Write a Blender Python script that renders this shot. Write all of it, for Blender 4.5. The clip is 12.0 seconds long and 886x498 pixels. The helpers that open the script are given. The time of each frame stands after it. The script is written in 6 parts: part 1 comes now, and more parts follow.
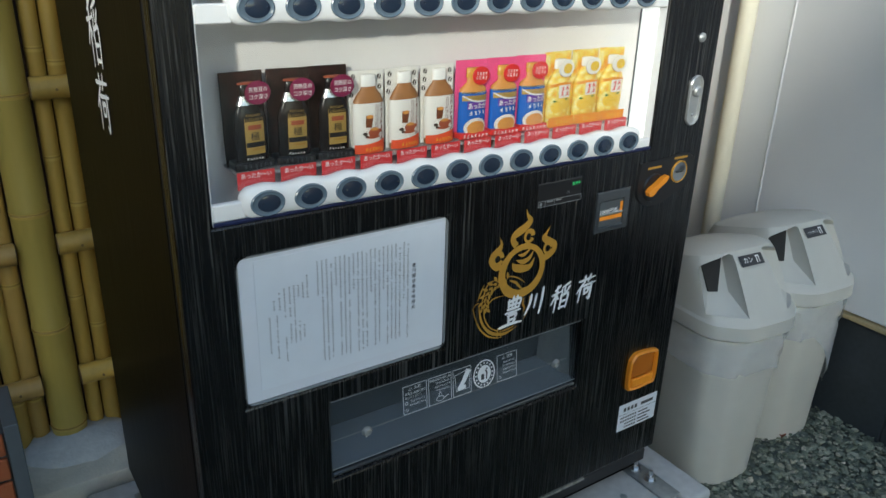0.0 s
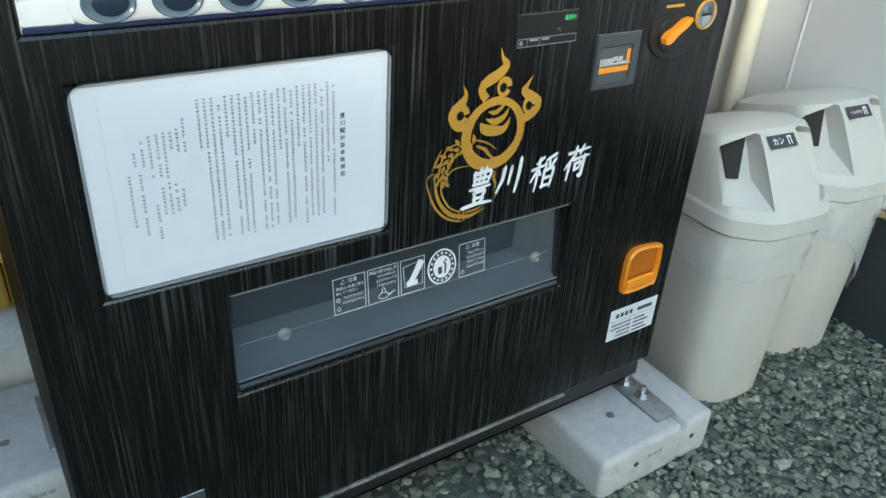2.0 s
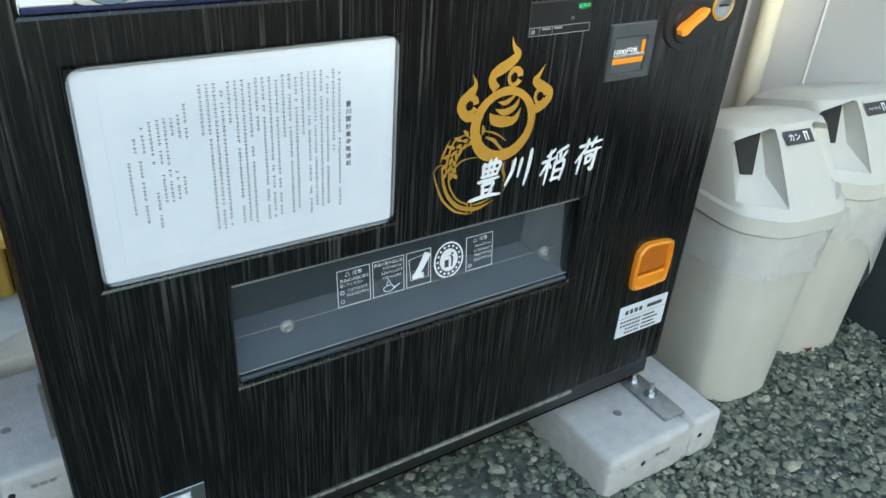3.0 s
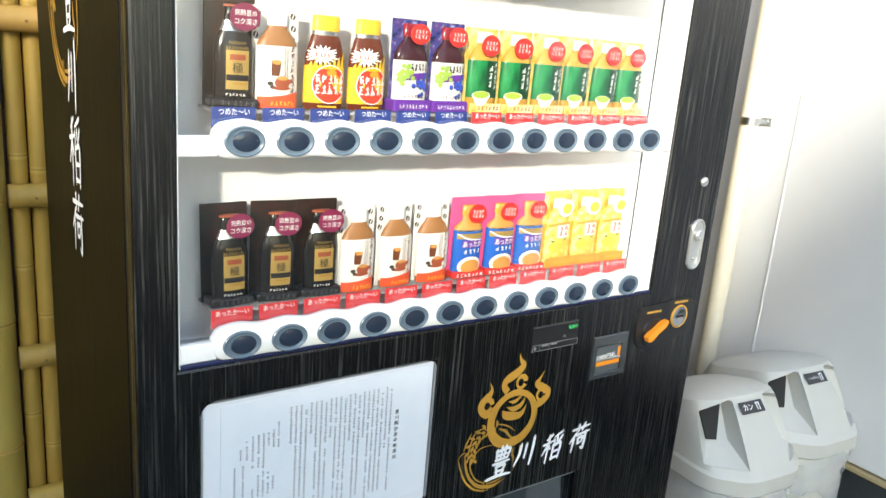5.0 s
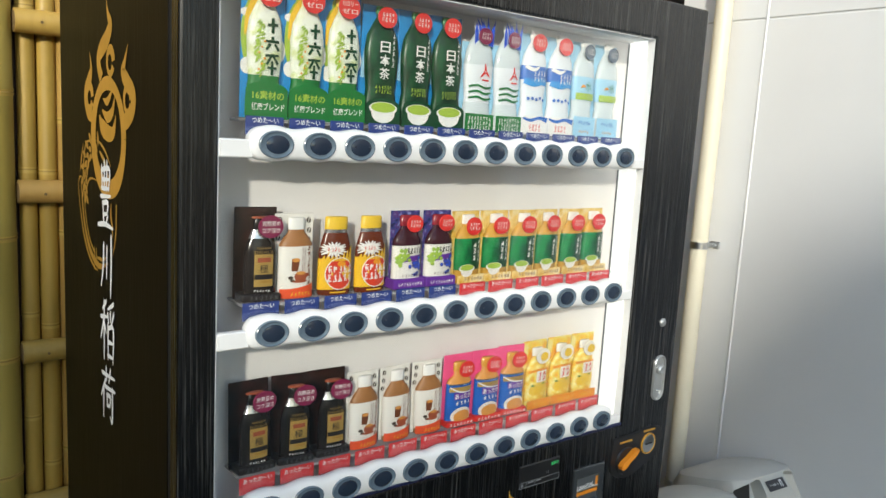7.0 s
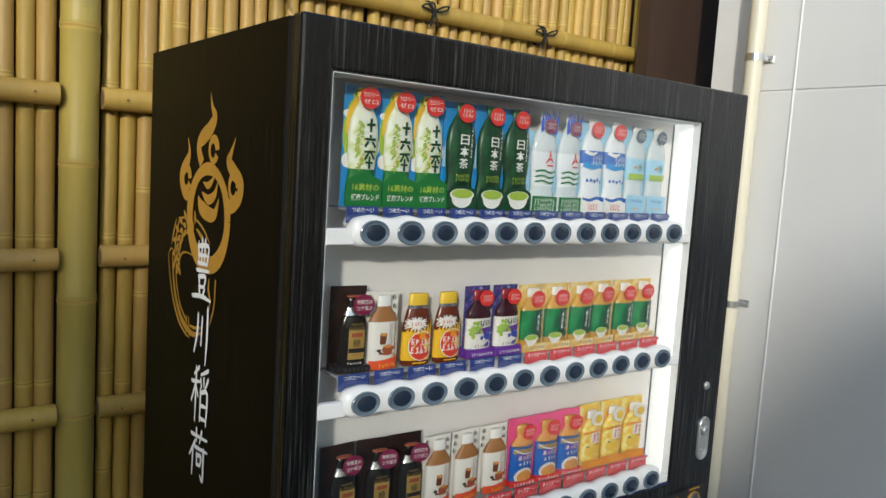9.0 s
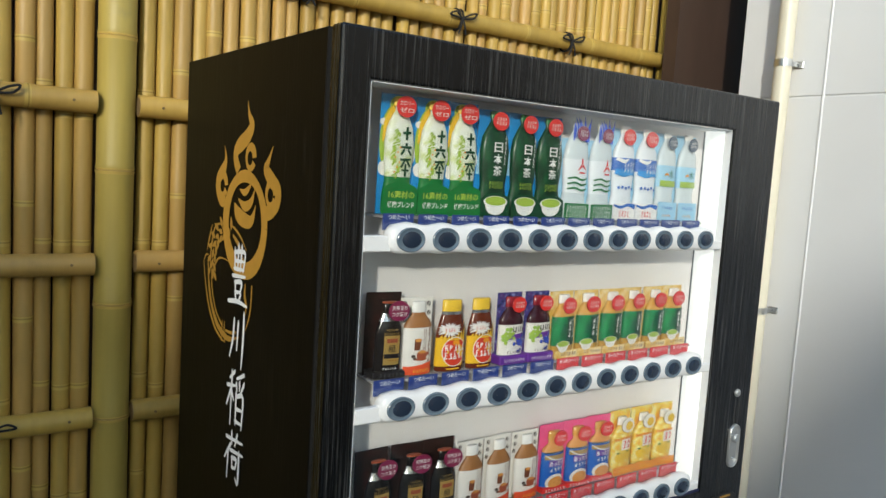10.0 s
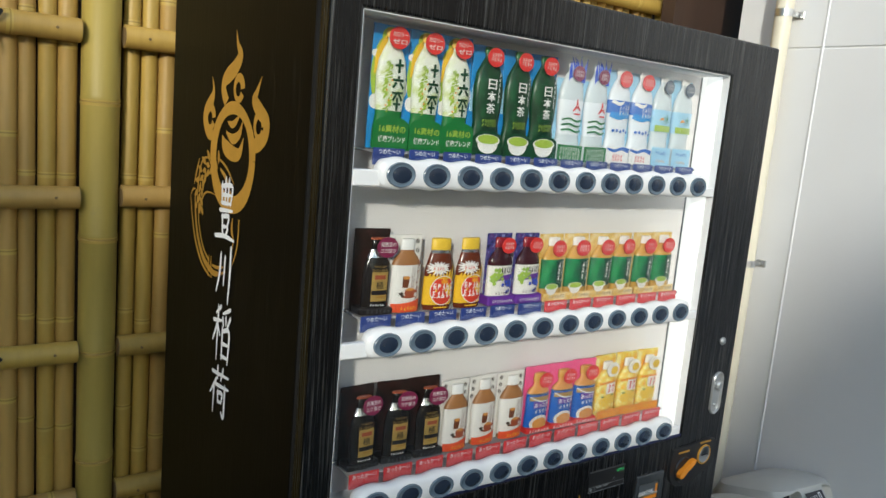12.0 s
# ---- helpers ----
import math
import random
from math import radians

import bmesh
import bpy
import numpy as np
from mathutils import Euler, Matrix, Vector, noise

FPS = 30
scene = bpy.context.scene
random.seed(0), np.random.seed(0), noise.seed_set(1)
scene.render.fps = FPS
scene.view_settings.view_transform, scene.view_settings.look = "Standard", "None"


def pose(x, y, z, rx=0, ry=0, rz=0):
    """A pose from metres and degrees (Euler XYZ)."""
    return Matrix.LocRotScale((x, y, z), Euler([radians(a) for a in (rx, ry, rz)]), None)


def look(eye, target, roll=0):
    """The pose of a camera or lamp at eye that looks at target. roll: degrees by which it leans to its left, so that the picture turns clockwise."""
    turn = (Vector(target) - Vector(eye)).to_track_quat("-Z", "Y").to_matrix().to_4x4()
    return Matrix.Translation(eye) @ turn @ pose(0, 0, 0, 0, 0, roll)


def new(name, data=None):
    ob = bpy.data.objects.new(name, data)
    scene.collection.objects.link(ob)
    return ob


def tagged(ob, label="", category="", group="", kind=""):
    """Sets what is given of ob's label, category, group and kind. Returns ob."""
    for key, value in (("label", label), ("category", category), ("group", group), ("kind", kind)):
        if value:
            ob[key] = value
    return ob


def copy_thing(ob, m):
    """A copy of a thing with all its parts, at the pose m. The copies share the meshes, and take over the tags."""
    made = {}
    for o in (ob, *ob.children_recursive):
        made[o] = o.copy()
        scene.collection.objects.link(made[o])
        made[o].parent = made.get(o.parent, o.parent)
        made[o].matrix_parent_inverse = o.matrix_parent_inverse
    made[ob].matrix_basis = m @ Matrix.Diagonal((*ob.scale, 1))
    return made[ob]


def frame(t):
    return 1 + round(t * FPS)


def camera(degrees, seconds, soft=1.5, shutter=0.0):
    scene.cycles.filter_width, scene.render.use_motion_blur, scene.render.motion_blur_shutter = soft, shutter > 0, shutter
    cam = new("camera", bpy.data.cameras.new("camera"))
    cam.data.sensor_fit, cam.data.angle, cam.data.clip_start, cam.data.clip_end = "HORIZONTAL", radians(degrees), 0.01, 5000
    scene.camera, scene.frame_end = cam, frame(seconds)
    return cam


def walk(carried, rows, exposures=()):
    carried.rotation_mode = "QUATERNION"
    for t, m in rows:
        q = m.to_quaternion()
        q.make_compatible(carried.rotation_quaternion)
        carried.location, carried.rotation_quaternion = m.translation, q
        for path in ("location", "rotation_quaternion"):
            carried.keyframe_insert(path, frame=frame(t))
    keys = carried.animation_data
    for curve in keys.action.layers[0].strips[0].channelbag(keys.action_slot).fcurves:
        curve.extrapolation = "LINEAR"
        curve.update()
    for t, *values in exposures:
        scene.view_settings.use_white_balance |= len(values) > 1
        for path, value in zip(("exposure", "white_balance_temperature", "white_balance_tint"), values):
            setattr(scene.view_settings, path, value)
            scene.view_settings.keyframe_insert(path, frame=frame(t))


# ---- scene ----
cam = camera(59.8, 12.0)
PATH = [
    (0, (-0.268, -1.082, 1.5), (0.778, 0.437, 0.727), 1.8),
    (0.5, (-0.248, -1.063, 1.45), (0.82, 0.425, 0.648), 3.0),
    (1, (-0.189, -1.009, 1.395), (0.848, 0.5, 0.591), 3.4),
    (1.5, (-0.097, -0.946, 1.346), (0.91, 0.541, 0.466), 3.3),
    (2, (-0.024, -0.88, 1.299), (0.969, 0.538, 0.296), 3.7),
    (2.5, (-0.004, -0.863, 1.283), (0.976, 0.549, 0.26), 4.3),
    (2.7, (-0.004, -0.862, 1.282), (0.967, 0.553, 0.254), 4.2),
    (4.3, (-0.127, -0.926, 1.421), (0.918, 0.594, 0.648), 4.4),
    (4.5, (-0.154, -0.946, 1.456), (0.926, 0.588, 0.765), 4.9),
    (5, (-0.218, -0.994, 1.535), (0.893, 0.586, 1.017), 4.7),
    (5.5, (-0.266, -1.019, 1.6), (0.87, 0.579, 1.202), 4.0),
    (6, (-0.302, -1.034, 1.636), (0.861, 0.555, 1.288), 4.3),
    (6.5, (-0.331, -1.055, 1.669), (0.853, 0.528, 1.363), 3.5),
    (8.3, (-0.456, -1.099, 1.777), (0.785, 0.444, 1.494), 3.9),
    (8.5, (-0.482, -1.088, 1.777), (0.751, 0.466, 1.519), 4.1),
    (9, (-0.524, -1.082, 1.787), (0.671, 0.508, 1.581), 3.6),
    (9.5, (-0.548, -1.077, 1.79), (0.608, 0.544, 1.607), 3.6),
    (10, (-0.553, -1.076, 1.791), (0.602, 0.545, 1.593), 3.6),
    (10.5, (-0.544, -1.076, 1.782), (0.637, 0.524, 1.56), 4.0),
    (11, (-0.541, -1.074, 1.772), (0.639, 0.518, 1.501), 4.8),
    (11.5, (-0.543, -1.069, 1.763), (0.633, 0.521, 1.466), 5.1),
    (12, (-0.544, -1.069, 1.762), (0.629, 0.519, 1.446), 5.1),
]
EXPOSURES = [(0, 1.09, 5950, 1), (0.5, 1.41, 5950, 1), (1.5, 1.84, 6050, -2), (2.5, 2.20, 6200, -2), (2.7, 2.20, 6200, -2), (4.3, 2.34, 6400, 4), (4.5, 2.34, 6400, 4), (5.5, 1.82, 6350, 5), (6.5, 1.29, 6300, 4), (8.5, 0.82, 6050, 5), (9.0, 0.74, 6100, 5), (9.5, 0.79, 6100, 4), (11, 0.91, 6050, 3), (12, 0.91, 6050, 4)]
walk(cam, [(t, look(eye, target, roll)) for t, eye, target, roll in PATH], EXPOSURES)

# ---- light ----
SUN_FROM = Vector((-0.66, -0.75, 0.30)).normalized()
world = bpy.data.worlds.new("sky")
scene.world = world
world.use_nodes = True
wn = world.node_tree.nodes
sky = wn.new("ShaderNodeTexSky")
sky.sky_type, sky.sun_disc = "NISHITA", False
sky.sun_elevation = math.asin(SUN_FROM.z)
sky.sun_rotation = math.atan2(SUN_FROM.x, SUN_FROM.y)
world.node_tree.links.new(sky.outputs[0], wn["Background"].inputs[0])
wn["Background"].inputs[1].default_value = 0.15
sun = new("sun", bpy.data.lights.new("sun", "SUN"))
sun.data.energy, sun.data.angle, sun.data.color = 1.5, radians(2.6), (1.0, 0.9, 0.77)
sun.matrix_world = look(SUN_FROM * 20, (0, 0, 0))

# ---- materials ----
def mat(name, color, rough=0.5, metal=0.0, vary=0.12, scale=25.0, fine=0.0, bump=0.0, bscale=300.0, spread=0.0, stretch=(1, 1, 1), spec=0.5, alpha=1.0, transmission=0.0, coat=0.0, dirt=None, alt=None):
    """A surface with colour variation at two scales, relief and, per object, a slight change of tone."""
    m = bpy.data.materials.new(name)
    m.use_nodes = True
    nt = m.node_tree
    n, l = nt.nodes, nt.links
    b = n["Principled BSDF"]
    b.inputs["Roughness"].default_value = rough
    b.inputs["Metallic"].default_value = metal
    b.inputs["Specular IOR Level"].default_value = spec
    b.inputs["Alpha"].default_value = alpha
    b.inputs["Transmission Weight"].default_value = transmission
    b.inputs["Coat Weight"].default_value = coat
    co = n.new("ShaderNodeTexCoord")
    mp = n.new("ShaderNodeMapping")
    mp.inputs["Scale"].default_value = stretch
    l.new(co.outputs["Object"], mp.inputs["Vector"])
    t1 = n.new("ShaderNodeTexNoise")
    t1.inputs["Scale"].default_value, t1.inputs["Detail"].default_value = scale, 5
    t2 = n.new("ShaderNodeTexNoise")
    t2.inputs["Scale"].default_value, t2.inputs["Detail"].default_value = scale * 0.13, 3
    for t in (t1, t2):
        l.new(mp.outputs[0], t.inputs["Vector"])
    add = n.new("ShaderNodeMath")
    add.operation = "ADD"
    l.new(t1.outputs["Fac"], add.inputs[0])
    l.new(t2.outputs["Fac"], add.inputs[1])
    last = add
    if spread:
        info = n.new("ShaderNodeObjectInfo")
        sp = n.new("ShaderNodeMath")
        sp.operation, sp.inputs[1].default_value = "MULTIPLY_ADD", spread
        l.new(info.outputs["Random"], sp.inputs[0])
        l.new(last.outputs[0], sp.inputs[2])
        last = sp
    rng = n.new("ShaderNodeMapRange")
    rng.inputs["From Min"].default_value, rng.inputs["From Max"].default_value = 0.6, 1.4 + spread
    rng.inputs["To Min"].default_value, rng.inputs["To Max"].default_value = 1 - vary, 1 + vary
    l.new(last.outputs[0], rng.inputs["Value"])
    mul = n.new("ShaderNodeMix")
    mul.data_type, mul.blend_type = "RGBA", "MULTIPLY"
    mul.inputs["Factor"].default_value = 1.0
    mul.inputs["A"].default_value = (*color, 1)
    l.new(rng.outputs[0], mul.inputs["B"])
    if alt:
        tone, own, wn = (n.new("ShaderNode" + k) for k in ("Mix", "ObjectInfo", "TexWhiteNoise"))
        tone.data_type, wn.noise_dimensions = "RGBA", "1D"
        l.new(own.outputs["Random"], wn.inputs["W"])
        l.new(wn.outputs["Value"], tone.inputs["Factor"])
        tone.inputs["A"].default_value, tone.inputs["B"].default_value = (*color, 1), (*alt, 1)
        l.new(tone.outputs["Result"], mul.inputs["A"])
    col = mul.outputs["Result"]
    if dirt:
        t3 = n.new("ShaderNodeTexNoise")
        t3.inputs["Scale"].default_value, t3.inputs["Detail"].default_value, t3.inputs["Roughness"].default_value = dirt[1], 8, 0.7
        l.new(co.outputs["Object"], t3.inputs["Vector"])
        rp = n.new("ShaderNodeMapRange")
        rp.inputs["From Min"].default_value, rp.inputs["From Max"].default_value = dirt[2], dirt[2] + 0.18
        l.new(t3.outputs["Fac"], rp.inputs["Value"])
        mx = n.new("ShaderNodeMix")
        mx.data_type = "RGBA"
        l.new(rp.outputs[0], mx.inputs["Factor"])
        l.new(col, mx.inputs["A"])
        mx.inputs["B"].default_value = (*dirt[0], 1)
        col = mx.outputs["Result"]
    l.new(col, b.inputs["Base Color"])
    if bump:
        t4 = n.new("ShaderNodeTexNoise")
        t4.inputs["Scale"].default_value, t4.inputs["Detail"].default_value = bscale, 6
        l.new(mp.outputs[0], t4.inputs["Vector"])
        bp = n.new("ShaderNodeBump")
        bp.inputs["Strength"].default_value, bp.inputs["Distance"].default_value = bump, 0.004
        l.new(t4.outputs["Fac"], bp.inputs["Height"])
        l.new(bp.outputs[0], b.inputs["Normal"])
    return m


def grain(name, dark, mid, light, sx, sz, lo, hi, rough, spec):
    """Black wood-grain film: long upright streaks, waving a little, of two widths."""
    m = bpy.data.materials.new(name)
    m.use_nodes = True
    n, l = m.node_tree.nodes, m.node_tree.links
    b = n["Principled BSDF"]
    co = n.new("ShaderNodeTexCoord")
    warp = n.new("ShaderNodeTexNoise")
    warp.inputs["Scale"].default_value = 9
    l.new(co.outputs["Object"], warp.inputs["Vector"])
    off = n.new("ShaderNodeVectorMath")
    off.operation, off.inputs[1].default_value = "MULTIPLY", (0.003, 0.003, 0)
    l.new(warp.outputs["Color"], off.inputs[0])
    ad = n.new("ShaderNodeVectorMath")
    ad.operation = "ADD"
    l.new(co.outputs["Object"], ad.inputs[0])
    l.new(off.outputs[0], ad.inputs[1])
    mp = n.new("ShaderNodeMapping")
    mp.inputs["Scale"].default_value = (sx, sx, sz)
    l.new(ad.outputs[0], mp.inputs["Vector"])
    t1 = n.new("ShaderNodeTexNoise")
    t1.inputs["Scale"].default_value, t1.inputs["Detail"].default_value, t1.inputs["Roughness"].default_value = 1.0, 3, 0.55
    l.new(mp.outputs[0], t1.inputs["Vector"])
    ramp = n.new("ShaderNodeValToRGB")
    e = ramp.color_ramp.elements
    e[0].position, e[0].color = lo, (*dark, 1)
    e[1].position, e[1].color = hi, (*light, 1)
    k = e.new((lo + hi) / 2)
    k.color = (*mid, 1)
    l.new(t1.outputs["Fac"], ramp.inputs[0])
    l.new(ramp.outputs[0], b.inputs["Base Color"])
    b.inputs["Roughness"].default_value = rough
    b.inputs["Specular IOR Level"].default_value = spec
    rr = n.new("ShaderNodeMapRange")
    rr.inputs["To Min"].default_value, rr.inputs["To Max"].default_value = rough - 0.06, rough + 0.12
    l.new(t1.outputs["Fac"], rr.inputs["Value"])
    l.new(rr.outputs[0], b.inputs["Roughness"])
    bp = n.new("ShaderNodeBump")
    bp.inputs["Strength"].default_value, bp.inputs["Distance"].default_value = 0.25, 0.001
    l.new(t1.outputs["Fac"], bp.inputs["Height"])
    l.new(bp.outputs[0], b.inputs["Normal"])
    return m


def clear(name, tint, gloss=1.4, rough=0.07, haze=0.0):
    """A thin clear pane of two faces: see-through, with a reflection that grows at a slant."""
    m = bpy.data.materials.new(name)
    m.use_nodes = True
    n, l = m.node_tree.nodes, m.node_tree.links
    out = n["Material Output"]
    tr, gl, mx, lw = (n.new("ShaderNode" + k) for k in ("BsdfTransparent", "BsdfGlossy", "MixShader", "LayerWeight"))
    tr.inputs[0].default_value = (*tint, 1)
    gl.inputs["Roughness"].default_value = rough
    slant, fr = n.new("ShaderNodeMath"), n.new("ShaderNodeMath")
    slant.operation, slant.inputs[1].default_value = "POWER", 4.0
    fr.operation, fr.use_clamp = "MULTIPLY_ADD", True
    fr.inputs[1].default_value, fr.inputs[2].default_value = gloss, gloss * 0.05
    l.new(lw.outputs["Facing"], slant.inputs[0])
    l.new(slant.outputs[0], fr.inputs[0])
    l.new(fr.outputs[0], mx.inputs[0])
    l.new(tr.outputs[0], mx.inputs[1])
    l.new(gl.outputs[0], mx.inputs[2])
    last = mx
    if haze:
        df, m2 = n.new("ShaderNodeBsdfDiffuse"), n.new("ShaderNodeMixShader")
        df.inputs[0].default_value = (0.38, 0.45, 0.50, 1)
        sp, rp, ad = n.new("ShaderNodeTexNoise"), n.new("ShaderNodeMapRange"), n.new("ShaderNodeMath")
        co = n.new("ShaderNodeTexCoord")
        l.new(co.outputs["Object"], sp.inputs["Vector"])
        sp.inputs["Scale"].default_value, sp.inputs["Detail"].default_value = 120, 9
        rp.inputs["From Min"].default_value, rp.inputs["From Max"].default_value = 0.65, 0.80
        rp.inputs["To Max"].default_value = 0.40
        l.new(sp.outputs["Fac"], rp.inputs["Value"])
        ad.operation, ad.inputs[1].default_value = "ADD", haze
        l.new(rp.outputs[0], ad.inputs[0])
        l.new(ad.outputs[0], m2.inputs[0])
        l.new(mx.outputs[0], m2.inputs[1])
        l.new(df.outputs[0], m2.inputs[2])
        last = m2
    l.new(last.outputs[0], out.inputs["Surface"])
    return m


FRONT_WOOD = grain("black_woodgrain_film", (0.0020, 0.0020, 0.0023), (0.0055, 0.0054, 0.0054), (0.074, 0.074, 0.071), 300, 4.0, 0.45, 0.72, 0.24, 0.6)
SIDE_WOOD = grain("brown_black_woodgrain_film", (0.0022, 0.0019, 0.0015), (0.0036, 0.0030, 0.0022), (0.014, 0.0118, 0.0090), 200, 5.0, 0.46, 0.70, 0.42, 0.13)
BLACK = mat("black_plastic", (0.012, 0.012, 0.013), 0.35, vary=0.2)
RUBBER = mat("black_rubber", (0.008, 0.008, 0.008), 0.7, vary=0.2)
WHITE = mat("white_plastic", (0.75, 0.75, 0.745), 0.28, vary=0.03, scale=40)
LINER = mat("white_liner_sheet", (0.76, 0.735, 0.715), 0.45, vary=0.04, scale=20, dirt=((0.6, 0.6, 0.6), 6, 0.66))
PANEL = mat("frosted_white_acrylic", (0.74, 0.77, 0.83), 0.22, vary=0.03, scale=12)
PAPER = mat("printed_paper", (0.70, 0.74, 0.80), 0.6, vary=0.03, scale=30)
DUST = mat("dusty_metal", (0.24, 0.24, 0.22), 0.8, vary=0.5, scale=60, dirt=((0.03, 0.03, 0.03), 70, 0.50))
FAINT = mat("grey_ink", (0.075, 0.075, 0.082), 0.6)
INK = mat("black_ink", (0.05, 0.05, 0.055), 0.6)
GOLD = mat("gold_print", (0.56, 0.30, 0.045), 0.38, metal=0.15, vary=0.10, scale=60)
GOLD_DULL = mat("dull_gold_print", (0.46, 0.25, 0.038), 0.4, metal=0.15, vary=0.15, scale=60)
PRINT = mat("white_print", (0.85, 0.86, 0.87), 0.45, vary=0.04)
GREY_PRINT = mat("grey_print", (0.78, 0.80, 0.81), 0.5, vary=0.06)
BUTTON = mat("slate_blue_button", (0.11, 0.15, 0.19), 0.22, vary=0.08)
CORE = mat("dark_button_core", (0.018, 0.028, 0.05), 0.12, vary=0.1, coat=0.5)
CHROME = mat("brushed_metal", (0.62, 0.63, 0.64), 0.28, metal=1.0, vary=0.06, scale=80)
SATIN = mat("satin_metal", (0.50, 0.51, 0.51), 0.38, metal=0.75, vary=0.06, scale=80)
STEEL = mat("galvanised_steel", (0.36, 0.38, 0.39), 0.5, metal=0.75, vary=0.2, scale=60, bump=0.1)
ORANGE = mat("orange_plastic", (0.80, 0.28, 0.02), 0.35, vary=0.06)
ORANGE_CLEAR = mat("amber_plastic", (0.46, 0.135, 0.010), 0.18, vary=0.1, coat=0.4)
NAVY = mat("navy_tag", (0.020, 0.045, 0.22), 0.4, vary=0.08)
MIDNIGHT = mat("midnight_blue_strip", (0.008, 0.012, 0.055), 0.45, vary=0.1)
RED = mat("red_tag", (0.62, 0.03, 0.035), 0.4, vary=0.08)
SEAT = mat("clear_shelf_plastic", (0.66, 0.66, 0.68), 0.15, vary=0.05, alpha=0.4)
SMOKE = mat("smoked_acrylic", (0.045, 0.05, 0.055), 0.14, vary=0.15, scale=18, coat=0.5, dirt=((0.16, 0.17, 0.18), 90, 0.70))
TRAY = mat("grey_tray", (0.25, 0.262, 0.27), 0.30, vary=0.15, scale=10, dirt=((0.25, 0.25, 0.25), 50, 0.64))
WING = mat("hazy_grey_plastic", (0.24, 0.245, 0.235), 0.22, vary=0.2, scale=30, coat=0.3)
CHUTE = mat("grey_chute", (0.070, 0.080, 0.088), 0.4, vary=0.15, scale=10, dirt=((0.2, 0.2, 0.2), 40, 0.64))
FLAP = clear("smoked_flap", (0.80, 0.83, 0.86), 1.0, 0.16, 0.020)
GLASS = clear("clear_window", (0.97, 0.98, 0.98))
CONCRETE = mat("cast_concrete", (0.50, 0.50, 0.49), 0.85, vary=0.16, scale=40, bump=0.35, bscale=180, dirt=((0.20, 0.20, 0.19), 9, 0.62))
CURB = mat("cream_concrete", (0.62, 0.58, 0.48), 0.9, vary=0.14, scale=30, bump=0.35, bscale=140, dirt=((0.30, 0.28, 0.23), 7, 0.62))
MORTAR = mat("pale_mortar", (0.58, 0.57, 0.54), 0.9, vary=0.12, scale=60, bump=0.5, bscale=90)
BAMBOO = mat("yellow_bamboo", (0.47, 0.315, 0.060), 0.46, vary=0.30, scale=30, stretch=(1.6, 1.6, 0.16), spread=0.9, bump=0.12, bscale=120, dirt=((0.33, 0.235, 0.055), 5, 0.60), alt=(0.44, 0.27, 0.075))
BAMBOO_POST = mat("pale_bamboo", (0.42, 0.315, 0.070), 0.48, vary=0.16, scale=25, stretch=(1.5, 1.5, 0.15), spread=0.2, bump=0.1, bscale=100, dirt=((0.34, 0.27, 0.09), 6, 0.62))
NODE = mat("bamboo_node", (0.52, 0.36, 0.085), 0.5, vary=0.25, spread=0.5)
SCAR = mat("bamboo_node_scar", (0.34, 0.225, 0.052), 0.7, vary=0.3, spread=0.5)
BAMBOO_END = mat("cut_bamboo", (0.20, 0.13, 0.05), 0.8, vary=0.3, scale=80)
ROPE = mat("black_cord", (0.010, 0.009, 0.008), 0.8, bump=0.4, bscale=600)
BROWN = mat("brown_board", (0.050, 0.028, 0.018), 0.6, vary=0.18, scale=14, stretch=(1, 1, 0.2))
WALL = mat("white_wall_panel", (0.74, 0.75, 0.76), 0.38, vary=0.025, scale=5, dirt=((0.64, 0.65, 0.65), 3, 0.68))
JOINT = mat("white_sealant", (0.70, 0.71, 0.715), 0.6, vary=0.06)
TILE = mat("black_stone_tile", (0.034, 0.042, 0.049), 0.35, vary=0.25, scale=60, bump=0.15)
GROUT = mat("grey_grout", (0.06, 0.055, 0.05), 0.9)
TRIM = mat("tan_trim", (0.40, 0.32, 0.17), 0.5, vary=0.1)
PIPE = mat("cream_pipe", (0.70, 0.66, 0.53), 0.38, vary=0.06, scale=12)
BIN = mat("beige_bin_plastic", (0.56, 0.56, 0.52), 0.42, vary=0.05, scale=14, bump=0.05, bscale=500)
HOLE_DARK = mat("unlit_hole", (0.02, 0.02, 0.02), 0.8)
GROUND = mat("grey_gravel_bed", (0.13, 0.145, 0.125), 0.95, vary=0.55, scale=60, bump=1.0, bscale=70)
BRICK = mat("orange_brick", (0.36, 0.10, 0.035), 0.85, vary=0.2, spread=0.3, bump=0.3)
SLATE = mat("grey_metal_edge", (0.10, 0.115, 0.125), 0.5, vary=0.1)


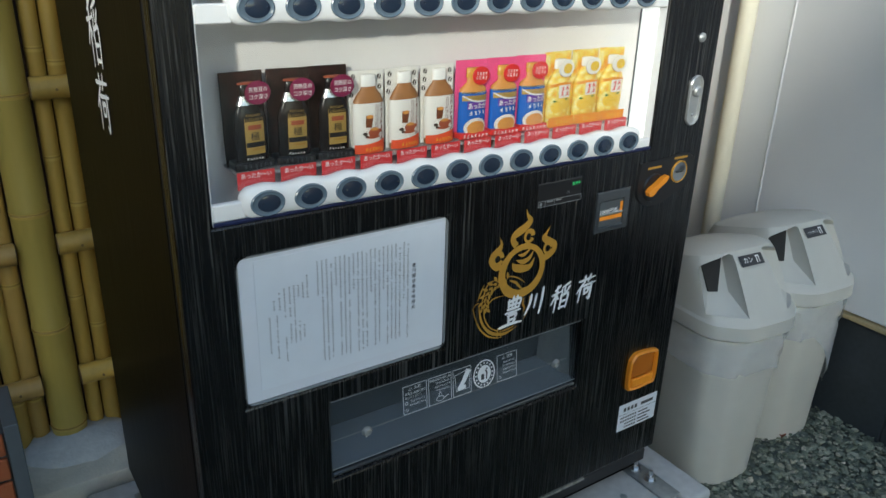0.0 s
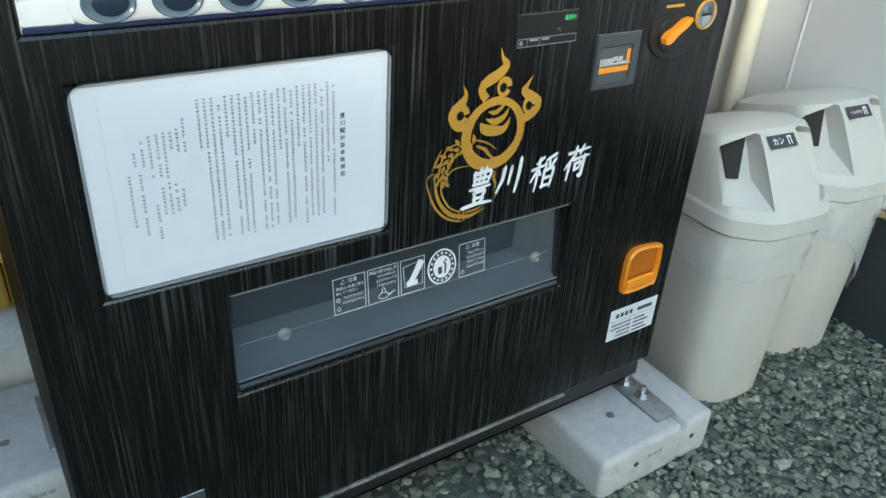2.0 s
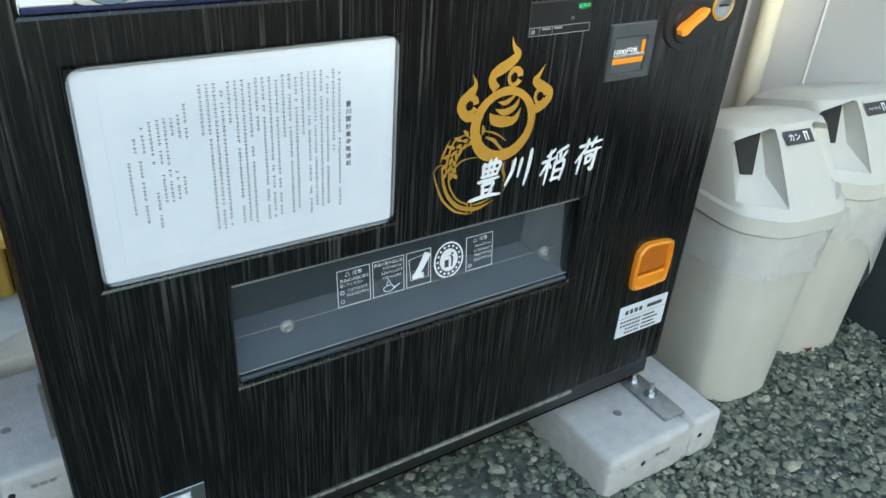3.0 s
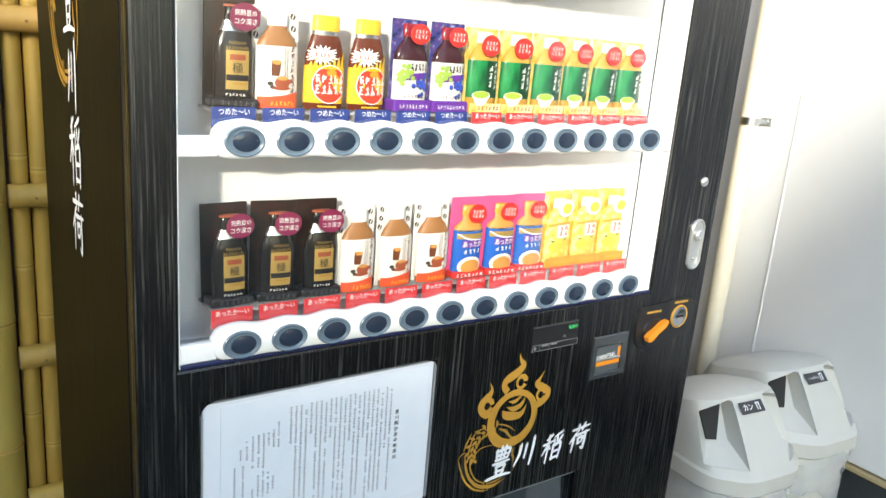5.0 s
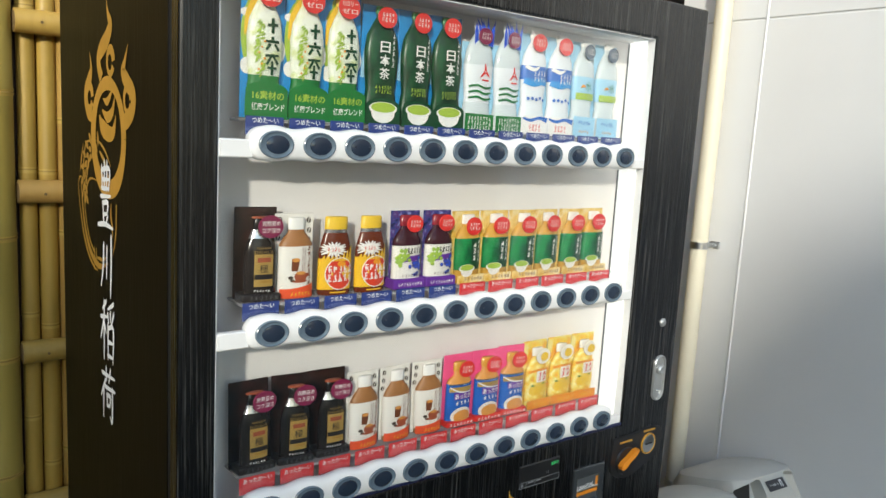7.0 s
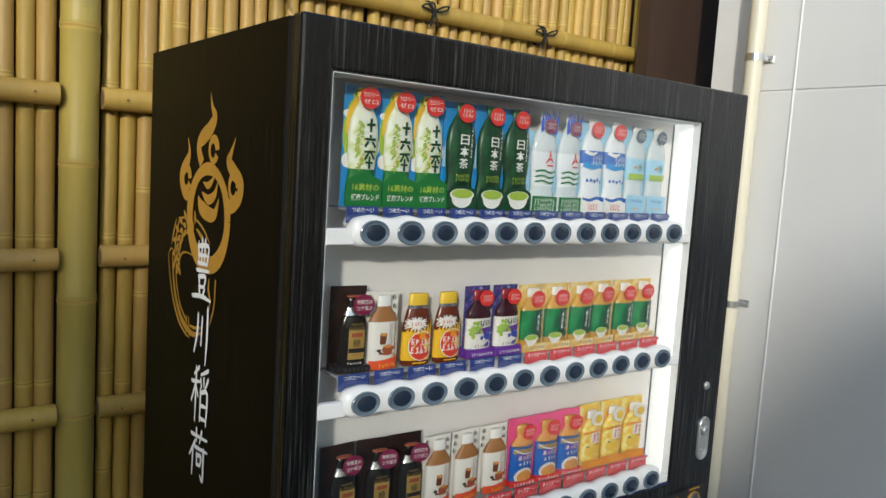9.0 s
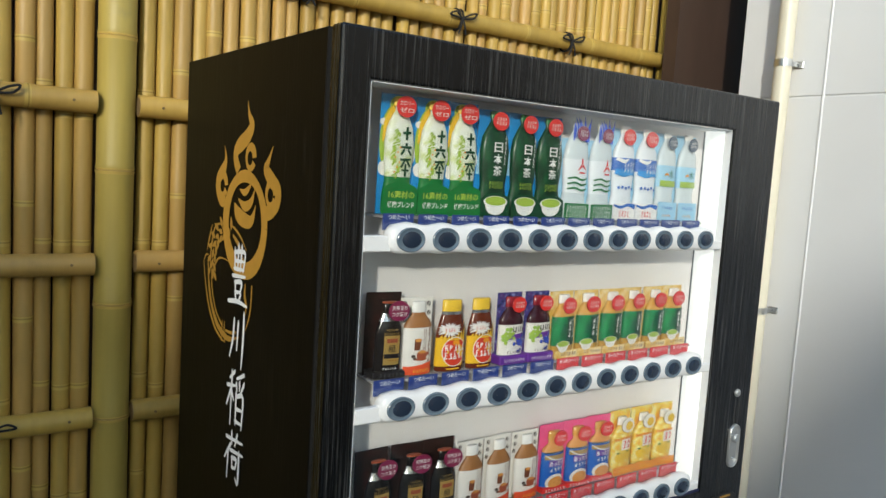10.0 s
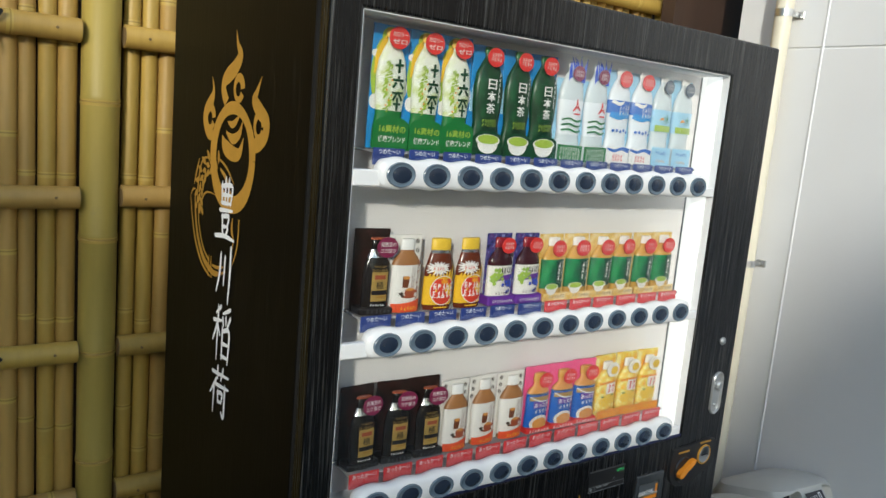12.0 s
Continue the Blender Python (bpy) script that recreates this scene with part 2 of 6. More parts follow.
def stone_mat():
    m = bpy.data.materials.new("crushed_stone")
    m.use_nodes = True
    n, l = m.node_tree.nodes, m.node_tree.links
    b = n["Principled BSDF"]
    b.inputs["Roughness"].default_value = 0.85
    geo = n.new("ShaderNodeNewGeometry")
    ramp = n.new("ShaderNodeValToRGB")
    e = ramp.color_ramp.elements
    e[0].position, e[0].color = 0.0, (0.090, 0.104, 0.080, 1)
    e[1].position, e[1].color = 1.0, (0.46, 0.43, 0.35, 1)
    for p, c in ((0.35, (0.160, 0.180, 0.136)), (0.7, (0.222, 0.238, 0.182)), (0.9, (0.30, 0.305, 0.235)), (0.96, (0.36, 0.34, 0.26))):
        e.new(p).color = (*c, 1)
    l.new(geo.outputs["Random Per Island"], ramp.inputs[0])
    t = n.new("ShaderNodeTexNoise")
    t.inputs["Scale"].default_value, t.inputs["Detail"].default_value = 160, 6
    mr = n.new("ShaderNodeMapRange")
    mr.inputs["To Min"].default_value, mr.inputs["To Max"].default_value = 0.4, 1.6
    l.new(t.outputs["Fac"], mr.inputs["Value"])
    mx = n.new("ShaderNodeMix")
    mx.data_type, mx.blend_type = "RGBA", "MULTIPLY"
    mx.inputs["Factor"].default_value = 1
    l.new(ramp.outputs[0], mx.inputs["A"])
    l.new(mr.outputs[0], mx.inputs["B"])
    l.new(mx.outputs["Result"], b.inputs["Base Color"])
    bp = n.new("ShaderNodeBump")
    bp.inputs["Strength"].default_value, bp.inputs["Distance"].default_value = 0.5, 0.003
    l.new(t.outputs["Fac"], bp.inputs["Height"])
    l.new(bp.outputs[0], b.inputs["Normal"])
    return m


STONE = stone_mat()


def plain(name, r, g, b, rough=0.35):
    return mat(name, (r, g, b), rough, vary=0.07, scale=60, spec=0.35)


# ---- builders ----
def thing(name, at, label, category, group="", kind=""):
    """An Empty at a thing's base, to parent its parts."""
    ob = new(name)
    ob.empty_display_size = 0.05
    ob.location = at
    return tagged(ob, label, category, group, kind)


def root_of(ob):
    while ob.parent:
        ob = ob.parent
    return ob


def mesh_of(name, bm, material, smooth=None):
    me = bpy.data.meshes.new(name)
    bm.normal_update()
    bm.to_mesh(me)
    bm.free()
    for mm in (material if isinstance(material, (list, tuple)) else [material]):
        me.materials.append(mm)
    if smooth is not None:
        me.polygons.foreach_set("use_smooth", [True] * len(me.polygons))
        me.set_sharp_from_angle(angle=radians(smooth))
    return me


def part(name, bm, material, parent, label="", smooth=None):
    """Links a bmesh, drawn in world places, as one mesh under a thing or under a part."""
    bmesh.ops.translate(bm, vec=-Vector(root_of(parent).location), verts=bm.verts)
    ob = new(name, mesh_of(name, bm, material, smooth))
    ob.parent = parent
    return tagged(ob, label)


def single(name, bm, material, label, category, kind="", group="", smooth=None):
    """A thing that is one mesh, with its origin at its base."""
    lo = [min(v.co[i] for v in bm.verts) for i in range(3)]
    hi = [max(v.co[i] for v in bm.verts) for i in range(3)]
    at = Vector(((lo[0] + hi[0]) / 2, (lo[1] + hi[1]) / 2, lo[2]))
    bmesh.ops.translate(bm, vec=-at, verts=bm.verts)
    ob = new(name, mesh_of(name, bm, material, smooth))
    ob.location = at
    return tagged(ob, label, category, group, kind)


def box(x0, x1, y0, y1, z0, z1, bevel=0.0, seg=2, bm=None):
    own = bmesh.new()
    bmesh.ops.create_cube(own, size=1, matrix=Matrix.Translation(((x0 + x1) / 2, (y0 + y1) / 2, (z0 + z1) / 2)) @ Matrix.Diagonal((x1 - x0, y1 - y0, z1 - z0, 1)))
    if bevel:
        bmesh.ops.bevel(own, geom=own.edges[:], offset=bevel, segments=seg, profile=0.5, affect="EDGES")
    return join(bm, own)


def join(bm, other):
    """Adds other to bm, and returns it."""
    if bm is None:
        return other
    me = bpy.data.meshes.new("scrap")
    other.to_mesh(me)
    other.free()
    bm.from_mesh(me)
    bpy.data.meshes.remove(me)
    return bm


def rod(p, q, r, n=12, r2=None, caps=True, bm=None):
    p, q = Vector(p), Vector(q)
    own = bmesh.new()
    m = Matrix.Translation((p + q) / 2) @ (q - p).to_track_quat("Z", "Y").to_matrix().to_4x4()
    bmesh.ops.create_cone(own, cap_ends=caps, segments=n, radius1=r, radius2=r if r2 is None else r2, depth=(q - p).length, matrix=m)
    return join(bm, own)


def lathe(profile, n=20, at=(0, 0, 0), sy=1.0, caps=True, bm=None):
    """Turns (r, z) pairs about the upright axis; sy flattens the depth."""
    own = bm or bmesh.new()
    rings = []
    for r, z in profile:
        rings.append([own.verts.new((at[0] + r * math.cos(a), at[1] + sy * r * math.sin(a), at[2] + z)) for a in (2 * math.pi * k / n for k in range(n))])
    for a, b in zip(rings, rings[1:]):
        for k in range(n):
            own.faces.new((a[k], a[(k + 1) % n], b[(k + 1) % n], b[k]))
    if caps:
        own.faces.new(rings[0][::-1])
        own.faces.new(rings[-1])
    return own


def tube(points, r, n=8, bm=None):
    """A round cord along points."""
    own = bm or bmesh.new()
    pts = [Vector(p) for p in points]
    rings = []
    for i, p in enumerate(pts):
        d = (pts[min(i + 1, len(pts) - 1)] - pts[max(i - 1, 0)]).normalized()
        s = d.cross(Vector((0.3, 0.9, 0.2))).normalized()
        u = d.cross(s)
        rings.append([own.verts.new(p + r * (math.cos(a) * s + math.sin(a) * u)) for a in (2 * math.pi * k / n for k in range(n))])
    for a, b in zip(rings, rings[1:]):
        for k in range(n):
            own.faces.new((a[k], a[(k + 1) % n], b[(k + 1) % n], b[k]))
    own.faces.new(rings[0][::-1])
    own.faces.new(rings[-1])
    bmesh.ops.recalc_face_normals(own, faces=own.faces[:])
    return own


def spline(pts, steps=6):
    """A smooth line through the points (tuples of any length)."""
    out = []
    for i in range(len(pts) - 1):
        p0, p1, p2, p3 = pts[max(i - 1, 0)], pts[i], pts[i + 1], pts[min(i + 2, len(pts) - 1)]
        for k in range(steps):
            t = k / steps
            out.append(tuple(0.5 * (2 * b + (c - a) * t + (2 * a - 5 * b + 4 * c - d) * t * t + (3 * b - a - 3 * c + d) * t ** 3) for a, b, c, d in zip(p0, p1, p2, p3)))
    out.append(tuple(pts[-1]))
    return out


def plate(x0, x1, z0, z1, y0, y1, holes):
    """An upright board from y0 (front) to y1, with rectangular holes (x0, x1, z0, z1) right through it."""
    xs = sorted({x0, x1, *(h[0] for h in holes), *(h[1] for h in holes)})
    zs = sorted({z0, z1, *(h[2] for h in holes), *(h[3] for h in holes)})
    bm = bmesh.new()
    vv = {}

    def v(i, k, y):
        if (i, k, y) not in vv:
            vv[i, k, y] = bm.verts.new((xs[i], y, zs[k]))
        return vv[i, k, y]

    def solid(i, k):
        if not (0 <= i < len(xs) - 1 and 0 <= k < len(zs) - 1):
            return False
        cx, cz = (xs[i] + xs[i + 1]) / 2, (zs[k] + zs[k + 1]) / 2
        return not any(h[0] < cx < h[1] and h[2] < cz < h[3] for h in holes)

    for i in range(len(xs) - 1):
        for k in range(len(zs) - 1):
            if not solid(i, k):
                continue
            bm.faces.new((v(i, k, y0), v(i + 1, k, y0), v(i + 1, k + 1, y0), v(i, k + 1, y0)))
            bm.faces.new((v(i, k, y1), v(i, k + 1, y1), v(i + 1, k + 1, y1), v(i + 1, k, y1)))
            for di, dk, a, b in ((-1, 0, (i, k), (i, k + 1)), (1, 0, (i + 1, k + 1), (i + 1, k)), (0, -1, (i + 1, k), (i, k)), (0, 1, (i, k + 1), (i + 1, k + 1))):
                if not solid(i + di, k + dk):
                    bm.faces.new((v(*a, y0), v(*b, y0), v(*b, y1), v(*a, y1)))
    bmesh.ops.recalc_face_normals(bm, faces=bm.faces[:])
    return bm


# flat print: shapes in (u, v), then laid on a surface by a function
def g_rect(bm, u0, u1, v0, v1, cols=1):
    h = proud(bm)
    for k in range(cols):
        a, b = u0 + (u1 - u0) * k / cols, u0 + (u1 - u0) * (k + 1) / cols
        bm.faces.new([bm.verts.new((u, v, h)) for u, v in ((a, v0), (b, v0), (b, v1), (a, v1))])


def g_disc(bm, u, v, ru, rv, n=20):
    h = proud(bm)
    c = bm.verts.new((u, v, h))
    ring = [bm.verts.new((u + ru * math.cos(2 * math.pi * k / n), v + rv * math.sin(2 * math.pi * k / n), h)) for k in range(n)]
    for k in range(n):
        bm.faces.new((c, ring[k], ring[(k + 1) % n]))


def g_ring(bm, u, v, ru, rv, w, n=36):
    h = proud(bm)
    a = [bm.verts.new((u + ru * math.cos(2 * math.pi * k / n), v + rv * math.sin(2 * math.pi * k / n), h)) for k in range(n)]
    b = [bm.verts.new((u + (ru - w) * math.cos(2 * math.pi * k / n), v + (rv - w) * math.sin(2 * math.pi * k / n), h)) for k in range(n)]
    for k in range(n):
        bm.faces.new((a[k], a[(k + 1) % n], b[(k + 1) % n], b[k]))


def g_stroke(bm, pts, steps=5):
    """A brush stroke: points (u, v, width)."""
    line = spline(pts, steps)
    prev = None
    h = proud(bm)
    for i, (u, v, w) in enumerate(line):
        a, b = line[max(i - 1, 0)], line[min(i + 1, len(line) - 1)]
        du, dv = b[0] - a[0], b[1] - a[1]
        s = math.hypot(du, dv) or 1
        nu, nv = -dv / s * w / 2, du / s * w / 2
        pair = (bm.verts.new((u + nu, v + nv, h)), bm.verts.new((u - nu, v - nv, h)))
        if prev:
            bm.faces.new((prev[0], prev[1], pair[1], pair[0]))
        prev = pair


BRUSH_YUTAKA = (((.22, .92), (.26, .60)), ((.22, .88), (.52, .92), (.80, .90), (.73, .60)), ((.42, 1.0), (.43, .60)), ((.60, 1.0), (.57, .60)), ((.28, .74), (.70, .76)), ((.26, .60), (.74, .62)), ((.20, .47), (.82, .51)), ((.32, .38), (.36, .20)), ((.32, .37), (.68, .40), (.62, .21)), ((.36, .20), (.62, .22)), ((.36, .16), (.42, .05)), ((.66, .18), (.55, .05)), ((.0, .0), (.5, .05), (1.0, .03)))
BRUSH_KAWA = (((.20, .82), (.17, .45), (.0, .10)), ((.50, .78), (.48, .30)), ((.86, 1.0), (.88, .5), (.84, .0)))
BRUSH_INE = (((.38, .96), (.12, .80)), ((.0, .64), (.44, .71)), ((.24, .88), (.25, .0)), ((.22, .62), (.0, .28)), ((.27, .56), (.40, .42)), ((.92, 1.0), (.54, .86)), ((.52, .77), (.58, .63)), ((.70, .82), (.72, .67)), ((.95, .84), (.80, .64)), ((.54, .55), (.56, .03)), ((.60, .54), (.93, .58), (.92, .02)), ((.60, .30), (.90, .33)), ((.56, .06), (.92, .08)))
BRUSH_NI = (((.10, .82), (.94, .90)), ((.36, .98), (.39, .74)), ((.68, 1.0), (.58, .75)), ((.30, .70), (.0, .36)), ((.19, .52), (.18, .0)), ((.34, .60), (1.0, .67)), ((.44, .48), (.47, .26)), ((.44, .46), (.70, .49), (.65, .28)), ((.47, .27), (.65, .30)), ((.83, .64), (.84, .05), (.68, .10)))


def g_brush(bm, strokes, u, v, height, width, thick, lean=0.0):
    """A brush-written letter, centred at (u, v): each stroke starts full, swells and tapers."""
    for pts in strokes:
        n = len(pts)
        line = []
        for k, (x, y) in enumerate(pts):
            w = thick * (0.95, 1.05, 0.9, 0.62)[min(3, k if k < n - 1 else 3)]
            line.append((u + (x - 0.5) * width + lean * (y - 0.5) * height, v + (y - 0.5) * height, w))
        x, y, w = line[0]
        x2, y2, w2 = line[1]
        line.insert(0, (x - (x2 - x) * 0.05 - thick * 0.15, y - (y2 - y) * 0.05 + thick * 0.22, w * 0.45))
        x, y, w = line[-1]
        x2, y2, w2 = line[-2]
        line.append((x + (x - x2) * 0.08, y + (y - y2) * 0.08, w * 0.25))
        g_stroke(bm, line, 4)


BRUSH = (BRUSH_YUTAKA, BRUSH_KAWA, BRUSH_INE, BRUSH_NI)


def g_text(bm, text, u, v, height, width=None, bold=0.0, slant=0.0):
    """Letters of the built-in font, centred at (u, v)."""
    cu = bpy.data.curves.new("scrap", "FONT")
    cu.body, cu.resolution_u, cu.offset = text, 2, bold
    ob = bpy.data.objects.new("scrap", cu)
    scene.collection.objects.link(ob)
    bpy.context.view_layer.update()
    me = bpy.data.meshes.new_from_object(ob.evaluated_get(bpy.context.evaluated_depsgraph_get()))
    bpy.data.objects.remove(ob)
    n0 = len(bm.verts)
    bm.from_mesh(me)
    bpy.data.meshes.remove(me)
    bm.verts.ensure_lookup_table()
    vs = bm.verts[n0:]
    if not vs:
        return
    x0, x1 = min(p.co.x for p in vs), max(p.co.x for p in vs)
    y0, y1 = min(p.co.y for p in vs), max(p.co.y for p in vs)
    sv = height / max(y1 - y0, 1e-6)
    su = sv if width is None else width / max(x1 - x0, 1e-6)
    for p in vs:
        q = (p.co.y - (y0 + y1) / 2) * sv
        p.co = (u + (p.co.x - (x0 + x1) / 2) * su + slant * q, v + q, 0)


def g_chars(bm, u, v, w, h, cols, rows, seed=1):
    """Rows of small broken bars, in place of print too small to read, centred at (u, v)."""
    rnd = random.Random(seed)
    cw, ch = w / cols, h / rows
    t = 0.15 * min(cw, ch)
    for i in range(rows):
        for k in range(cols):
            a, b = u - w / 2 + cw * (k + 0.1), u - w / 2 + cw * (k + 0.9)
            lo, hi = v + h / 2 - ch * (i + 0.92), v + h / 2 - ch * (i + 0.1)
            cx = (a + b) / 2
            for f in rnd.sample((0.08, 0.32, 0.55, 0.78, 0.96), 2 + (rnd.random() < 0.4)):
                y = lo + (hi - lo) * f
                p, q = sorted((rnd.uniform(a, cx - 0.05 * cw), rnd.uniform(cx + 0.1 * cw, b)))
                g_stroke(bm, [(p, y - 0.03 * ch, t), (q, y + 0.03 * ch, t * 0.9)], 1)
            x = rnd.uniform(a + 0.2 * cw, b - 0.25 * cw)
            g_stroke(bm, [(x, hi, t), (x - rnd.uniform(-0.05, 0.12) * cw, lo + rnd.uniform(0, 0.25) * ch, t)], 1)
            if rnd.random() < 0.75:
                g_stroke(bm, [(cx, lo + 0.5 * ch, t), (rnd.choice((a, b)), lo + 0.06 * ch, t * 0.6)], 1)


def lay(bm, where):
    """Lays a flat drawing on a surface; each stroke keeps its own hair's breadth of height."""
    for p in bm.verts:
        u, v, h = p.co
        q = where(u, v)
        if h:
            q = q + (where(u + 0.001, v) - q).cross(where(u, v + 0.001) - q).normalized() * h
        p.co = q
    return bm


def proud(bm):
    return 5e-6 * ((len(bm.verts) // 2) % 40)


def on_front(y):
    return lambda u, v: Vector((u, y, v))


def on_left(x):
    """The side seen from the left: u runs towards the front."""
    return lambda u, v: Vector((x, -u, v))


def on_bottle(r, sy, lift=0.0008):
    def f(u, v):
        c = max(-0.985, min(0.985, u / r))
        return Vector((r * c, -sy * r * math.sqrt(1 - c * c) - lift, v))
    return f

# ---- setting ----
def rise(x, y):
    """The gravel lies a little higher towards the white wall."""
    t = max(0.0, min(1.0, (x - 1.45) / 0.5))
    return 0.040 * t * t * (3 - 2 * t)


def ground():
    bm = bmesh.new()
    xs = [-600, -40, -4, 0, 1.45, 1.55, 1.65, 1.75, 1.85, 1.95, 40, 600]
    ys = [-600, -40, -4, 0, 4, 40, 600]
    grid = [[bm.verts.new((x, y, rise(x, y) - 0.012)) for x in xs] for y in ys]
    for r0, r1 in zip(grid, grid[1:]):
        for k in range(len(xs) - 1):
            bm.faces.new((r0[k], r0[k + 1], r1[k + 1], r1[k]))
    single("ground", bm, GROUND, "grey crushed-stone ground around the vending machine", "ground", kind="structure", smooth=60)


WALL_END = -1.58


def wall_east():
    """White sheet-panel wall on a black tiled base, with a tan drip trim between."""
    w = thing("wall_east", (2.1, -1.0, 0), "white metal panel wall above a black tiled base", "wall", kind="structure")
    part("core", box(2.045, 2.25, WALL_END, 0.695, 0.0, 4.2), JOINT, w)
    part("joint", box(2.0265, 2.0448, WALL_END + 0.002, 0.694, 0.417, 4.19), JOINT, w, "pale sealant joint")
    ys = [0.70, 0.368, -0.55, WALL_END]
    zs = [0.415, 2.13, 3.05, 4.2]
    for i in range(len(ys) - 1):
        for k in range(len(zs) - 1):
            part("panel", box(2.022, 2.046, ys[i + 1] + 0.003, ys[i] - 0.003, zs[k] + 0.0025, zs[k + 1] - 0.0025, 0.002, 1), WALL, w)
    for y in ys[1:-1]:
        part("bead", rod((2.0245, y, 0.418), (2.0245, y, 4.188), 0.0056, 12), WALL, w, "rounded white sealant bead", 60)
    part("end_panel", box(2.046, 2.9, 0.696, 0.712, 0.0, 4.2), WALL, w)
    part("trim", box(2.012, 2.046, WALL_END, 0.70, 0.395, 0.412, 0.003, 1), TRIM, w, "tan metal drip trim")
    y = 0.70
    while y > WALL_END + 0.05:
        part("tile", box(2.034, 2.046, max(y - 0.298, WALL_END), y, 0.0, 0.392, 0.002, 1), TILE, w)
        y -= 0.301
    # unseen wall, added as a dark reflection for the pane and door front
    single("wall_lane", box(2.06, 2.24, -7.0, WALL_END - 0.003, -0.02, 4.2), BROWN, "unseen dark brown wall added for the glass to reflect", "wall", kind="structure")


def west_wall():
    """A plain unseen gabled wall, added well off west to shade the fence."""
    bm = bmesh.new()
    prof = ((-6.3, -0.1), (2.0, -0.1), (2.0, 5.4), (-3.9, 5.4), (-6.3, 3.97))
    a = [bm.verts.new((-6.0, y, z)) for y, z in prof]
    b = [bm.verts.new((-6.3, y, z)) for y, z in prof]
    loft([a, b], bm)
    bmesh.ops.recalc_face_normals(bm, faces=bm.faces[:])
    single("wall_west", bm, CURB, "unseen gabled wall added to shade the fence", "wall", kind="structure")
    # unseen low wall, added to keep light off the lower fence
    single("wall_yard", box(-1.75, -1.60, -0.9, 0.79, -0.02, 1.55), BROWN, "unseen low dark wall added to dim the fence's foot", "wall", kind="structure")


def back_board():
    single("wall_backing", box(-3.5, 2.04, 1.085, 1.12, 0.1, 3.2), BROWN, "dark boards behind the bamboo canes", "wall", kind="structure")
    single("wall_north", box(1.895, 3.4, 0.90, 0.96, 0.109, 4.0), BROWN, "dark brown painted board beyond the fence", "wall", kind="structure")


def curb():
    bm = box(-3.5, 2.02, 0.80, 1.25, -0.05, 0.108, 0.012, 2)
    single("curb", bm, CURB, "cream concrete curb under the bamboo fence", "curb", kind="structure", smooth=40)


def shade_building():
    """Unseen plain house added behind the camera; its gable keeps low sun off the ground."""
    side, sunward = Vector((0.75, -0.66, 0)), Vector((-0.66, -0.75, 0))
    bm = bmesh.new()
    prof = SHADE
    front, back = [], []
    for w, h in prof:
        p = side * w + sunward * 9.0
        front.append(bm.verts.new((p.x, p.y, h)))
        q = p + sunward * 5
        back.append(bm.verts.new((q.x, q.y, h)))
    bm.faces.new(front)
    bm.faces.new(back[::-1])
    for k in range(len(prof)):
        j = (k + 1) % len(prof)
        bm.faces.new((front[j], front[k], back[k], back[j]))
    bmesh.ops.recalc_face_normals(bm, faces=bm.faces[:])
    single("wall_south", bm, CURB, "unseen plain wall added behind the camera to cast shade", "wall", kind="structure")


# outline shaped so that the cast shade ends where wanted on machine and wall
SHADE = ((-3.0, -0.1), (4.2, -0.1), (4.2, 4.66), (1.50, 4.66), (1.40, 4.60), (1.31, 4.46), (1.20, 4.28), (1.05, 4.06), (0.95, 3.92), (-3.0, 3.85))


# ---- bamboo fence ----
def cane(r, z0, z1, nodes, n=14, sy=1.0):
    prof = [(r, z0)]
    for z in nodes:
        prof += [(r, z - 0.011), (r * 1.055, z - 0.0035), (r * 1.0, z), (r * 1.04, z + 0.0040), (r, z + 0.014)]
    prof.append((r, z1))
    return lathe(prof, n, sy=sy)


def ring_nodes(me, n):
    """Gives the ridges of a cane's nodes their pale tone and the groove between them its dark scar."""
    me.materials.append(NODE)
    me.materials.append(SCAR)
    last = len(me.polygons) - 2
    for i in range(last):
        band = (i // n) % 5
        me.polygons[i].material_index = 2 if band == 2 else 1 if band in (1, 3) else 0


FENCE_Y = 1.052


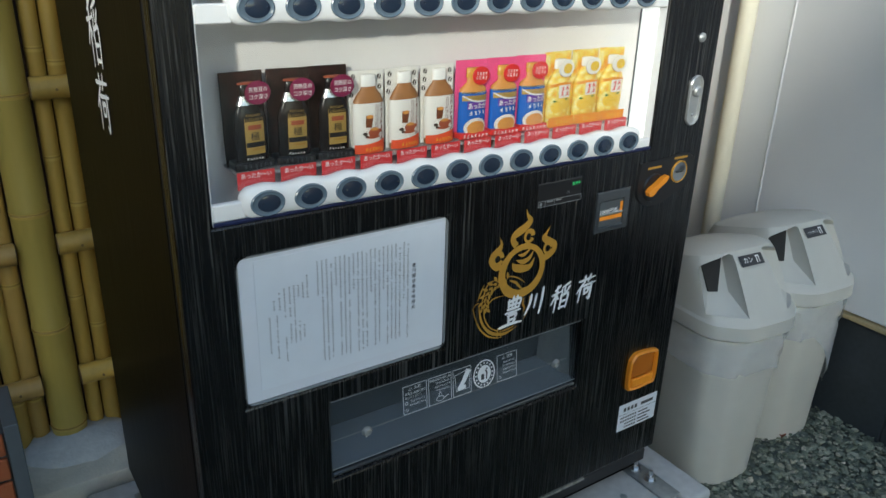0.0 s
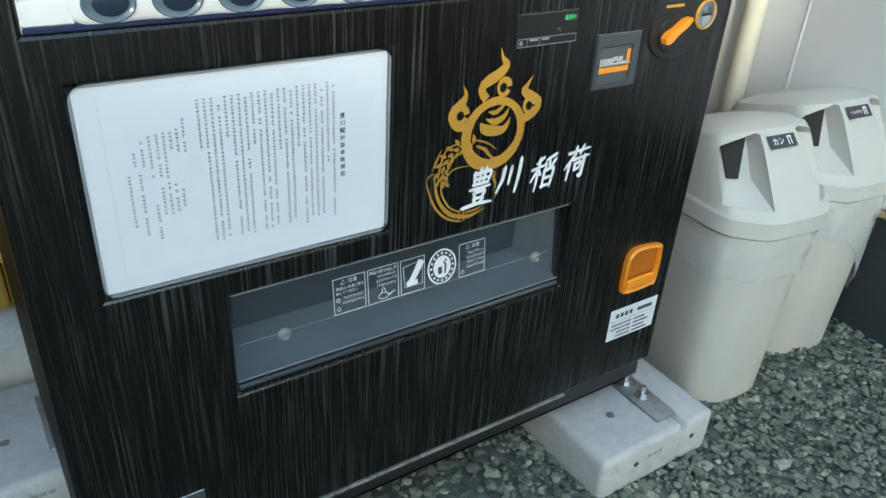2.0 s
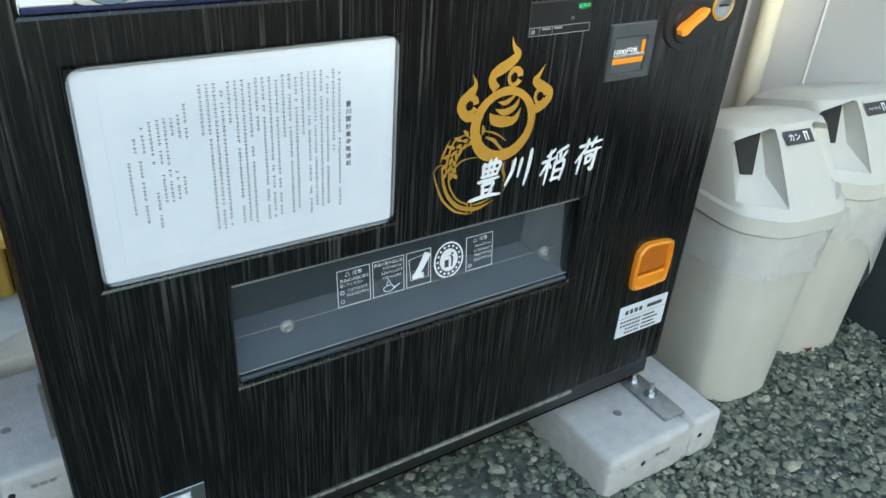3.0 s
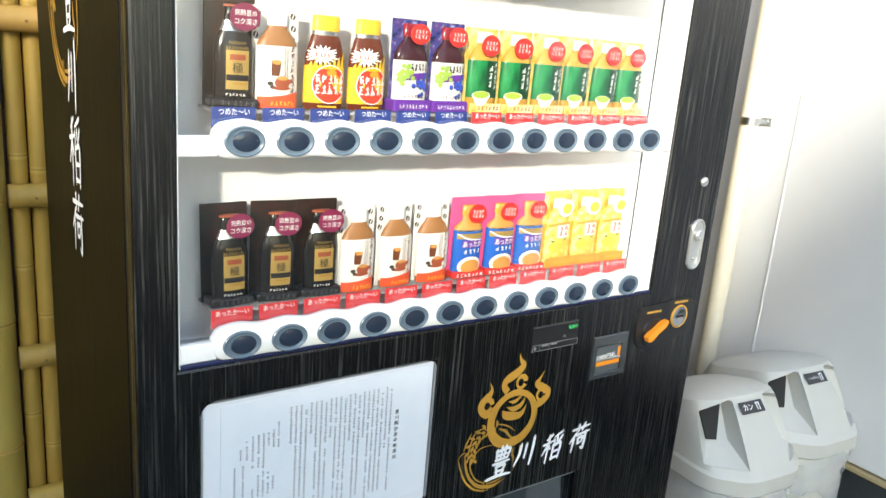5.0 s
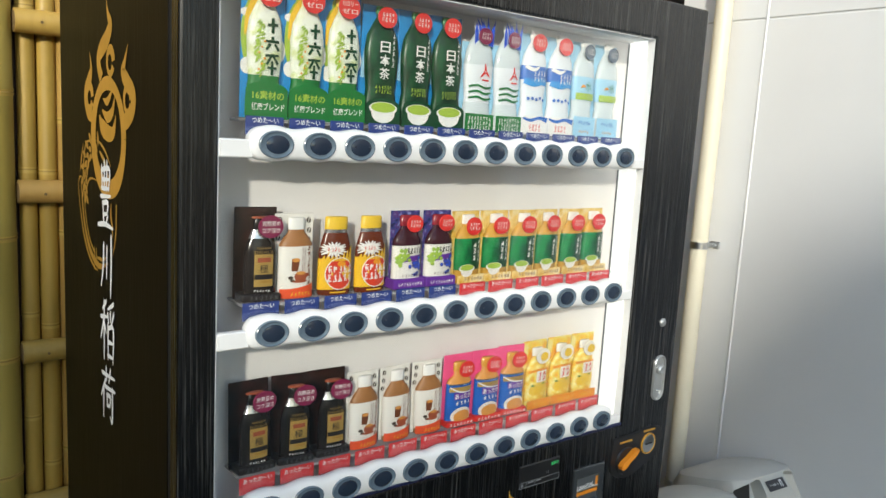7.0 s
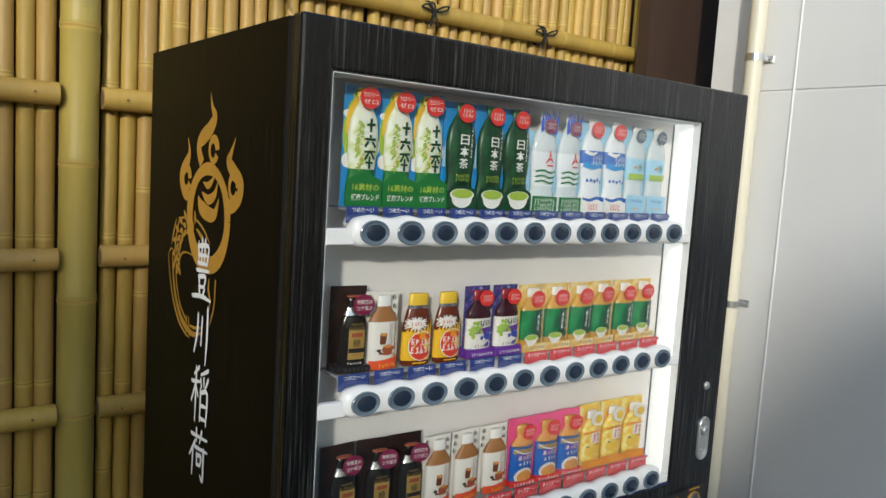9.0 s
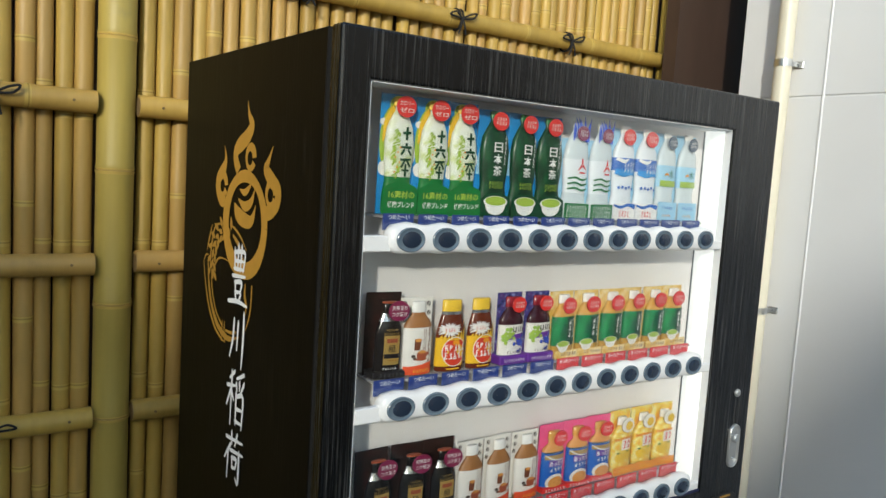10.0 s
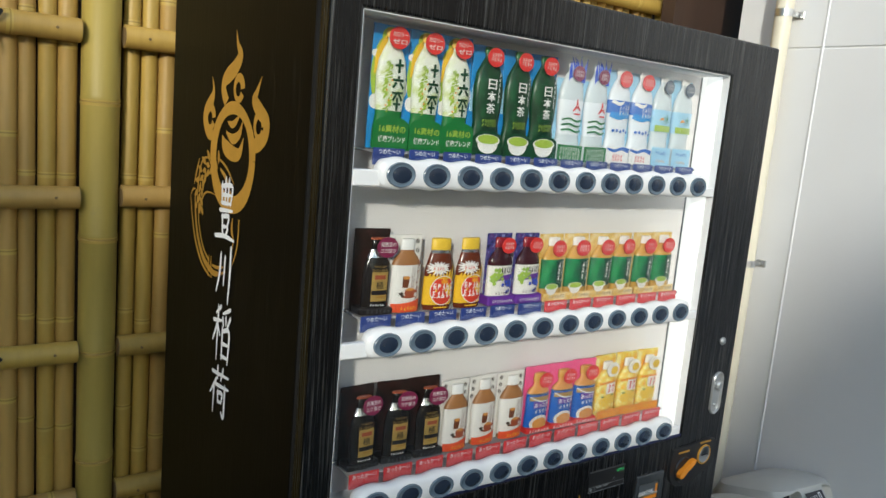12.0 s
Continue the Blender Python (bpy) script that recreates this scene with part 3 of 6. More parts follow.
def fence():
    f = thing("bamboo_fence", (0.4, FENCE_Y, 0.1), "yellow bamboo fence of upright canes with horizontal rails", "fence")
    rnd = random.Random(5)
    kinds = []
    for k in range(9):
        r = 0.0217
        z0 = rnd.uniform(0.15, 0.45)
        nodes = []
        while z0 < 2.9:
            nodes.append(z0)
            z0 += rnd.uniform(0.24, 0.40)
        bm = cane(r, 0.0, 2.95, nodes, 12)
        kinds.append(mesh_of("cane", bm, BAMBOO, 50))
        ring_nodes(kinds[-1], 12)
    for x in [-0.170 - 0.0442 * k for k in range(46)] + [-0.024 + 0.0453 * k for k in range(44)]:
        ob = new("cane", kinds[rnd.randrange(9)])
        ob.parent = f
        w = rnd.uniform(0.93, 1.09)
        ob.location = (x - 0.4 + rnd.uniform(-0.0015, 0.0015), rnd.uniform(-0.005, 0.005), 0.005)
        ob.rotation_euler = (0, rnd.uniform(-0.004, 0.004), rnd.uniform(0, 6.28))
        ob.scale = (w, w, 1)
    post = part("post", lathe_at(cane(0.0465, 0.1, 3.0, [0.16, 0.47, 0.80, 1.10, 1.40, 1.745, 2.08, 2.45]), (-0.097, 1.035, 0)), BAMBOO_POST, f, "thick pale bamboo post", 50)
    ring_nodes(post.data, 14)
    part("end_post", lathe_at(cane(0.036, 0.1, 3.0, [0.4, 0.83, 1.25, 1.7, 2.12, 2.55]), (1.985, 1.02, 0)), BAMBOO_POST, f, "bamboo post at the fence's end", 50)
    for z in (0.305, 0.700, 1.108, 1.506, 1.909, 2.285):
        for x0, x1, ends in ((-2.2, -0.149, (1,)), (-0.049, 1.945, (0,))):
            at, nodes = rnd.uniform(0.12, 0.3), []
            while at < x1 - x0 - 0.05:
                nodes.append(at)
                at += rnd.uniform(0.24, 0.36)
            bm = cane(0.0285, 0.0, x1 - x0, nodes)
            bmesh.ops.rotate(bm, cent=(0, 0, 0), matrix=Matrix.Rotation(radians(90), 3, "Y"), verts=bm.verts)
            bmesh.ops.translate(bm, vec=(x0, 1.012, z + rnd.uniform(-0.004, 0.004)), verts=bm.verts)
            rail = part("rail", bm, BAMBOO, f, smooth=50)
            ring_nodes(rail.data, 14)
            xe = x1 if x0 < -1 else x0
            sgn = 1 if x0 < -1 else -1
            part("cut_end", rod((xe - sgn * 0.001, 1.012, z), (xe + sgn * 0.0015, 1.012, z), 0.024, 14), BAMBOO_END, rail)
            part("nail", rod((xe - sgn * 0.055, 0.985, z), (xe - sgn * 0.055, 0.981, z), 0.0035, 8), BAMBOO_END, rail)
    return f


def lathe_at(bm, at):
    bmesh.ops.translate(bm, vec=at, verts=bm.verts)
    return bm


def cord_tie(x, z, flip=1):
    """A black cord wound round the rail, with a bow."""
    t = thing("cord_tie", (x, 0.98, z), "black cord tied in a bow round the bamboo rail", "cord", group="fence cords")
    y = 0.978
    for dx in (-0.004, 0.004):
        ring = [(x + dx * (1 + math.sin(a)), 1.012 - 0.033 * math.cos(a), z + 0.033 * math.sin(a)) for a in (2 * math.pi * k / 20 for k in range(21))]
        part("winding", tube(ring, 0.0035), ROPE, t)
    for s in (-1, 1):
        loop = spline([(x, y, z), (x + s * 0.030, y - 0.008, z + 0.016), (x + s * 0.052, y - 0.008, z + 0.020 * (1 if s == flip else 0.3)), (x + s * 0.036, y - 0.006, z + 0.002), (x, y, z)], 6)
        part("loop", tube(loop, 0.003), ROPE, t)
        tail = spline([(x, y, z), (x + s * 0.006, y - 0.006, z - 0.02), (x + s * 0.014 * flip, y - 0.004, z - 0.050)], 5)
        part("tail", tube(tail, 0.003), ROPE, t)


def mortar_patch():
    bm = bmesh.new()
    rnd = random.Random(2)
    c = bm.verts.new((-0.09, 1.0, 0.140))
    n = 28
    a = [(0.135 * (1 + rnd.uniform(-0.08, 0.08)), 2 * math.pi * k / n) for k in range(n)]
    top = [bm.verts.new((-0.09 + 0.85 * r * math.cos(t), 1.0 + 0.8 * r * math.sin(t), 0.128)) for r, t in a]
    low = [bm.verts.new((-0.09 + 1.0 * r * math.cos(t), 1.0 + 0.95 * r * math.sin(t), 0.106)) for r, t in a]
    for k in range(n):
        j = (k + 1) % n
        bm.faces.new((c, top[k], top[j]))
        bm.faces.new((top[k], low[k], low[j], top[j]))
    single("mortar_patch", bm, MORTAR, "pale mortar patch round the bamboo post's foot", "mortar", smooth=50)


def pipe():
    p = thing("downpipe", (1.957, 0.5, 0), "cream plastic downpipe clipped to the white wall", "pipe")
    x, y = 1.957, 0.487
    part("pipe", rod((x, y, 0.0), (x, y, 4.0), 0.029, 20), PIPE, p, smooth=40)
    for z in (1.372, 2.24, 0.5, 3.1):
        clip = part("clip", rod((x, y, z - 0.012), (x, y, z + 0.012), 0.0315, 20), CHROME, p, "metal pipe clip", 40)
        part("arm", box(x + 0.02, 2.020, y - 0.022, y - 0.014, z - 0.008, z + 0.008, 0.002, 1), CHROME, clip)
        part("wall_plate", box(2.014, 2.0215, y - 0.040, y - 0.004, z - 0.012, z + 0.012, 0.002, 1), CHROME, clip)
        part("screw", rod((2.006, y - 0.024, z), (2.014, y - 0.024, z), 0.004, 8), STEEL, clip)


# ---- vending machine ----
W, H0, H1, DEPTH = 1.182, 0.135, 2.008, 0.757
WIN = (0.057, 1.009, 1.070, 1.928)
POSTER = (0.086, 0.490, 0.737, 1.013)
SLOT = (0.241, 0.868, 0.520, 0.695)
PITCH, FIRST = 0.0718, 0.143
ROWS_Z = (1.676, 1.387, 1.098)


def emblem(parent, where, cu, cv, su, sv, behind):
    """Flaming jewel ring over a rice-ear circle, in gold print."""
    bm = bmesh.new()
    n = 48
    pts = []
    for k in range(n + 1):
        a = 2 * math.pi * k / n
        pts.append((0.001 + 0.0525 * math.cos(a), 0.001 + 0.0520 * math.sin(a), 0.0160 + 0.0035 * math.sin(a + 3.6) + 0.0010 * math.sin(5 * a)))
    g_stroke(bm, pts, 1)
    g_stroke(bm, [(0.000, 0.134, 0.0005), (0.005, 0.119, 0.006), (0.013, 0.107, 0.013), (0.001, 0.095, 0.017), (-0.016, 0.087, 0.018), (-0.027, 0.080, 0.014), (-0.028, 0.070, 0.013), (-0.019, 0.058, 0.014)])
    g_stroke(bm, [(-0.063, 0.086, 0.0005), (-0.057, 0.070, 0.007), (-0.064, 0.058, 0.015), (-0.077, 0.047, 0.015), (-0.080, 0.035, 0.011), (-0.068, 0.023, 0.015), (-0.055, 0.022, 0.015)])
    g_stroke(bm, [(0.068, 0.086, 0.0005), (0.058, 0.071, 0.007), (0.053, 0.062, 0.013), (0.066, 0.052, 0.016), (0.082, 0.042, 0.014), (0.080, 0.028, 0.014), (0.066, 0.020, 0.017), (0.055, 0.016, 0.014)])
    for u, v in ((0.012, 0.073), (-0.064, 0.040), (0.066, 0.037)):
        ring = [(u + 0.0105 * math.cos(a), v + 0.0115 * math.sin(a), 0.0080 + 0.0025 * math.sin(a + 1.0)) for a in (2 * math.pi * k / 14 for k in range(14))]
        g_stroke(bm, ring, 2)
    g_stroke(bm, [(-0.027, 0.022, 0.002), (-0.018, 0.011, 0.016), (0.001, 0.005, 0.017), (0.020, 0.006, 0.012), (0.030, 0.023, 0.001)])
    g_stroke(bm, [(-0.017, 0.027, 0.002), (0.001, 0.020, 0.011), (0.018, 0.026, 0.009), (0.026, 0.040, 0.001)])
    g_stroke(bm, [(-0.014, 0.038, 0.001), (0.000, 0.035, 0.008), (0.013, 0.042, 0.005), (0.018, 0.048, 0.0005)])
    for p in bm.verts:
        p.co = (cu + su * p.co.x, cv + sv * p.co.y, p.co.z)
    em = part("emblem", lay(bm, where), GOLD, parent, "gold flaming jewel emblem")
    # rice ear: stalks bent into a circle, then loose grains along them
    bm = bmesh.new()
    g_stroke(bm, [(-0.119, -0.057, 0.002), (-0.112, -0.080, 0.003), (-0.099, -0.107, 0.004), (-0.078, -0.129, 0.004), (-0.056, -0.139, 0.003), (-0.045, -0.141, 0.001)])
    g_stroke(bm, [(-0.105, -0.052, 0.002), (-0.100, -0.079, 0.005), (-0.090, -0.103, 0.006), (-0.070, -0.124, 0.0075), (-0.047, -0.133, 0.0075), (-0.028, -0.134, 0.006), (-0.002, -0.126, 0.001)])
    g_stroke(bm, [(-0.092, -0.062, 0.002), (-0.089, -0.085, 0.003), (-0.074, -0.110, 0.003), (-0.052, -0.124, 0.003)])
    g_stroke(bm, [(-0.109, -0.042, 0.001), (-0.104, -0.030, 0.004), (-0.098, -0.017, 0.003), (-0.094, -0.009, 0.001)])
    g_stroke(bm, [(-0.120, -0.057, 0.001), (-0.112, -0.048, 0.003), (-0.104, -0.047, 0.001)])
    g_stroke(bm, [(-0.062, -0.006, 0.001), (-0.076, -0.007, 0.003), (-0.087, -0.014, 0.003), (-0.094, -0.032, 0.004), (-0.097, -0.050, 0.003), (-0.097, -0.065, 0.002)])
    g_stroke(bm, [(-0.040, -0.046, 0.001), (-0.058, -0.045, 0.002), (-0.073, -0.048, 0.003), (-0.084, -0.060, 0.003), (-0.087, -0.074, 0.002)])
    g_stroke(bm, [(-0.040, -0.004, 0.001), (-0.025, -0.007, 0.003), (-0.007, -0.015, 0.003), (0.010, -0.028, 0.001)])
    g_stroke(bm, [(-0.030, -0.015, 0.003), (-0.014, -0.023, 0.006), (-0.005, -0.033, 0.005), (0.004, -0.041, 0.004), (0.015, -0.040, 0.001)])
    g_stroke(bm, [(0.010, -0.064, 0.002), (0.009, -0.077, 0.005), (0.014, -0.087, 0.004), (0.013, -0.098, 0.001)])
    g_stroke(bm, [(0.027, -0.063, 0.003), (0.026, -0.086, 0.003), (0.022, -0.100, 0.003), (0.014, -0.115, 0.001)])
    g_stroke(bm, [(-0.043, -0.127, 0.003), (-0.024, -0.126, 0.004), (-0.010, -0.122, 0.002)])
    for du in (0.0, 0.007):
        g_stroke(bm, [(-0.053 + du, -0.117, 0.002), (-0.053 + du, -0.129, 0.003), (-0.054 + 1.6 * du, -0.142, 0.002)])
    rnd = random.Random(8)
    for k in range(24):
        a = radians(75 + 128 * k / 23)
        rr = (0.049, 0.040, 0.033)[k % 3]
        u, v = -0.050 + rr * 1.05 * math.cos(a), -0.055 + rr * 1.1 * math.sin(a)
        d = a + (0.5, 1.2, 2.2)[k % 3] + rnd.uniform(-0.3, 0.3)
        L = rnd.uniform(0.005, 0.008)
        g_stroke(bm, [(u - L * math.cos(d), v - L * math.sin(d), 0.001), (u + 0.001, v, 0.0070), (u + L * math.cos(d), v + L * math.sin(d), 0.002)], 3)
    for p in bm.verts:
        p.co = (cu + su * p.co.x, cv + sv * p.co.y, p.co.z)
    part("rice_ear", lay(bm, behind), GOLD_DULL, em, "dull gold rice-ear circle")


def machine():
    vm = thing("vending_machine", (W / 2, DEPTH / 2, 0.11), "black woodgrain drinks vending machine with gold emblem and lit display", "vending machine")
    # cabinet
    body = box(0.0, W, 0.046, DEPTH, H0, H1, 0.0012, 1)
    bmesh.ops.delete(body, geom=[f for f in body.faces if f.normal.y < -0.9 and f.calc_area() > 0.5], context="FACES")
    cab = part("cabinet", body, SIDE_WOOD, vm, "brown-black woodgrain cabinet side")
    door = part("door", plate(0.0, W, 0.232, H1 + 0.002, 0.0, 0.036, [WIN, POSTER, SLOT]), FRONT_WOOD, vm, "black woodgrain door")
    bev = door.modifiers.new("edge", "BEVEL")
    bev.width, bev.segments, bev.limit_method = 0.005, 2, "ANGLE"
    seal = plate(0.0016, W - 0.0016, 0.236, H1 - 0.0016, 0.036, 0.062, [WIN, POSTER, SLOT])
    part("seal", seal, RUBBER, vm)
    part("kick_plate", box(0.012, W - 0.012, 0.090, 0.105, 0.125, 0.232, 0.003, 1), BLACK, vm, "black kick plate")
    part("toe_plate", box(0.008, W - 0.008, 0.016, 0.030, 0.176, 0.2125, 0.003, 1), BLACK, vm, "black toe plate under the door")
    part("lip", box(0.03, 0.94, 0.006, 0.045, 0.213, 0.221, 0.002, 1), DUST, vm, "dusty grey lip below the door")
    # display
    x0, x1, z0, z1 = WIN
    y_in = 0.110
    disp = part("display_back", box(x0 - 0.040, x1 + 0.058, y_in, y_in + 0.012, z0 - 0.012, z1 + 0.012), LINER, vm, "white display back panel")
    for xf, xk, xo in ((x0 - 0.001, x0 - 0.028, x0 - 0.038), (x1 + 0.001, x1 + 0.045, x1 + 0.055)):
        bm = bmesh.new()
        q = [(xf, 0.037), (xk, y_in), (xo, y_in), (xo, 0.037)]
        lo = [bm.verts.new((px, py, z0 - 0.012)) for px, py in q]
        hi = [bm.verts.new((px, py, z1 + 0.012)) for px, py in q]
        loft([lo, hi], bm)
        bmesh.ops.recalc_face_normals(bm, faces=bm.faces[:])
        lit = xf > 0.5
        part("glow_side" if lit else "side_panel", bm, GLOW if lit else LINER, disp, "white side panel with an added glow" if lit else "white side panel")
    part("liner_top", box(x0 - 0.026, x1 + 0.04, 0.037, y_in, z1 + 0.001, z1 + 0.011), LINER, disp)
    part("liner_floor", box(x0 - 0.026, x1 + 0.04, 0.037, y_in, z0 - 0.011, z0 - 0.001), LINER, disp)
    part("seam", box(x1 + 0.0395, x1 + 0.0415, y_in - 0.003, y_in + 0.001, z0, z1), CHUTE, disp)
    part("jamb", plate(x0 + 0.0004, x1 - 0.0004, z0 + 0.0004, z1 - 0.0004, 0.004, 0.061, [(x0 + 0.0016, x1 - 0.0016, z0 + 0.0016, z1 - 0.0016)]), JOINT, disp, "white window jamb")
    # glowing strip laid over the right jamb's inner face to brighten it
    part("jamb_glow", box(x1 - 0.0034, x1 - 0.0018, 0.0225, 0.0605, z0 + 0.003, z1 - 0.003), GLOW, disp, "glowing strip added over the right jamb face")
    part("edge_strip", box(x0 + 0.001, x1 - 0.001, -0.003, 0.0025, z0 + 0.0006, z0 + 0.008, 0.002, 1), MIDNIGHT, disp, "dark blue strip below the display")
    pane = part("window_pane", box(x0 + 0.001, x1 - 0.001, 0.020, 0.0215, z0 + 0.001, z1 - 0.001), GLASS, vm, "clear display window")
    pane.visible_shadow = False
    for row, z in enumerate(ROWS_Z):
        xa, xb = 0.104, 0.973
        bm = bmesh.new()
        cols, prof = 132, 12
        grid = []
        for i in range(cols + 1):
            x = xa + (xb - xa) * i / cols
            e = min(1.0, (i + 0.6) / 2.2, (cols - i + 0.6) / 2.2) ** 0.5
            ph = (x - FIRST) / PITCH * 2 * math.pi
            up, dn = 0.0262 + 0.0024 * math.cos(ph), 0.0246 + 0.0014 * math.cos(ph)
            ring = []
            for k in range(prof):
                a = 2 * math.pi * k / prof
                c, sn = math.cos(a), math.sin(a)
                cc = math.copysign(abs(c) ** 0.55, c)
                ss = math.copysign(abs(sn) ** 0.55, sn)
                ring.append(bm.verts.new((x, 0.010 - 0.016 * e * cc, z + (up if ss > 0 else dn) * e * ss)))
            grid.append(ring)
        for a, b in zip(grid, grid[1:]):
            for k in range(prof):
                bm.faces.new((a[k], a[(k + 1) % prof], b[(k + 1) % prof], b[k]))
        bm.faces.new(grid[0][::-1])
        bm.faces.new(grid[-1])
        bmesh.ops.recalc_face_normals(bm, faces=bm.faces[:])
        bar = part("button_bar", bm, WHITE, vm, "white wavy push-button bar", 60)
        br = part("bracket", box(x0 + 0.0015, xa + 0.006, 0.002, 0.016, z - 0.021, z + 0.006, 0.002, 1), WHITE, bar)
        part("bracket", box(xb - 0.006, x1 - 0.0015, 0.002, 0.016, z - 0.023, z - 0.004, 0.002, 1), WHITE, bar)
        part("shelf", box(xa + 0.012, xb, 0.0395, y_in - 0.001, z + 0.032, z + 0.0365), SEAT, vm, "clear plastic shelf")
        for c in range(12):
            x = FIRST + PITCH * c
            bm = bmesh.new()
            rings = []
            for r, y in ((0.0280, -0.0030), (0.0280, -0.0075), (0.0262, -0.0088), (0.0235, -0.0075), (0.0225, -0.0068)):
                rings.append([bm.verts.new((x + r * math.cos(a), y, z + 0.74 * r * math.sin(a))) for a in (2 * math.pi * k / 24 for k in range(24))])
            for a, b in zip(rings, rings[1:]):
                for k in range(24):
                    bm.faces.new((a[k], b[k], b[(k + 1) % 24], a[(k + 1) % 24]))
            bm.faces.new(rings[-1])
            bmesh.ops.recalc_face_normals(bm, faces=bm.faces[:])
            bt = part("button", bm, BUTTON, bar, smooth=40)
            bm = bmesh.new()
            rings = []
            for r, y in ((0.0190, -0.0066), (0.0182, -0.0082), (0.013, -0.0092), (0.005, -0.0096)):
                rings.append([bm.verts.new((x + 0.002 + r * math.cos(a), y, z + 0.74 * r * math.sin(a))) for a in (2 * math.pi * k / 18 for k in range(18))])
            for a, b in zip(rings, rings[1:]):
                for k in range(18):
                    bm.faces.new((a[k], b[k], b[(k + 1) % 18], a[(k + 1) % 18]))
            bm.faces.new(rings[-1])
            for dx in (-0.0115, 0.0140):
                g = bmesh.new()
                bmesh.ops.create_icosphere(g, subdivisions=1, radius=0.0016, matrix=Matrix.Translation((x + 0.002 + dx, -0.0093, z + 0.001)))
                bm = join(bm, g)
            bmesh.ops.recalc_face_normals(bm, faces=bm.faces[:])
            part("core", bm, CORE, bar, "dark indicator core", 40)
            cold = row == 0 or (row == 1 and c < 6)
            tag = part("tag", box(x - 0.031, x + 0.031, 0.036, 0.039, z + 0.012, z + 0.0405, 0.001, 1), NAVY if cold else RED, vm, "navy cold tag" if cold else "red hot tag")
            bm = bmesh.new()
            g_text(bm, "つめた～い" if cold else "あったか～い", x, z + 0.0345, 0.0088, 0.043 if cold else 0.050, 0.012)
            part("tag_text", lay(bm, on_front(0.0353)), PRINT, tag)
    # notice panel
    a, b, c, d = POSTER
    pn = part("notice_panel", box(a + 0.002, b - 0.002, 0.006, 0.014, c + 0.002, d - 0.002, 0.003, 1), PANEL, vm, "frosted white notice panel")
    # the rim's grey stands in for the shadow edge of the recess
    part("rim", plate(a + 0.0005, b - 0.0005, c + 0.0005, d - 0.0005, 0.002, 0.036, [(a + 0.003, b - 0.003, c + 0.003, d - 0.003)]), TRAY, pn)
    part("notice_sheet", box(a + 0.03, b - 0.014, 0.0048, 0.0056, c + 0.024, d - 0.012), PAPER, pn)
    title = "豊川閣妙厳寺略縁起"
    bm = bmesh.new()
    for k, ch in enumerate(title):
        g_text(bm, ch, 0.417, 0.929 - 0.0106 * k, 0.0078, 0.0076, 0.010)
    part("title", lay(bm, on_front(0.0040)), INK, pn)
    rnd = random.Random(3)

    def column(u, top, bottom, w=0.0042):
        bm = bmesh.new()
        v = top
        while v > bottom:
            h = rnd.uniform(0.0028, 0.0046)
            if rnd.random() > 0.09:
                g_rect(bm, u - w / 2, u + w / 2, v - h * 0.26, v)
                g_rect(bm, u - w / 2 * rnd.uniform(0.2, 0.9), u + w / 2 * rnd.uniform(0.3, 0.9), v - h * 0.80, v - h * 0.58)
            v -= h + 0.0012
        part("text_column", lay(bm, on_front(0.0040)), FAINT, pn)

    for k in range(22):
        short = k in (1, 6, 9, 13, 17, 21)
        column(0.404 - 0.0085 * k, 0.978 - 0.005 * (k in (0, 2, 7, 10, 14, 18)), rnd.uniform(0.86, 0.93) if short else rnd.uniform(0.781, 0.793), 0.0038)
    pieces = ((0.206, 0.958, 0.917), (0.198, 0.946, 0.919), (0.198, 0.867, 0.839), (0.190, 0.943, 0.921), (0.190, 0.876, 0.837), (0.182, 0.944, 0.872), (0.182, 0.864, 0.838), (0.174, 0.943, 0.887), (0.174, 0.874, 0.838), (0.165, 0.942, 0.889), (0.165, 0.852, 0.806), (0.156, 0.941, 0.902), (0.146, 0.924, 0.909), (0.150, 0.896, 0.814), (0.137, 0.896, 0.811))
    for u, t, bo in pieces:
        column(u, t, bo, 0.0036)
    # rounded corners of the notice's opening
    for cx, sx in ((a, 1), (b, -1)):
        for cz, sz in ((c, 1), (d, -1)):
            bm = bmesh.new()
            r = 0.019
            arc = [(cx + sx * (r - r * math.sin(t)), cz + sz * (r - r * math.cos(t))) for t in (math.pi / 2 * k / 6 for k in range(7))]
            f = [bm.verts.new((u, 0.0006, v)) for u, v in ((cx, cz), *arc)]
            g = [bm.verts.new((u, 0.012, v)) for u, v in ((cx, cz), *arc)]
            loft([f, g], bm)
            bmesh.ops.recalc_face_normals(bm, faces=bm.faces[:])
            part("corner", bm, FRONT_WOOD, pn)
    # delivery slot
    a, b, c, d = SLOT
    st = part("delivery_slot", box(a - 0.004, b + 0.004, 0.090, 0.098, c - 0.004, d + 0.004), CHUTE, vm, "grey metal delivery chute")
    part("side", box(a - 0.006, a - 0.0005, 0.037, 0.092, c, d), BLACK, st)
    part("side", box(b + 0.0005, b + 0.006, 0.037, 0.092, c, d), BLACK, st)
    part("side", box(a, b, 0.037, 0.092, d + 0.0005, d + 0.006), BLACK, st)
    bm = bmesh.new()
    for q in ([(a + 0.001, 0.016, c + 0.008), (b - 0.001, 0.016, c + 0.008), (b - 0.001, 0.088, c + 0.056), (a + 0.001, 0.088, c + 0.056)],):
        f = [bm.verts.new(p) for p in q]
        g = [bm.verts.new((p[0], p[1] + 0.002, p[2] - 0.006)) for p in q]
        loft([f, g], bm)
    bmesh.ops.recalc_face_normals(bm, faces=bm.faces[:])
    part("tray", bm, TRAY, st, "grey sloped tray")
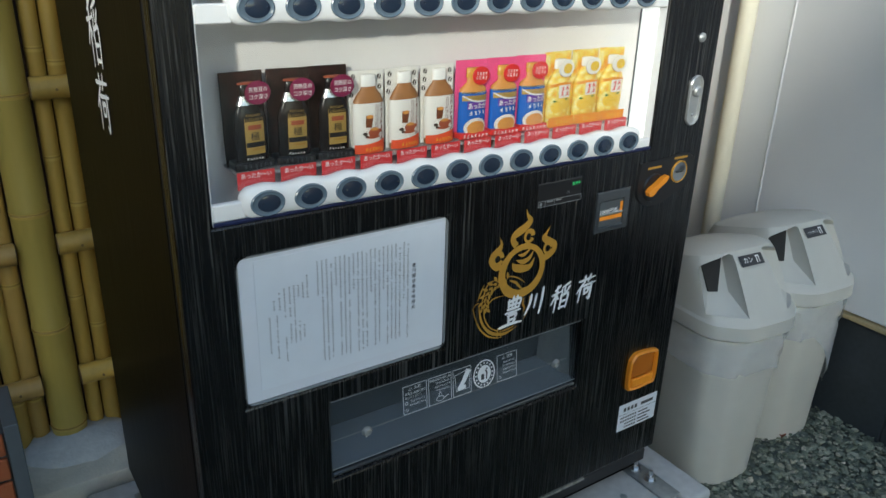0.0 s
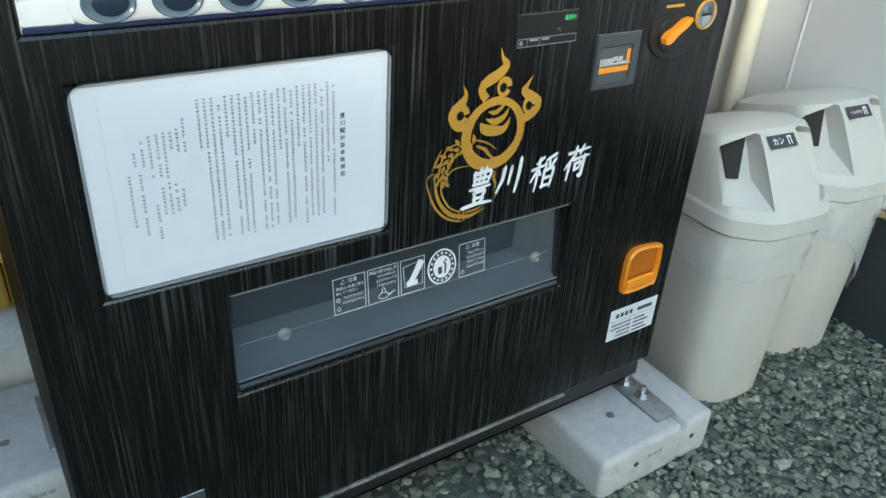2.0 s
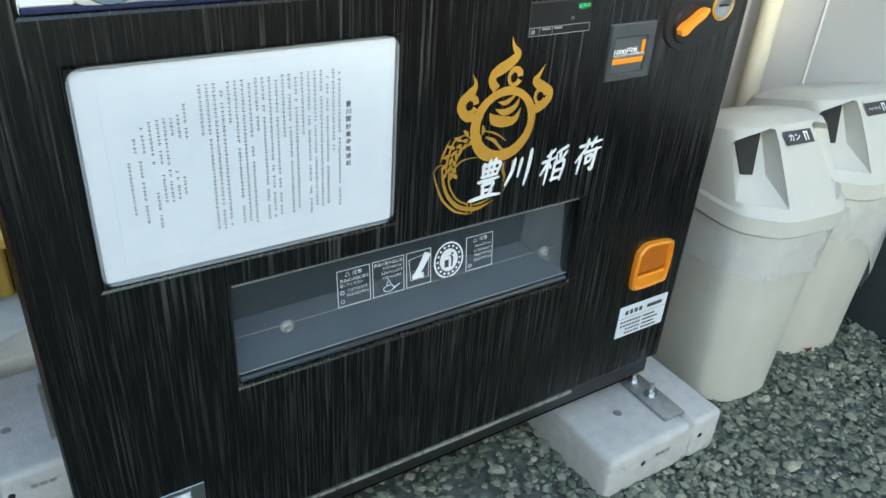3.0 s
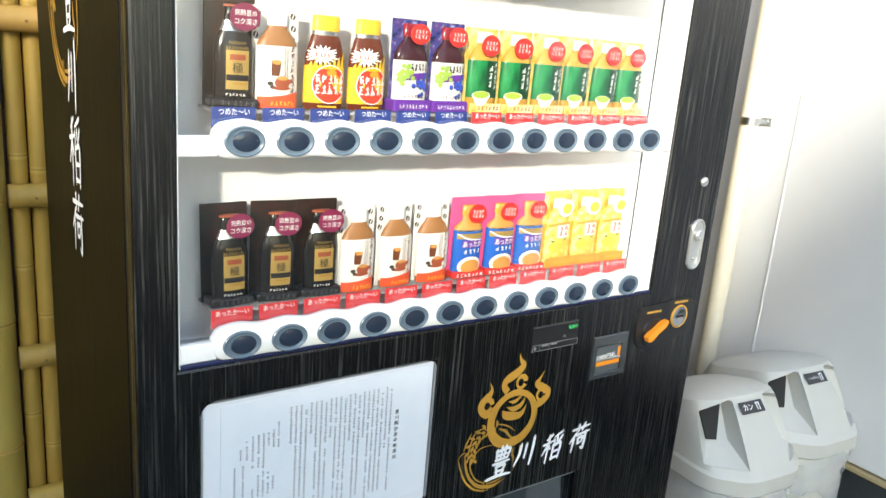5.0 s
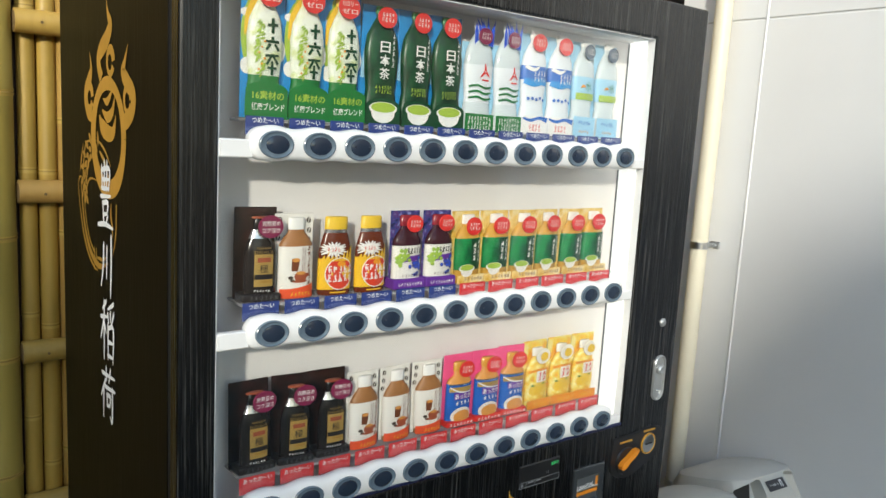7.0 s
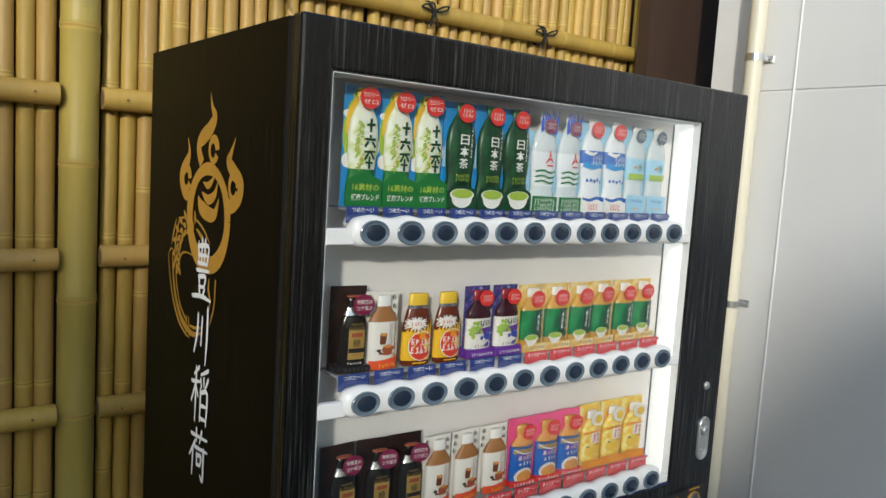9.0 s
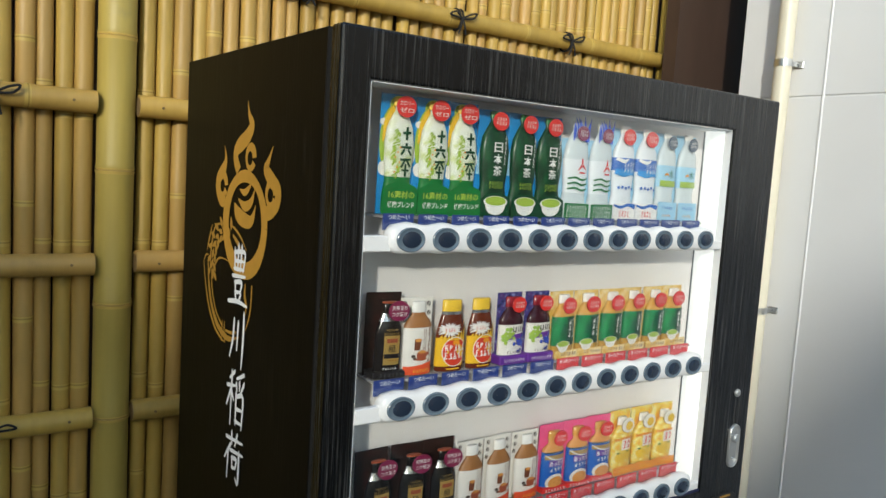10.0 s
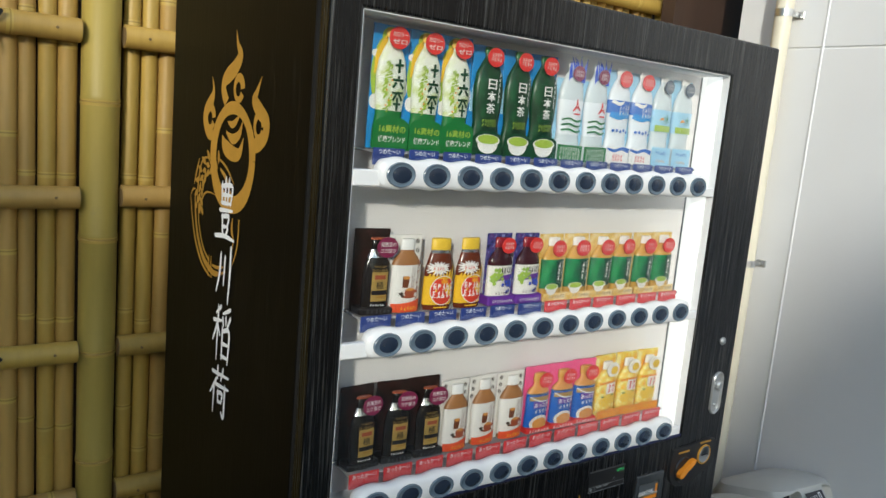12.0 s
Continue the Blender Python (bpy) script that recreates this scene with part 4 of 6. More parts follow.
    flap = part("flap", tilted(box(a + 0.003, b - 0.003, 0.010, 0.0125, c + 0.012, d - 0.004), c + 0.012, d - 0.004, 0.016), FLAP, st, "smoked clear delivery flap")
    flap.visible_shadow = False
    part("flap_tray", box(a + 0.002, b - 0.002, 0.006, 0.030, c + 0.001, c + 0.010, 0.002, 1), SMOKE, st)
    part("flap_edge", box(a + 0.002, b - 0.002, 0.007, 0.0095, d - 0.006, d - 0.003, 0.001, 1), TRAY, st)
    part("flap_fold", box(a + 0.003, b - 0.003, 0.0085, 0.0095, c + 0.016, c + 0.018), TRAY, st)
    bm = bmesh.new()
    q = [(b - 0.058, 0.086, c + 0.034), (b - 0.006, 0.024, c + 0.020), (b - 0.016, 0.030, d - 0.014), (b - 0.050, 0.086, d - 0.004)]
    loft([[bm.verts.new(p) for p in q], [bm.verts.new((p[0] + 0.003, p[1] + 0.002, p[2])) for p in q]], bm)
    bmesh.ops.recalc_face_normals(bm, faces=bm.faces[:])
    part("end_wing", bm, WING, st, "hazy grey end wing")
    part("crease", tilted(box(a + 0.004, b - 0.030, 0.0088, 0.0094, c + 0.0770, c + 0.0782), c + 0.012, d - 0.004, 0.016), WING, st)
    for u in (0.322, 0.806):
        part("pivot", lathe_at(rot_front(lathe([(0.011, 0), (0.010, 0.005), (0.0065, 0.008), (0.0045, 0.0045), (0.001, 0.004)], 16)), (u, 0.0155, c + 0.074)), WING, st, "pale clear pivot boss", 40)

    def on_flap(u, v):
        return Vector((u, y_print + 0.016 * (v - c - 0.012) / (d - c - 0.016), v))

    def label_frame(u0, u1, v0, v1):
        bm = bmesh.new()
        t = 0.0011
        g_rect(bm, u0, u1, v1 - t, v1)
        g_rect(bm, u0, u1, v0, v0 + t)
        g_rect(bm, u0, u0 + t, v0, v1)
        g_rect(bm, u1 - t, u1, v0, v1)
        return bm

    v0, v1 = 0.598, 0.660
    y_print = 0.0092
    for k, (u0, u1) in enumerate(((0.406, 0.462), (0.466, 0.522), (0.526, 0.572), (0.640, 0.694))):
        bm = label_frame(u0, u1, v0, v1)
        if k != 2:
            if k != 1:
                g_stroke(bm, [(u0 + 0.014, v1 - 0.011, 0.0009), (u0 + 0.018, v1 - 0.004, 0.0009), (u0 + 0.022, v1 - 0.011, 0.0009), (u0 + 0.014, v1 - 0.011, 0.0009)], 1)
                g_text(bm, "注意", u0 + 0.034, v1 - 0.0075, 0.0072, 0.016, 0.006)
            else:
                g_text(bm, "商品の取り出し方", u0 + 0.028, v1 - 0.0070, 0.0062, 0.050, 0.006)
            if k == 0:
                g_text(bm, "商品は1本毎に取り", u0 + 0.029, v1 - 0.0180, 0.0058, 0.048, 0.006)
                g_text(bm, "出してください", u0 + 0.024, v1 - 0.0260, 0.0058, 0.038, 0.006)
                g_ring(bm, u0 + 0.008, v0 + 0.024, 0.0035, 0.0035, 0.0012, 14)
            if k != 1:
                g_ring(bm, u0 + 0.008, v0 + 0.009, 0.0035, 0.0035, 0.0009, 14)
            for i in range(2 if k == 0 else 4 if k == 3 else 3):
                top = v1 - (0.0355 if k == 0 else 0.0190 if k == 3 else 0.0150) - 0.0085 * i
                g_chars(bm, u0 + 0.034, top, 0.034 + 0.004 * (i % 2), 0.0056, 9, 1, 40 + 5 * k + i)
            if k == 1:
                g_ring(bm, u0 + 0.028, v0 + 0.010, 0.010, 0.006, 0.0012, 16)
                g_stroke(bm, [(u0 + 0.036, v0 + 0.008, 0.002), (u0 + 0.048, v0 + 0.014, 0.0015)], 2)
                g_stroke(bm, [(u0 + 0.024, v0 + 0.016, 0.0012), (u0 + 0.028, v0 + 0.026, 0.0012), (u0 + 0.032, v0 + 0.016, 0.0012)], 2)
        else:
            g_stroke(bm, [(u0 + 0.005, v1 - 0.013, 0.0012), (u0 + 0.008, v0 + 0.012, 0.0012), (u1 - 0.005, v0 + 0.012, 0.0012), (u1 - 0.004, v1 - 0.007, 0.0012), (u0 + 0.005, v1 - 0.013, 0.0012)], 1)
            g_stroke(bm, [(u1 - 0.006, v1 - 0.008, 0.013), (u0 + 0.026, v0 + 0.030, 0.011), (u0 + 0.016, v0 + 0.018, 0.008)], 4)
            g_rect(bm, u0 + 0.011, u0 + 0.032, v0 + 0.013, v0 + 0.022)
        part("safety_label", lay(bm, on_flap), GREY_PRINT, st, "white printed safety label")
    bm = bmesh.new()
    g_ring(bm, 0.606, 0.629, 0.0285, 0.0325, 0.003)
    g_disc(bm, 0.606, 0.629, 0.0175, 0.0205)
    for k in range(16):
        t = 2 * math.pi * k / 16
        g_disc(bm, 0.606 + 0.0215 * math.cos(t), 0.629 + 0.0250 * math.sin(t), 0.0024, 0.0024, 6)
    part("recycling_label", lay(bm, on_flap), GREY_PRINT, st, "round white recycling label")
    bm = bmesh.new()
    g_rect(bm, 0.5975, 0.6055, 0.617, 0.630)
    g_stroke(bm, [(0.611, 0.616, 0.003), (0.6125, 0.632, 0.004), (0.608, 0.638, 0.002)], 2)
    g_disc(bm, 0.6125, 0.640, 0.0025, 0.0025, 8)
    part("recycling_mark", lay(bm, lambda u, v: on_flap(u, v) - Vector((0, 0.0007, 0))), INK, st)
    # emblem and lettering
    emblem(vm, on_front(-0.0012), 0.672, 0.861, 1.0, 1.0, on_front(-0.0006))
    letters = thing_part(vm, "lettering", "white brush lettering")
    for ch, u, v, h, w in ((0, 0.655, 0.774, 0.062, 0.054), (1, 0.714, 0.780, 0.056, 0.046), (2, 0.785, 0.774, 0.058, 0.048), (3, 0.858, 0.778, 0.058, 0.048)):
        bm = bmesh.new()
        g_brush(bm, BRUSH[ch], u, v, h, w, 0.0068, 0.14)
        part("letter", lay(bm, on_front(-0.0020)), PRINT, letters)
    emblem(cab, on_left(-0.0012), -0.374, 1.665, 1.95, 1.79, on_left(-0.0006))
    for ch, u, v, h, w in ((0, -0.388, 1.562, 0.116, 0.096), (1, -0.382, 1.436, 0.106, 0.078), (2, -0.382, 1.316, 0.110, 0.092), (3, -0.384, 1.192, 0.100, 0.092)):
        bm = bmesh.new()
        g_brush(bm, BRUSH[ch], u, v, h, w, 0.0092, 0.05)
        part("side_letter", lay(bm, on_left(-0.0020)), PRINT, cab, "white brush letter")
    # amount display
    dp = part("amount_display", box(0.698, 0.815, -0.003, 0.004, 0.990, 1.040, 0.002, 1), BLACK, vm, "black amount display")
    bm = bmesh.new()
    g_text(bm, "販売中", 0.798, 1.029, 0.008, 0.022, 0.01)
    part("lit_text", lay(bm, on_front(-0.0035)), LED, dp, "green lit text")
    bm = label_frame(0.699, 0.814, 0.991, 1.004)
    g_disc(bm, 0.706, 0.9975, 0.0035, 0.0035, 12)
    g_rect(bm, 0.722, 0.738, 0.999, 1.002)
    g_rect(bm, 0.745, 0.760, 0.999, 1.002)
    g_rect(bm, 0.741, 0.742, 0.992, 1.003)
    g_rect(bm, 0.717, 0.718, 0.992, 1.003)
    g_text(bm, "円", 0.778, 1.012, 0.006, 0.006)
    part("display_print", lay(bm, on_front(-0.0035)), TRAY, dp)
    # bill slot
    bs = part("bill_slot", plate(0.862, 0.960, 0.902, 0.996, -0.006, 0.004, [(0.874, 0.942, 0.916, 0.972)]), SMOKE, vm, "black banknote slot")
    bbv = bs.modifiers.new("edge", "BEVEL")
    bbv.width, bbv.segments, bbv.limit_method = 0.003, 2, "ANGLE"
    part("bill_guide", box(0.870, 0.946, -0.0045, 0.002, 0.940, 0.945, 0.001, 1), CHROME, bs)
    face = box(0.872, 0.944, -0.0025, -0.0005, 0.912, 0.974)
    part("bill_face", face, CHUTE, bs)
    bm = bmesh.new()
    g_rect(bm, 0.874, 0.934, 0.930, 0.939)
    g_rect(bm, 0.934, 0.942, 0.930, 0.966)
    part("bill_mark", lay(bm, on_front(-0.0032)), ORANGE, bs, "orange bill mark")
    bm = bmesh.new()
    g_text(bm, "1000円札", 0.901, 0.951, 0.011, 0.054, 0.014)
    part("bill_text", lay(bm, on_front(-0.0050)), PRINT, bs)
    # coin plate
    bm = bmesh.new()
    outline = spline([(0.985, 1.040), (1.06, 1.042), (1.110, 1.048), (1.152, 1.038), (1.160, 1.005), (1.140, 0.972), (1.100, 0.955), (1.060, 0.940), (1.015, 0.942), (0.985, 0.965), (0.980, 1.0), (0.985, 1.040)], 4)[:-1]
    f0 = [bm.verts.new((u, -0.005, v)) for u, v in outline]
    f1 = [bm.verts.new((1.07 + (u - 1.07) * 1.03, 0.001, 0.995 + (v - 0.995) * 1.03)) for u, v in outline]
    bm.faces.new(f0)
    for k in range(len(f0)):
        j = (k + 1) % len(f0)
        bm.faces.new((f0[k], f1[k], f1[j], f0[j]))
    bmesh.ops.recalc_face_normals(bm, faces=bm.faces[:])
    cp = part("coin_plate", bm, BLACK, vm, "black coin plate", 40)
    part("lever_boss", lathe_at(rot_front(lathe([(0.033, 0), (0.031, 0.004), (0.010, 0.005)], 24)), (1.030, -0.005, 0.982)), BLACK, cp, smooth=40)
    bm = bmesh.new()
    line = spline([(1.002, 0.974, 0.010), (1.012, 0.979, 0.018), (1.027, 0.989, 0.013), (1.046, 1.001, 0.014), (1.058, 1.008, 0.005)], 4)
    g_stroke(bm, line, 1)
    ext = bmesh.ops.extrude_face_region(bm, geom=bm.faces[:])
    for p in [e for e in ext["geom"] if isinstance(e, bmesh.types.BMVert)]:
        p.co.z = 1.0
    for p in bm.verts:
        p.co = (p.co.x, -0.010 - 0.012 * p.co.z, p.co.y)
    bmesh.ops.recalc_face_normals(bm, faces=bm.faces[:])
    part("return_lever", bm, ORANGE, cp, "orange return lever")
    part("coin_ring", lathe_at(rot_front(lathe([(0.0255, 0), (0.0255, 0.004), (0.0235, 0.005), (0.0225, 0.003)], 28, caps=False)), (1.108, -0.004, 1.008)), GOLD, cp, "brass ring round the coin slot", 40)
    part("coin_dish", lathe_at(rot_front(lathe([(0.0225, 0), (0.0215, 0.004), (0.012, 0.0035), (0.010, 0.002)], 28)), (1.108, -0.004, 1.008)), CHROME, cp, "metal coin slot", 40)
    part("coin_gap", box(1.096, 1.120, -0.0085, -0.0065, 1.0065, 1.0095), BLACK, cp)
    for u0, v0 in ((1.005, 1.026), (1.088, 1.038)):
        bm = bmesh.new()
        g_rect(bm, u0, u0 + 0.043, v0, v0 + 0.005)
        part("plate_print", lay(bm, on_front(-0.0056)), GOLD_DULL, cp)
    # coin return
    bm = bmesh.new()
    pts = spline([(1.040, 0.545), (1.058, 0.556), (1.118, 0.550), (1.131, 0.536), (1.130, 0.462), (1.110, 0.452), (1.046, 0.452), (1.034, 0.468), (1.034, 0.530), (1.040, 0.545)], 5)[:-1]
    loops = []
    for sc, y in ((1.0, 0.002), (1.0, -0.010), (0.93, -0.014), (0.86, -0.010), (0.84, -0.001)):
        loops.append([bm.verts.new((1.083 + (u - 1.083) * sc, y, 0.504 + (v - 0.504) * sc)) for u, v in pts])
    for p, q in zip(loops, loops[1:]):
        for k in range(len(p)):
            j = (k + 1) % len(p)
            bm.faces.new((p[k], p[j], q[j], q[k]))
    bm.faces.new(loops[-1])
    bmesh.ops.recalc_face_normals(bm, faces=bm.faces[:])
    cr = part("coin_return", bm, ORANGE, vm, "orange coin return cup", 40)
    part("return_flap", box(1.045, 1.122, -0.006, -0.002, 0.486, 0.546, 0.003, 2), ORANGE_CLEAR, cr, "amber return flap")
    bm = box(1.045, 1.122, -0.012, -0.003, 0.460, 0.484, 0.004, 2)
    part("return_lip", bm, ORANGE, cr)
    # lock and handle
    part("lock", lathe_at(rot_front(lathe([(0.010, 0), (0.010, 0.003), (0.007, 0.006), (0.002, 0.0065)], 20)), (1.124, 0, 1.299)), SATIN, vm, "round metal lock", 40)
    bm = bmesh.new()
    pill = [(1.128 + 0.021 * math.cos(a), (1.199 if math.sin(a) > 0 else 1.131) + 0.021 * math.sin(a)) for a in (2 * math.pi * k / 32 for k in range(32))]
    loops = []
    for sc, y in ((1.0, 0.001), (1.0, -0.004), (0.92, -0.006), (0.82, -0.005), (0.78, -0.001)):
        loops.append([bm.verts.new((1.128 + (u - 1.128) * sc, y, 1.165 + (v - 1.165) * (1 - (1 - sc) * 0.42))) for u, v in pill])
    for p, q in zip(loops, loops[1:]):
        for k in range(32):
            j = (k + 1) % 32
            bm.faces.new((p[k], p[j], q[j], q[k]))
    bm.faces.new(loops[-1])
    bmesh.ops.recalc_face_normals(bm, faces=bm.faces[:])
    hd = part("handle", bm, SATIN, vm, "brushed metal pull handle plate", 40)
    part("keyhole", lathe_at(rot_front(lathe([(0.012, 0), (0.012, 0.007), (0.008, 0.010), (0.003, 0.009)], 18)), (1.128, -0.002, 1.186)), SATIN, hd, smooth=40)
    part("rivet", lathe_at(rot_front(lathe([(0.004, 0), (0.002, 0.003)], 10)), (1.128, -0.002, 1.134)), STEEL, hd)
    # stickers
    sk = part("sticker", box(1.026, 1.163, -0.0012, 0.0002, 0.330, 0.408), PAPER, vm, "white printed service sticker")
    bm = bmesh.new()
    for k in range(4):
        g_rect(bm, 1.042 + 0.013 * k, 1.051 + 0.013 * k, 0.386, 0.397)
    g_rect(bm, 1.104, 1.148, 0.387, 0.396)
    g_rect(bm, 1.028, 1.161, 0.378, 0.3788)
    for r in range(4):
        for k in range(7):
            if r < 2 or k > 1:
                g_rect(bm, 1.034 + 0.0085 * k, 1.040 + 0.0085 * k, 0.366 - 0.010 * r, 0.371 - 0.010 * r)
        g_rect(bm, 1.098, 1.098 + rnd.uniform(0.03, 0.055), 0.366 - 0.010 * r, 0.370 - 0.010 * r)
    part("sticker_print", lay(bm, on_front(-0.0018)), INK, sk)
    rp = part("rating_plate", box(0.055, 0.172, -0.0015, 0.0002, 0.270, 0.362, 0.0006, 1), CHROME, vm, "metal rating plate")
    part("rating_label", box(0.062, 0.150, -0.0022, -0.0016, 0.276, 0.352), PAPER, rp)
    bm = bmesh.new()
    for r in range(5):
        g_rect(bm, 0.070, 0.070 + rnd.uniform(0.05, 0.075), 0.340 - 0.011 * r, 0.3455 - 0.011 * r)
    part("rating_print", lay(bm, on_front(-0.0028)), INK, rp)
    return vm


def thing_part(parent, name, label):
    """A thin backing letter bar that carries the letters of one line."""
    bm = bmesh.new()
    g_rect(bm, 0.690, 0.6903, 0.7555, 0.7558)
    return part(name, lay(bm, on_front(-0.0011)), PRINT, parent, label)


def tilted(bm, z0, z1, lean):
    """Leans an upright sheet back towards its top."""
    for v in bm.verts:
        v.co.y += lean * (v.co.z - z0) / (z1 - z0)
    return bm


def rot_front(bm):
    """Turns a lathed piece so that its axis points to the front."""
    bmesh.ops.rotate(bm, cent=(0, 0, 0), matrix=Matrix.Rotation(radians(90), 3, "X"), verts=bm.verts)
    return bm


def led():
    m = bpy.data.materials.new("green_led")
    m.use_nodes = True
    b = m.node_tree.nodes["Principled BSDF"]
    b.inputs["Base Color"].default_value = (0.02, 0.1, 0.03, 1)
    b.inputs["Emission Color"].default_value = (0.1, 0.9, 0.25, 1)
    b.inputs["Emission Strength"].default_value = 0.22
    return m


LED = led()


# emission added to the right side panel and jamb face to brighten them
def glow_panel():
    m = bpy.data.materials.new("glowing_panel")
    m.use_nodes = True
    b = m.node_tree.nodes["Principled BSDF"]
    b.inputs["Base Color"].default_value = (0.8, 0.8, 0.8, 1)
    b.inputs["Roughness"].default_value = 0.4
    b.inputs["Emission Color"].default_value = (1.0, 0.95, 0.88, 1)
    b.inputs["Emission Strength"].default_value = 0.45
    return m


GLOW = glow_panel()


def foot(x0, x1, y0, y1, bolt):
    """A cast concrete foot under the machine, with a bolted steel strap."""
    f = thing("concrete_foot", ((x0 + x1) / 2, (y0 + y1) / 2, -0.01), "pale cast concrete foot block with a bolted steel strap", "foot block", group="machine feet")
    bx, by = bolt
    g = 0.006
    bm = box(x0, bx + 0.03 - g, y0, y1, -0.01, 0.110, 0.016, 3)
    part("block", bm, CONCRETE, f, smooth=40)
    part("block", box(bx + 0.03 + g, x1, y0, y1, -0.01, 0.110, 0.014, 3), CONCRETE, f, smooth=40)
    part("web", box(bx + 0.02, bx + 0.04, y0 + 0.008, y1 - 0.01, -0.01, 0.090), CONCRETE, f)
    part("hole", rod((bx - 0.105, by - 0.005, 0.1095), (bx - 0.105, by - 0.005, 0.1112), 0.010, 16), STEEL, f)
    # dark discs stand in for the unlit holes of the front face
    for hx in (bx - 0.12, bx + 0.06):
        part("hole", rod((hx, y0 - 0.0008, 0.060), (hx, y0 + 0.001, 0.060), 0.007, 12), HOLE_DARK, f)
    bm = bmesh.new()
    for k in range(3):
        g_rect(bm, bx - 0.085 + 0.017 * k, bx - 0.073 + 0.017 * k, 0.062, 0.072)
    part("cast_mark", lay(bm, on_front(y0 - 0.0008)), STEEL, f)
    st = part("strap", box(bx - 0.031, bx + 0.031, by - 0.080, by + 0.11, 0.1105, 0.119, 0.004, 2), STEEL, f, "grey steel strap", 40)
    for dy in (0.0, 0.055):
        part("nut", rod((bx, by + dy, 0.119), (bx, by + dy, 0.132), 0.012, 6), CHROME, st)
        part("washer", rod((bx, by + dy, 0.119), (bx, by + dy, 0.122), 0.017, 16), CHROME, st)
        part("bolt", rod((bx, by + dy, 0.13), (bx, by + dy, 0.150), 0.006, 10), CHROME, st)
    return f


def bins():
    for cx, cy, rz, short in ((BIN1[0], BIN1[1], BIN1[2], False), (BIN2[0], BIN2[1], BIN2[2], True)):
        b = waste_bin(short)
        b.location = (cx, cy, 0.4 * rise(cx, cy))
        b.rotation_euler = (0, 0, radians(rz))


BIN1, BIN2 = (1.534, 0.147, -6), (1.856, 0.166, -5)


def section(hw, hf, hb, ch, z, bm, rr=0.3):
    """A rounded eight-sided ring: half width, front reach, back reach, corner cut."""
    pts = [(-hw + ch, -hf), (hw - ch, -hf), (hw, -hf + ch * 0.8), (hw, hb - ch), (hw - ch, hb), (-hw + ch, hb), (-hw, hb - ch), (-hw, -hf + ch * 0.8)]
    out = []
    n = len(pts)
    for k in range(n):
        p, q, r = Vector(pts[k - 1]), Vector(pts[k]), Vector(pts[(k + 1) % n])
        for t in (0.0, 0.25, 0.5, 0.75, 1.0):
            a, c = q.lerp(p, 0.27), q.lerp(r, 0.27)
            out.append(a.lerp(q, t).lerp(q.lerp(c, t), t))
    return [bm.verts.new((p.x, p.y, z)) for p in out]


def loft(rings, bm, cap0=True, cap1=True):
    for a, b in zip(rings, rings[1:]):
        n = len(a)
        for k in range(n):
            bm.faces.new((a[k], a[(k + 1) % n], b[(k + 1) % n], b[k]))
    if cap0:
        bm.faces.new(rings[0][::-1])
    if cap1:
        bm.faces.new(rings[-1])
    return bm


def carve(bm, cutters):
    """Takes the convex cutters out of bm."""
    def temp(x):
        me = bpy.data.meshes.new("scrap")
        x.to_mesh(me)
        x.free()
        ob = bpy.data.objects.new("scrap", me)
        scene.collection.objects.link(ob)
        return ob
    base = temp(bm)
    tools = [temp(c) for c in cutters]
    for t in tools:
        m = base.modifiers.new("cut", "BOOLEAN")
        m.operation, m.object, m.solver = "DIFFERENCE", t, "EXACT"
    bpy.context.view_layer.update()
    me = bpy.data.meshes.new_from_object(base.evaluated_get(bpy.context.evaluated_depsgraph_get()))
    out = bmesh.new()
    out.from_mesh(me)
    for o in (base, *tools):
        bpy.data.objects.remove(o)
    bpy.data.meshes.remove(me)
    return out


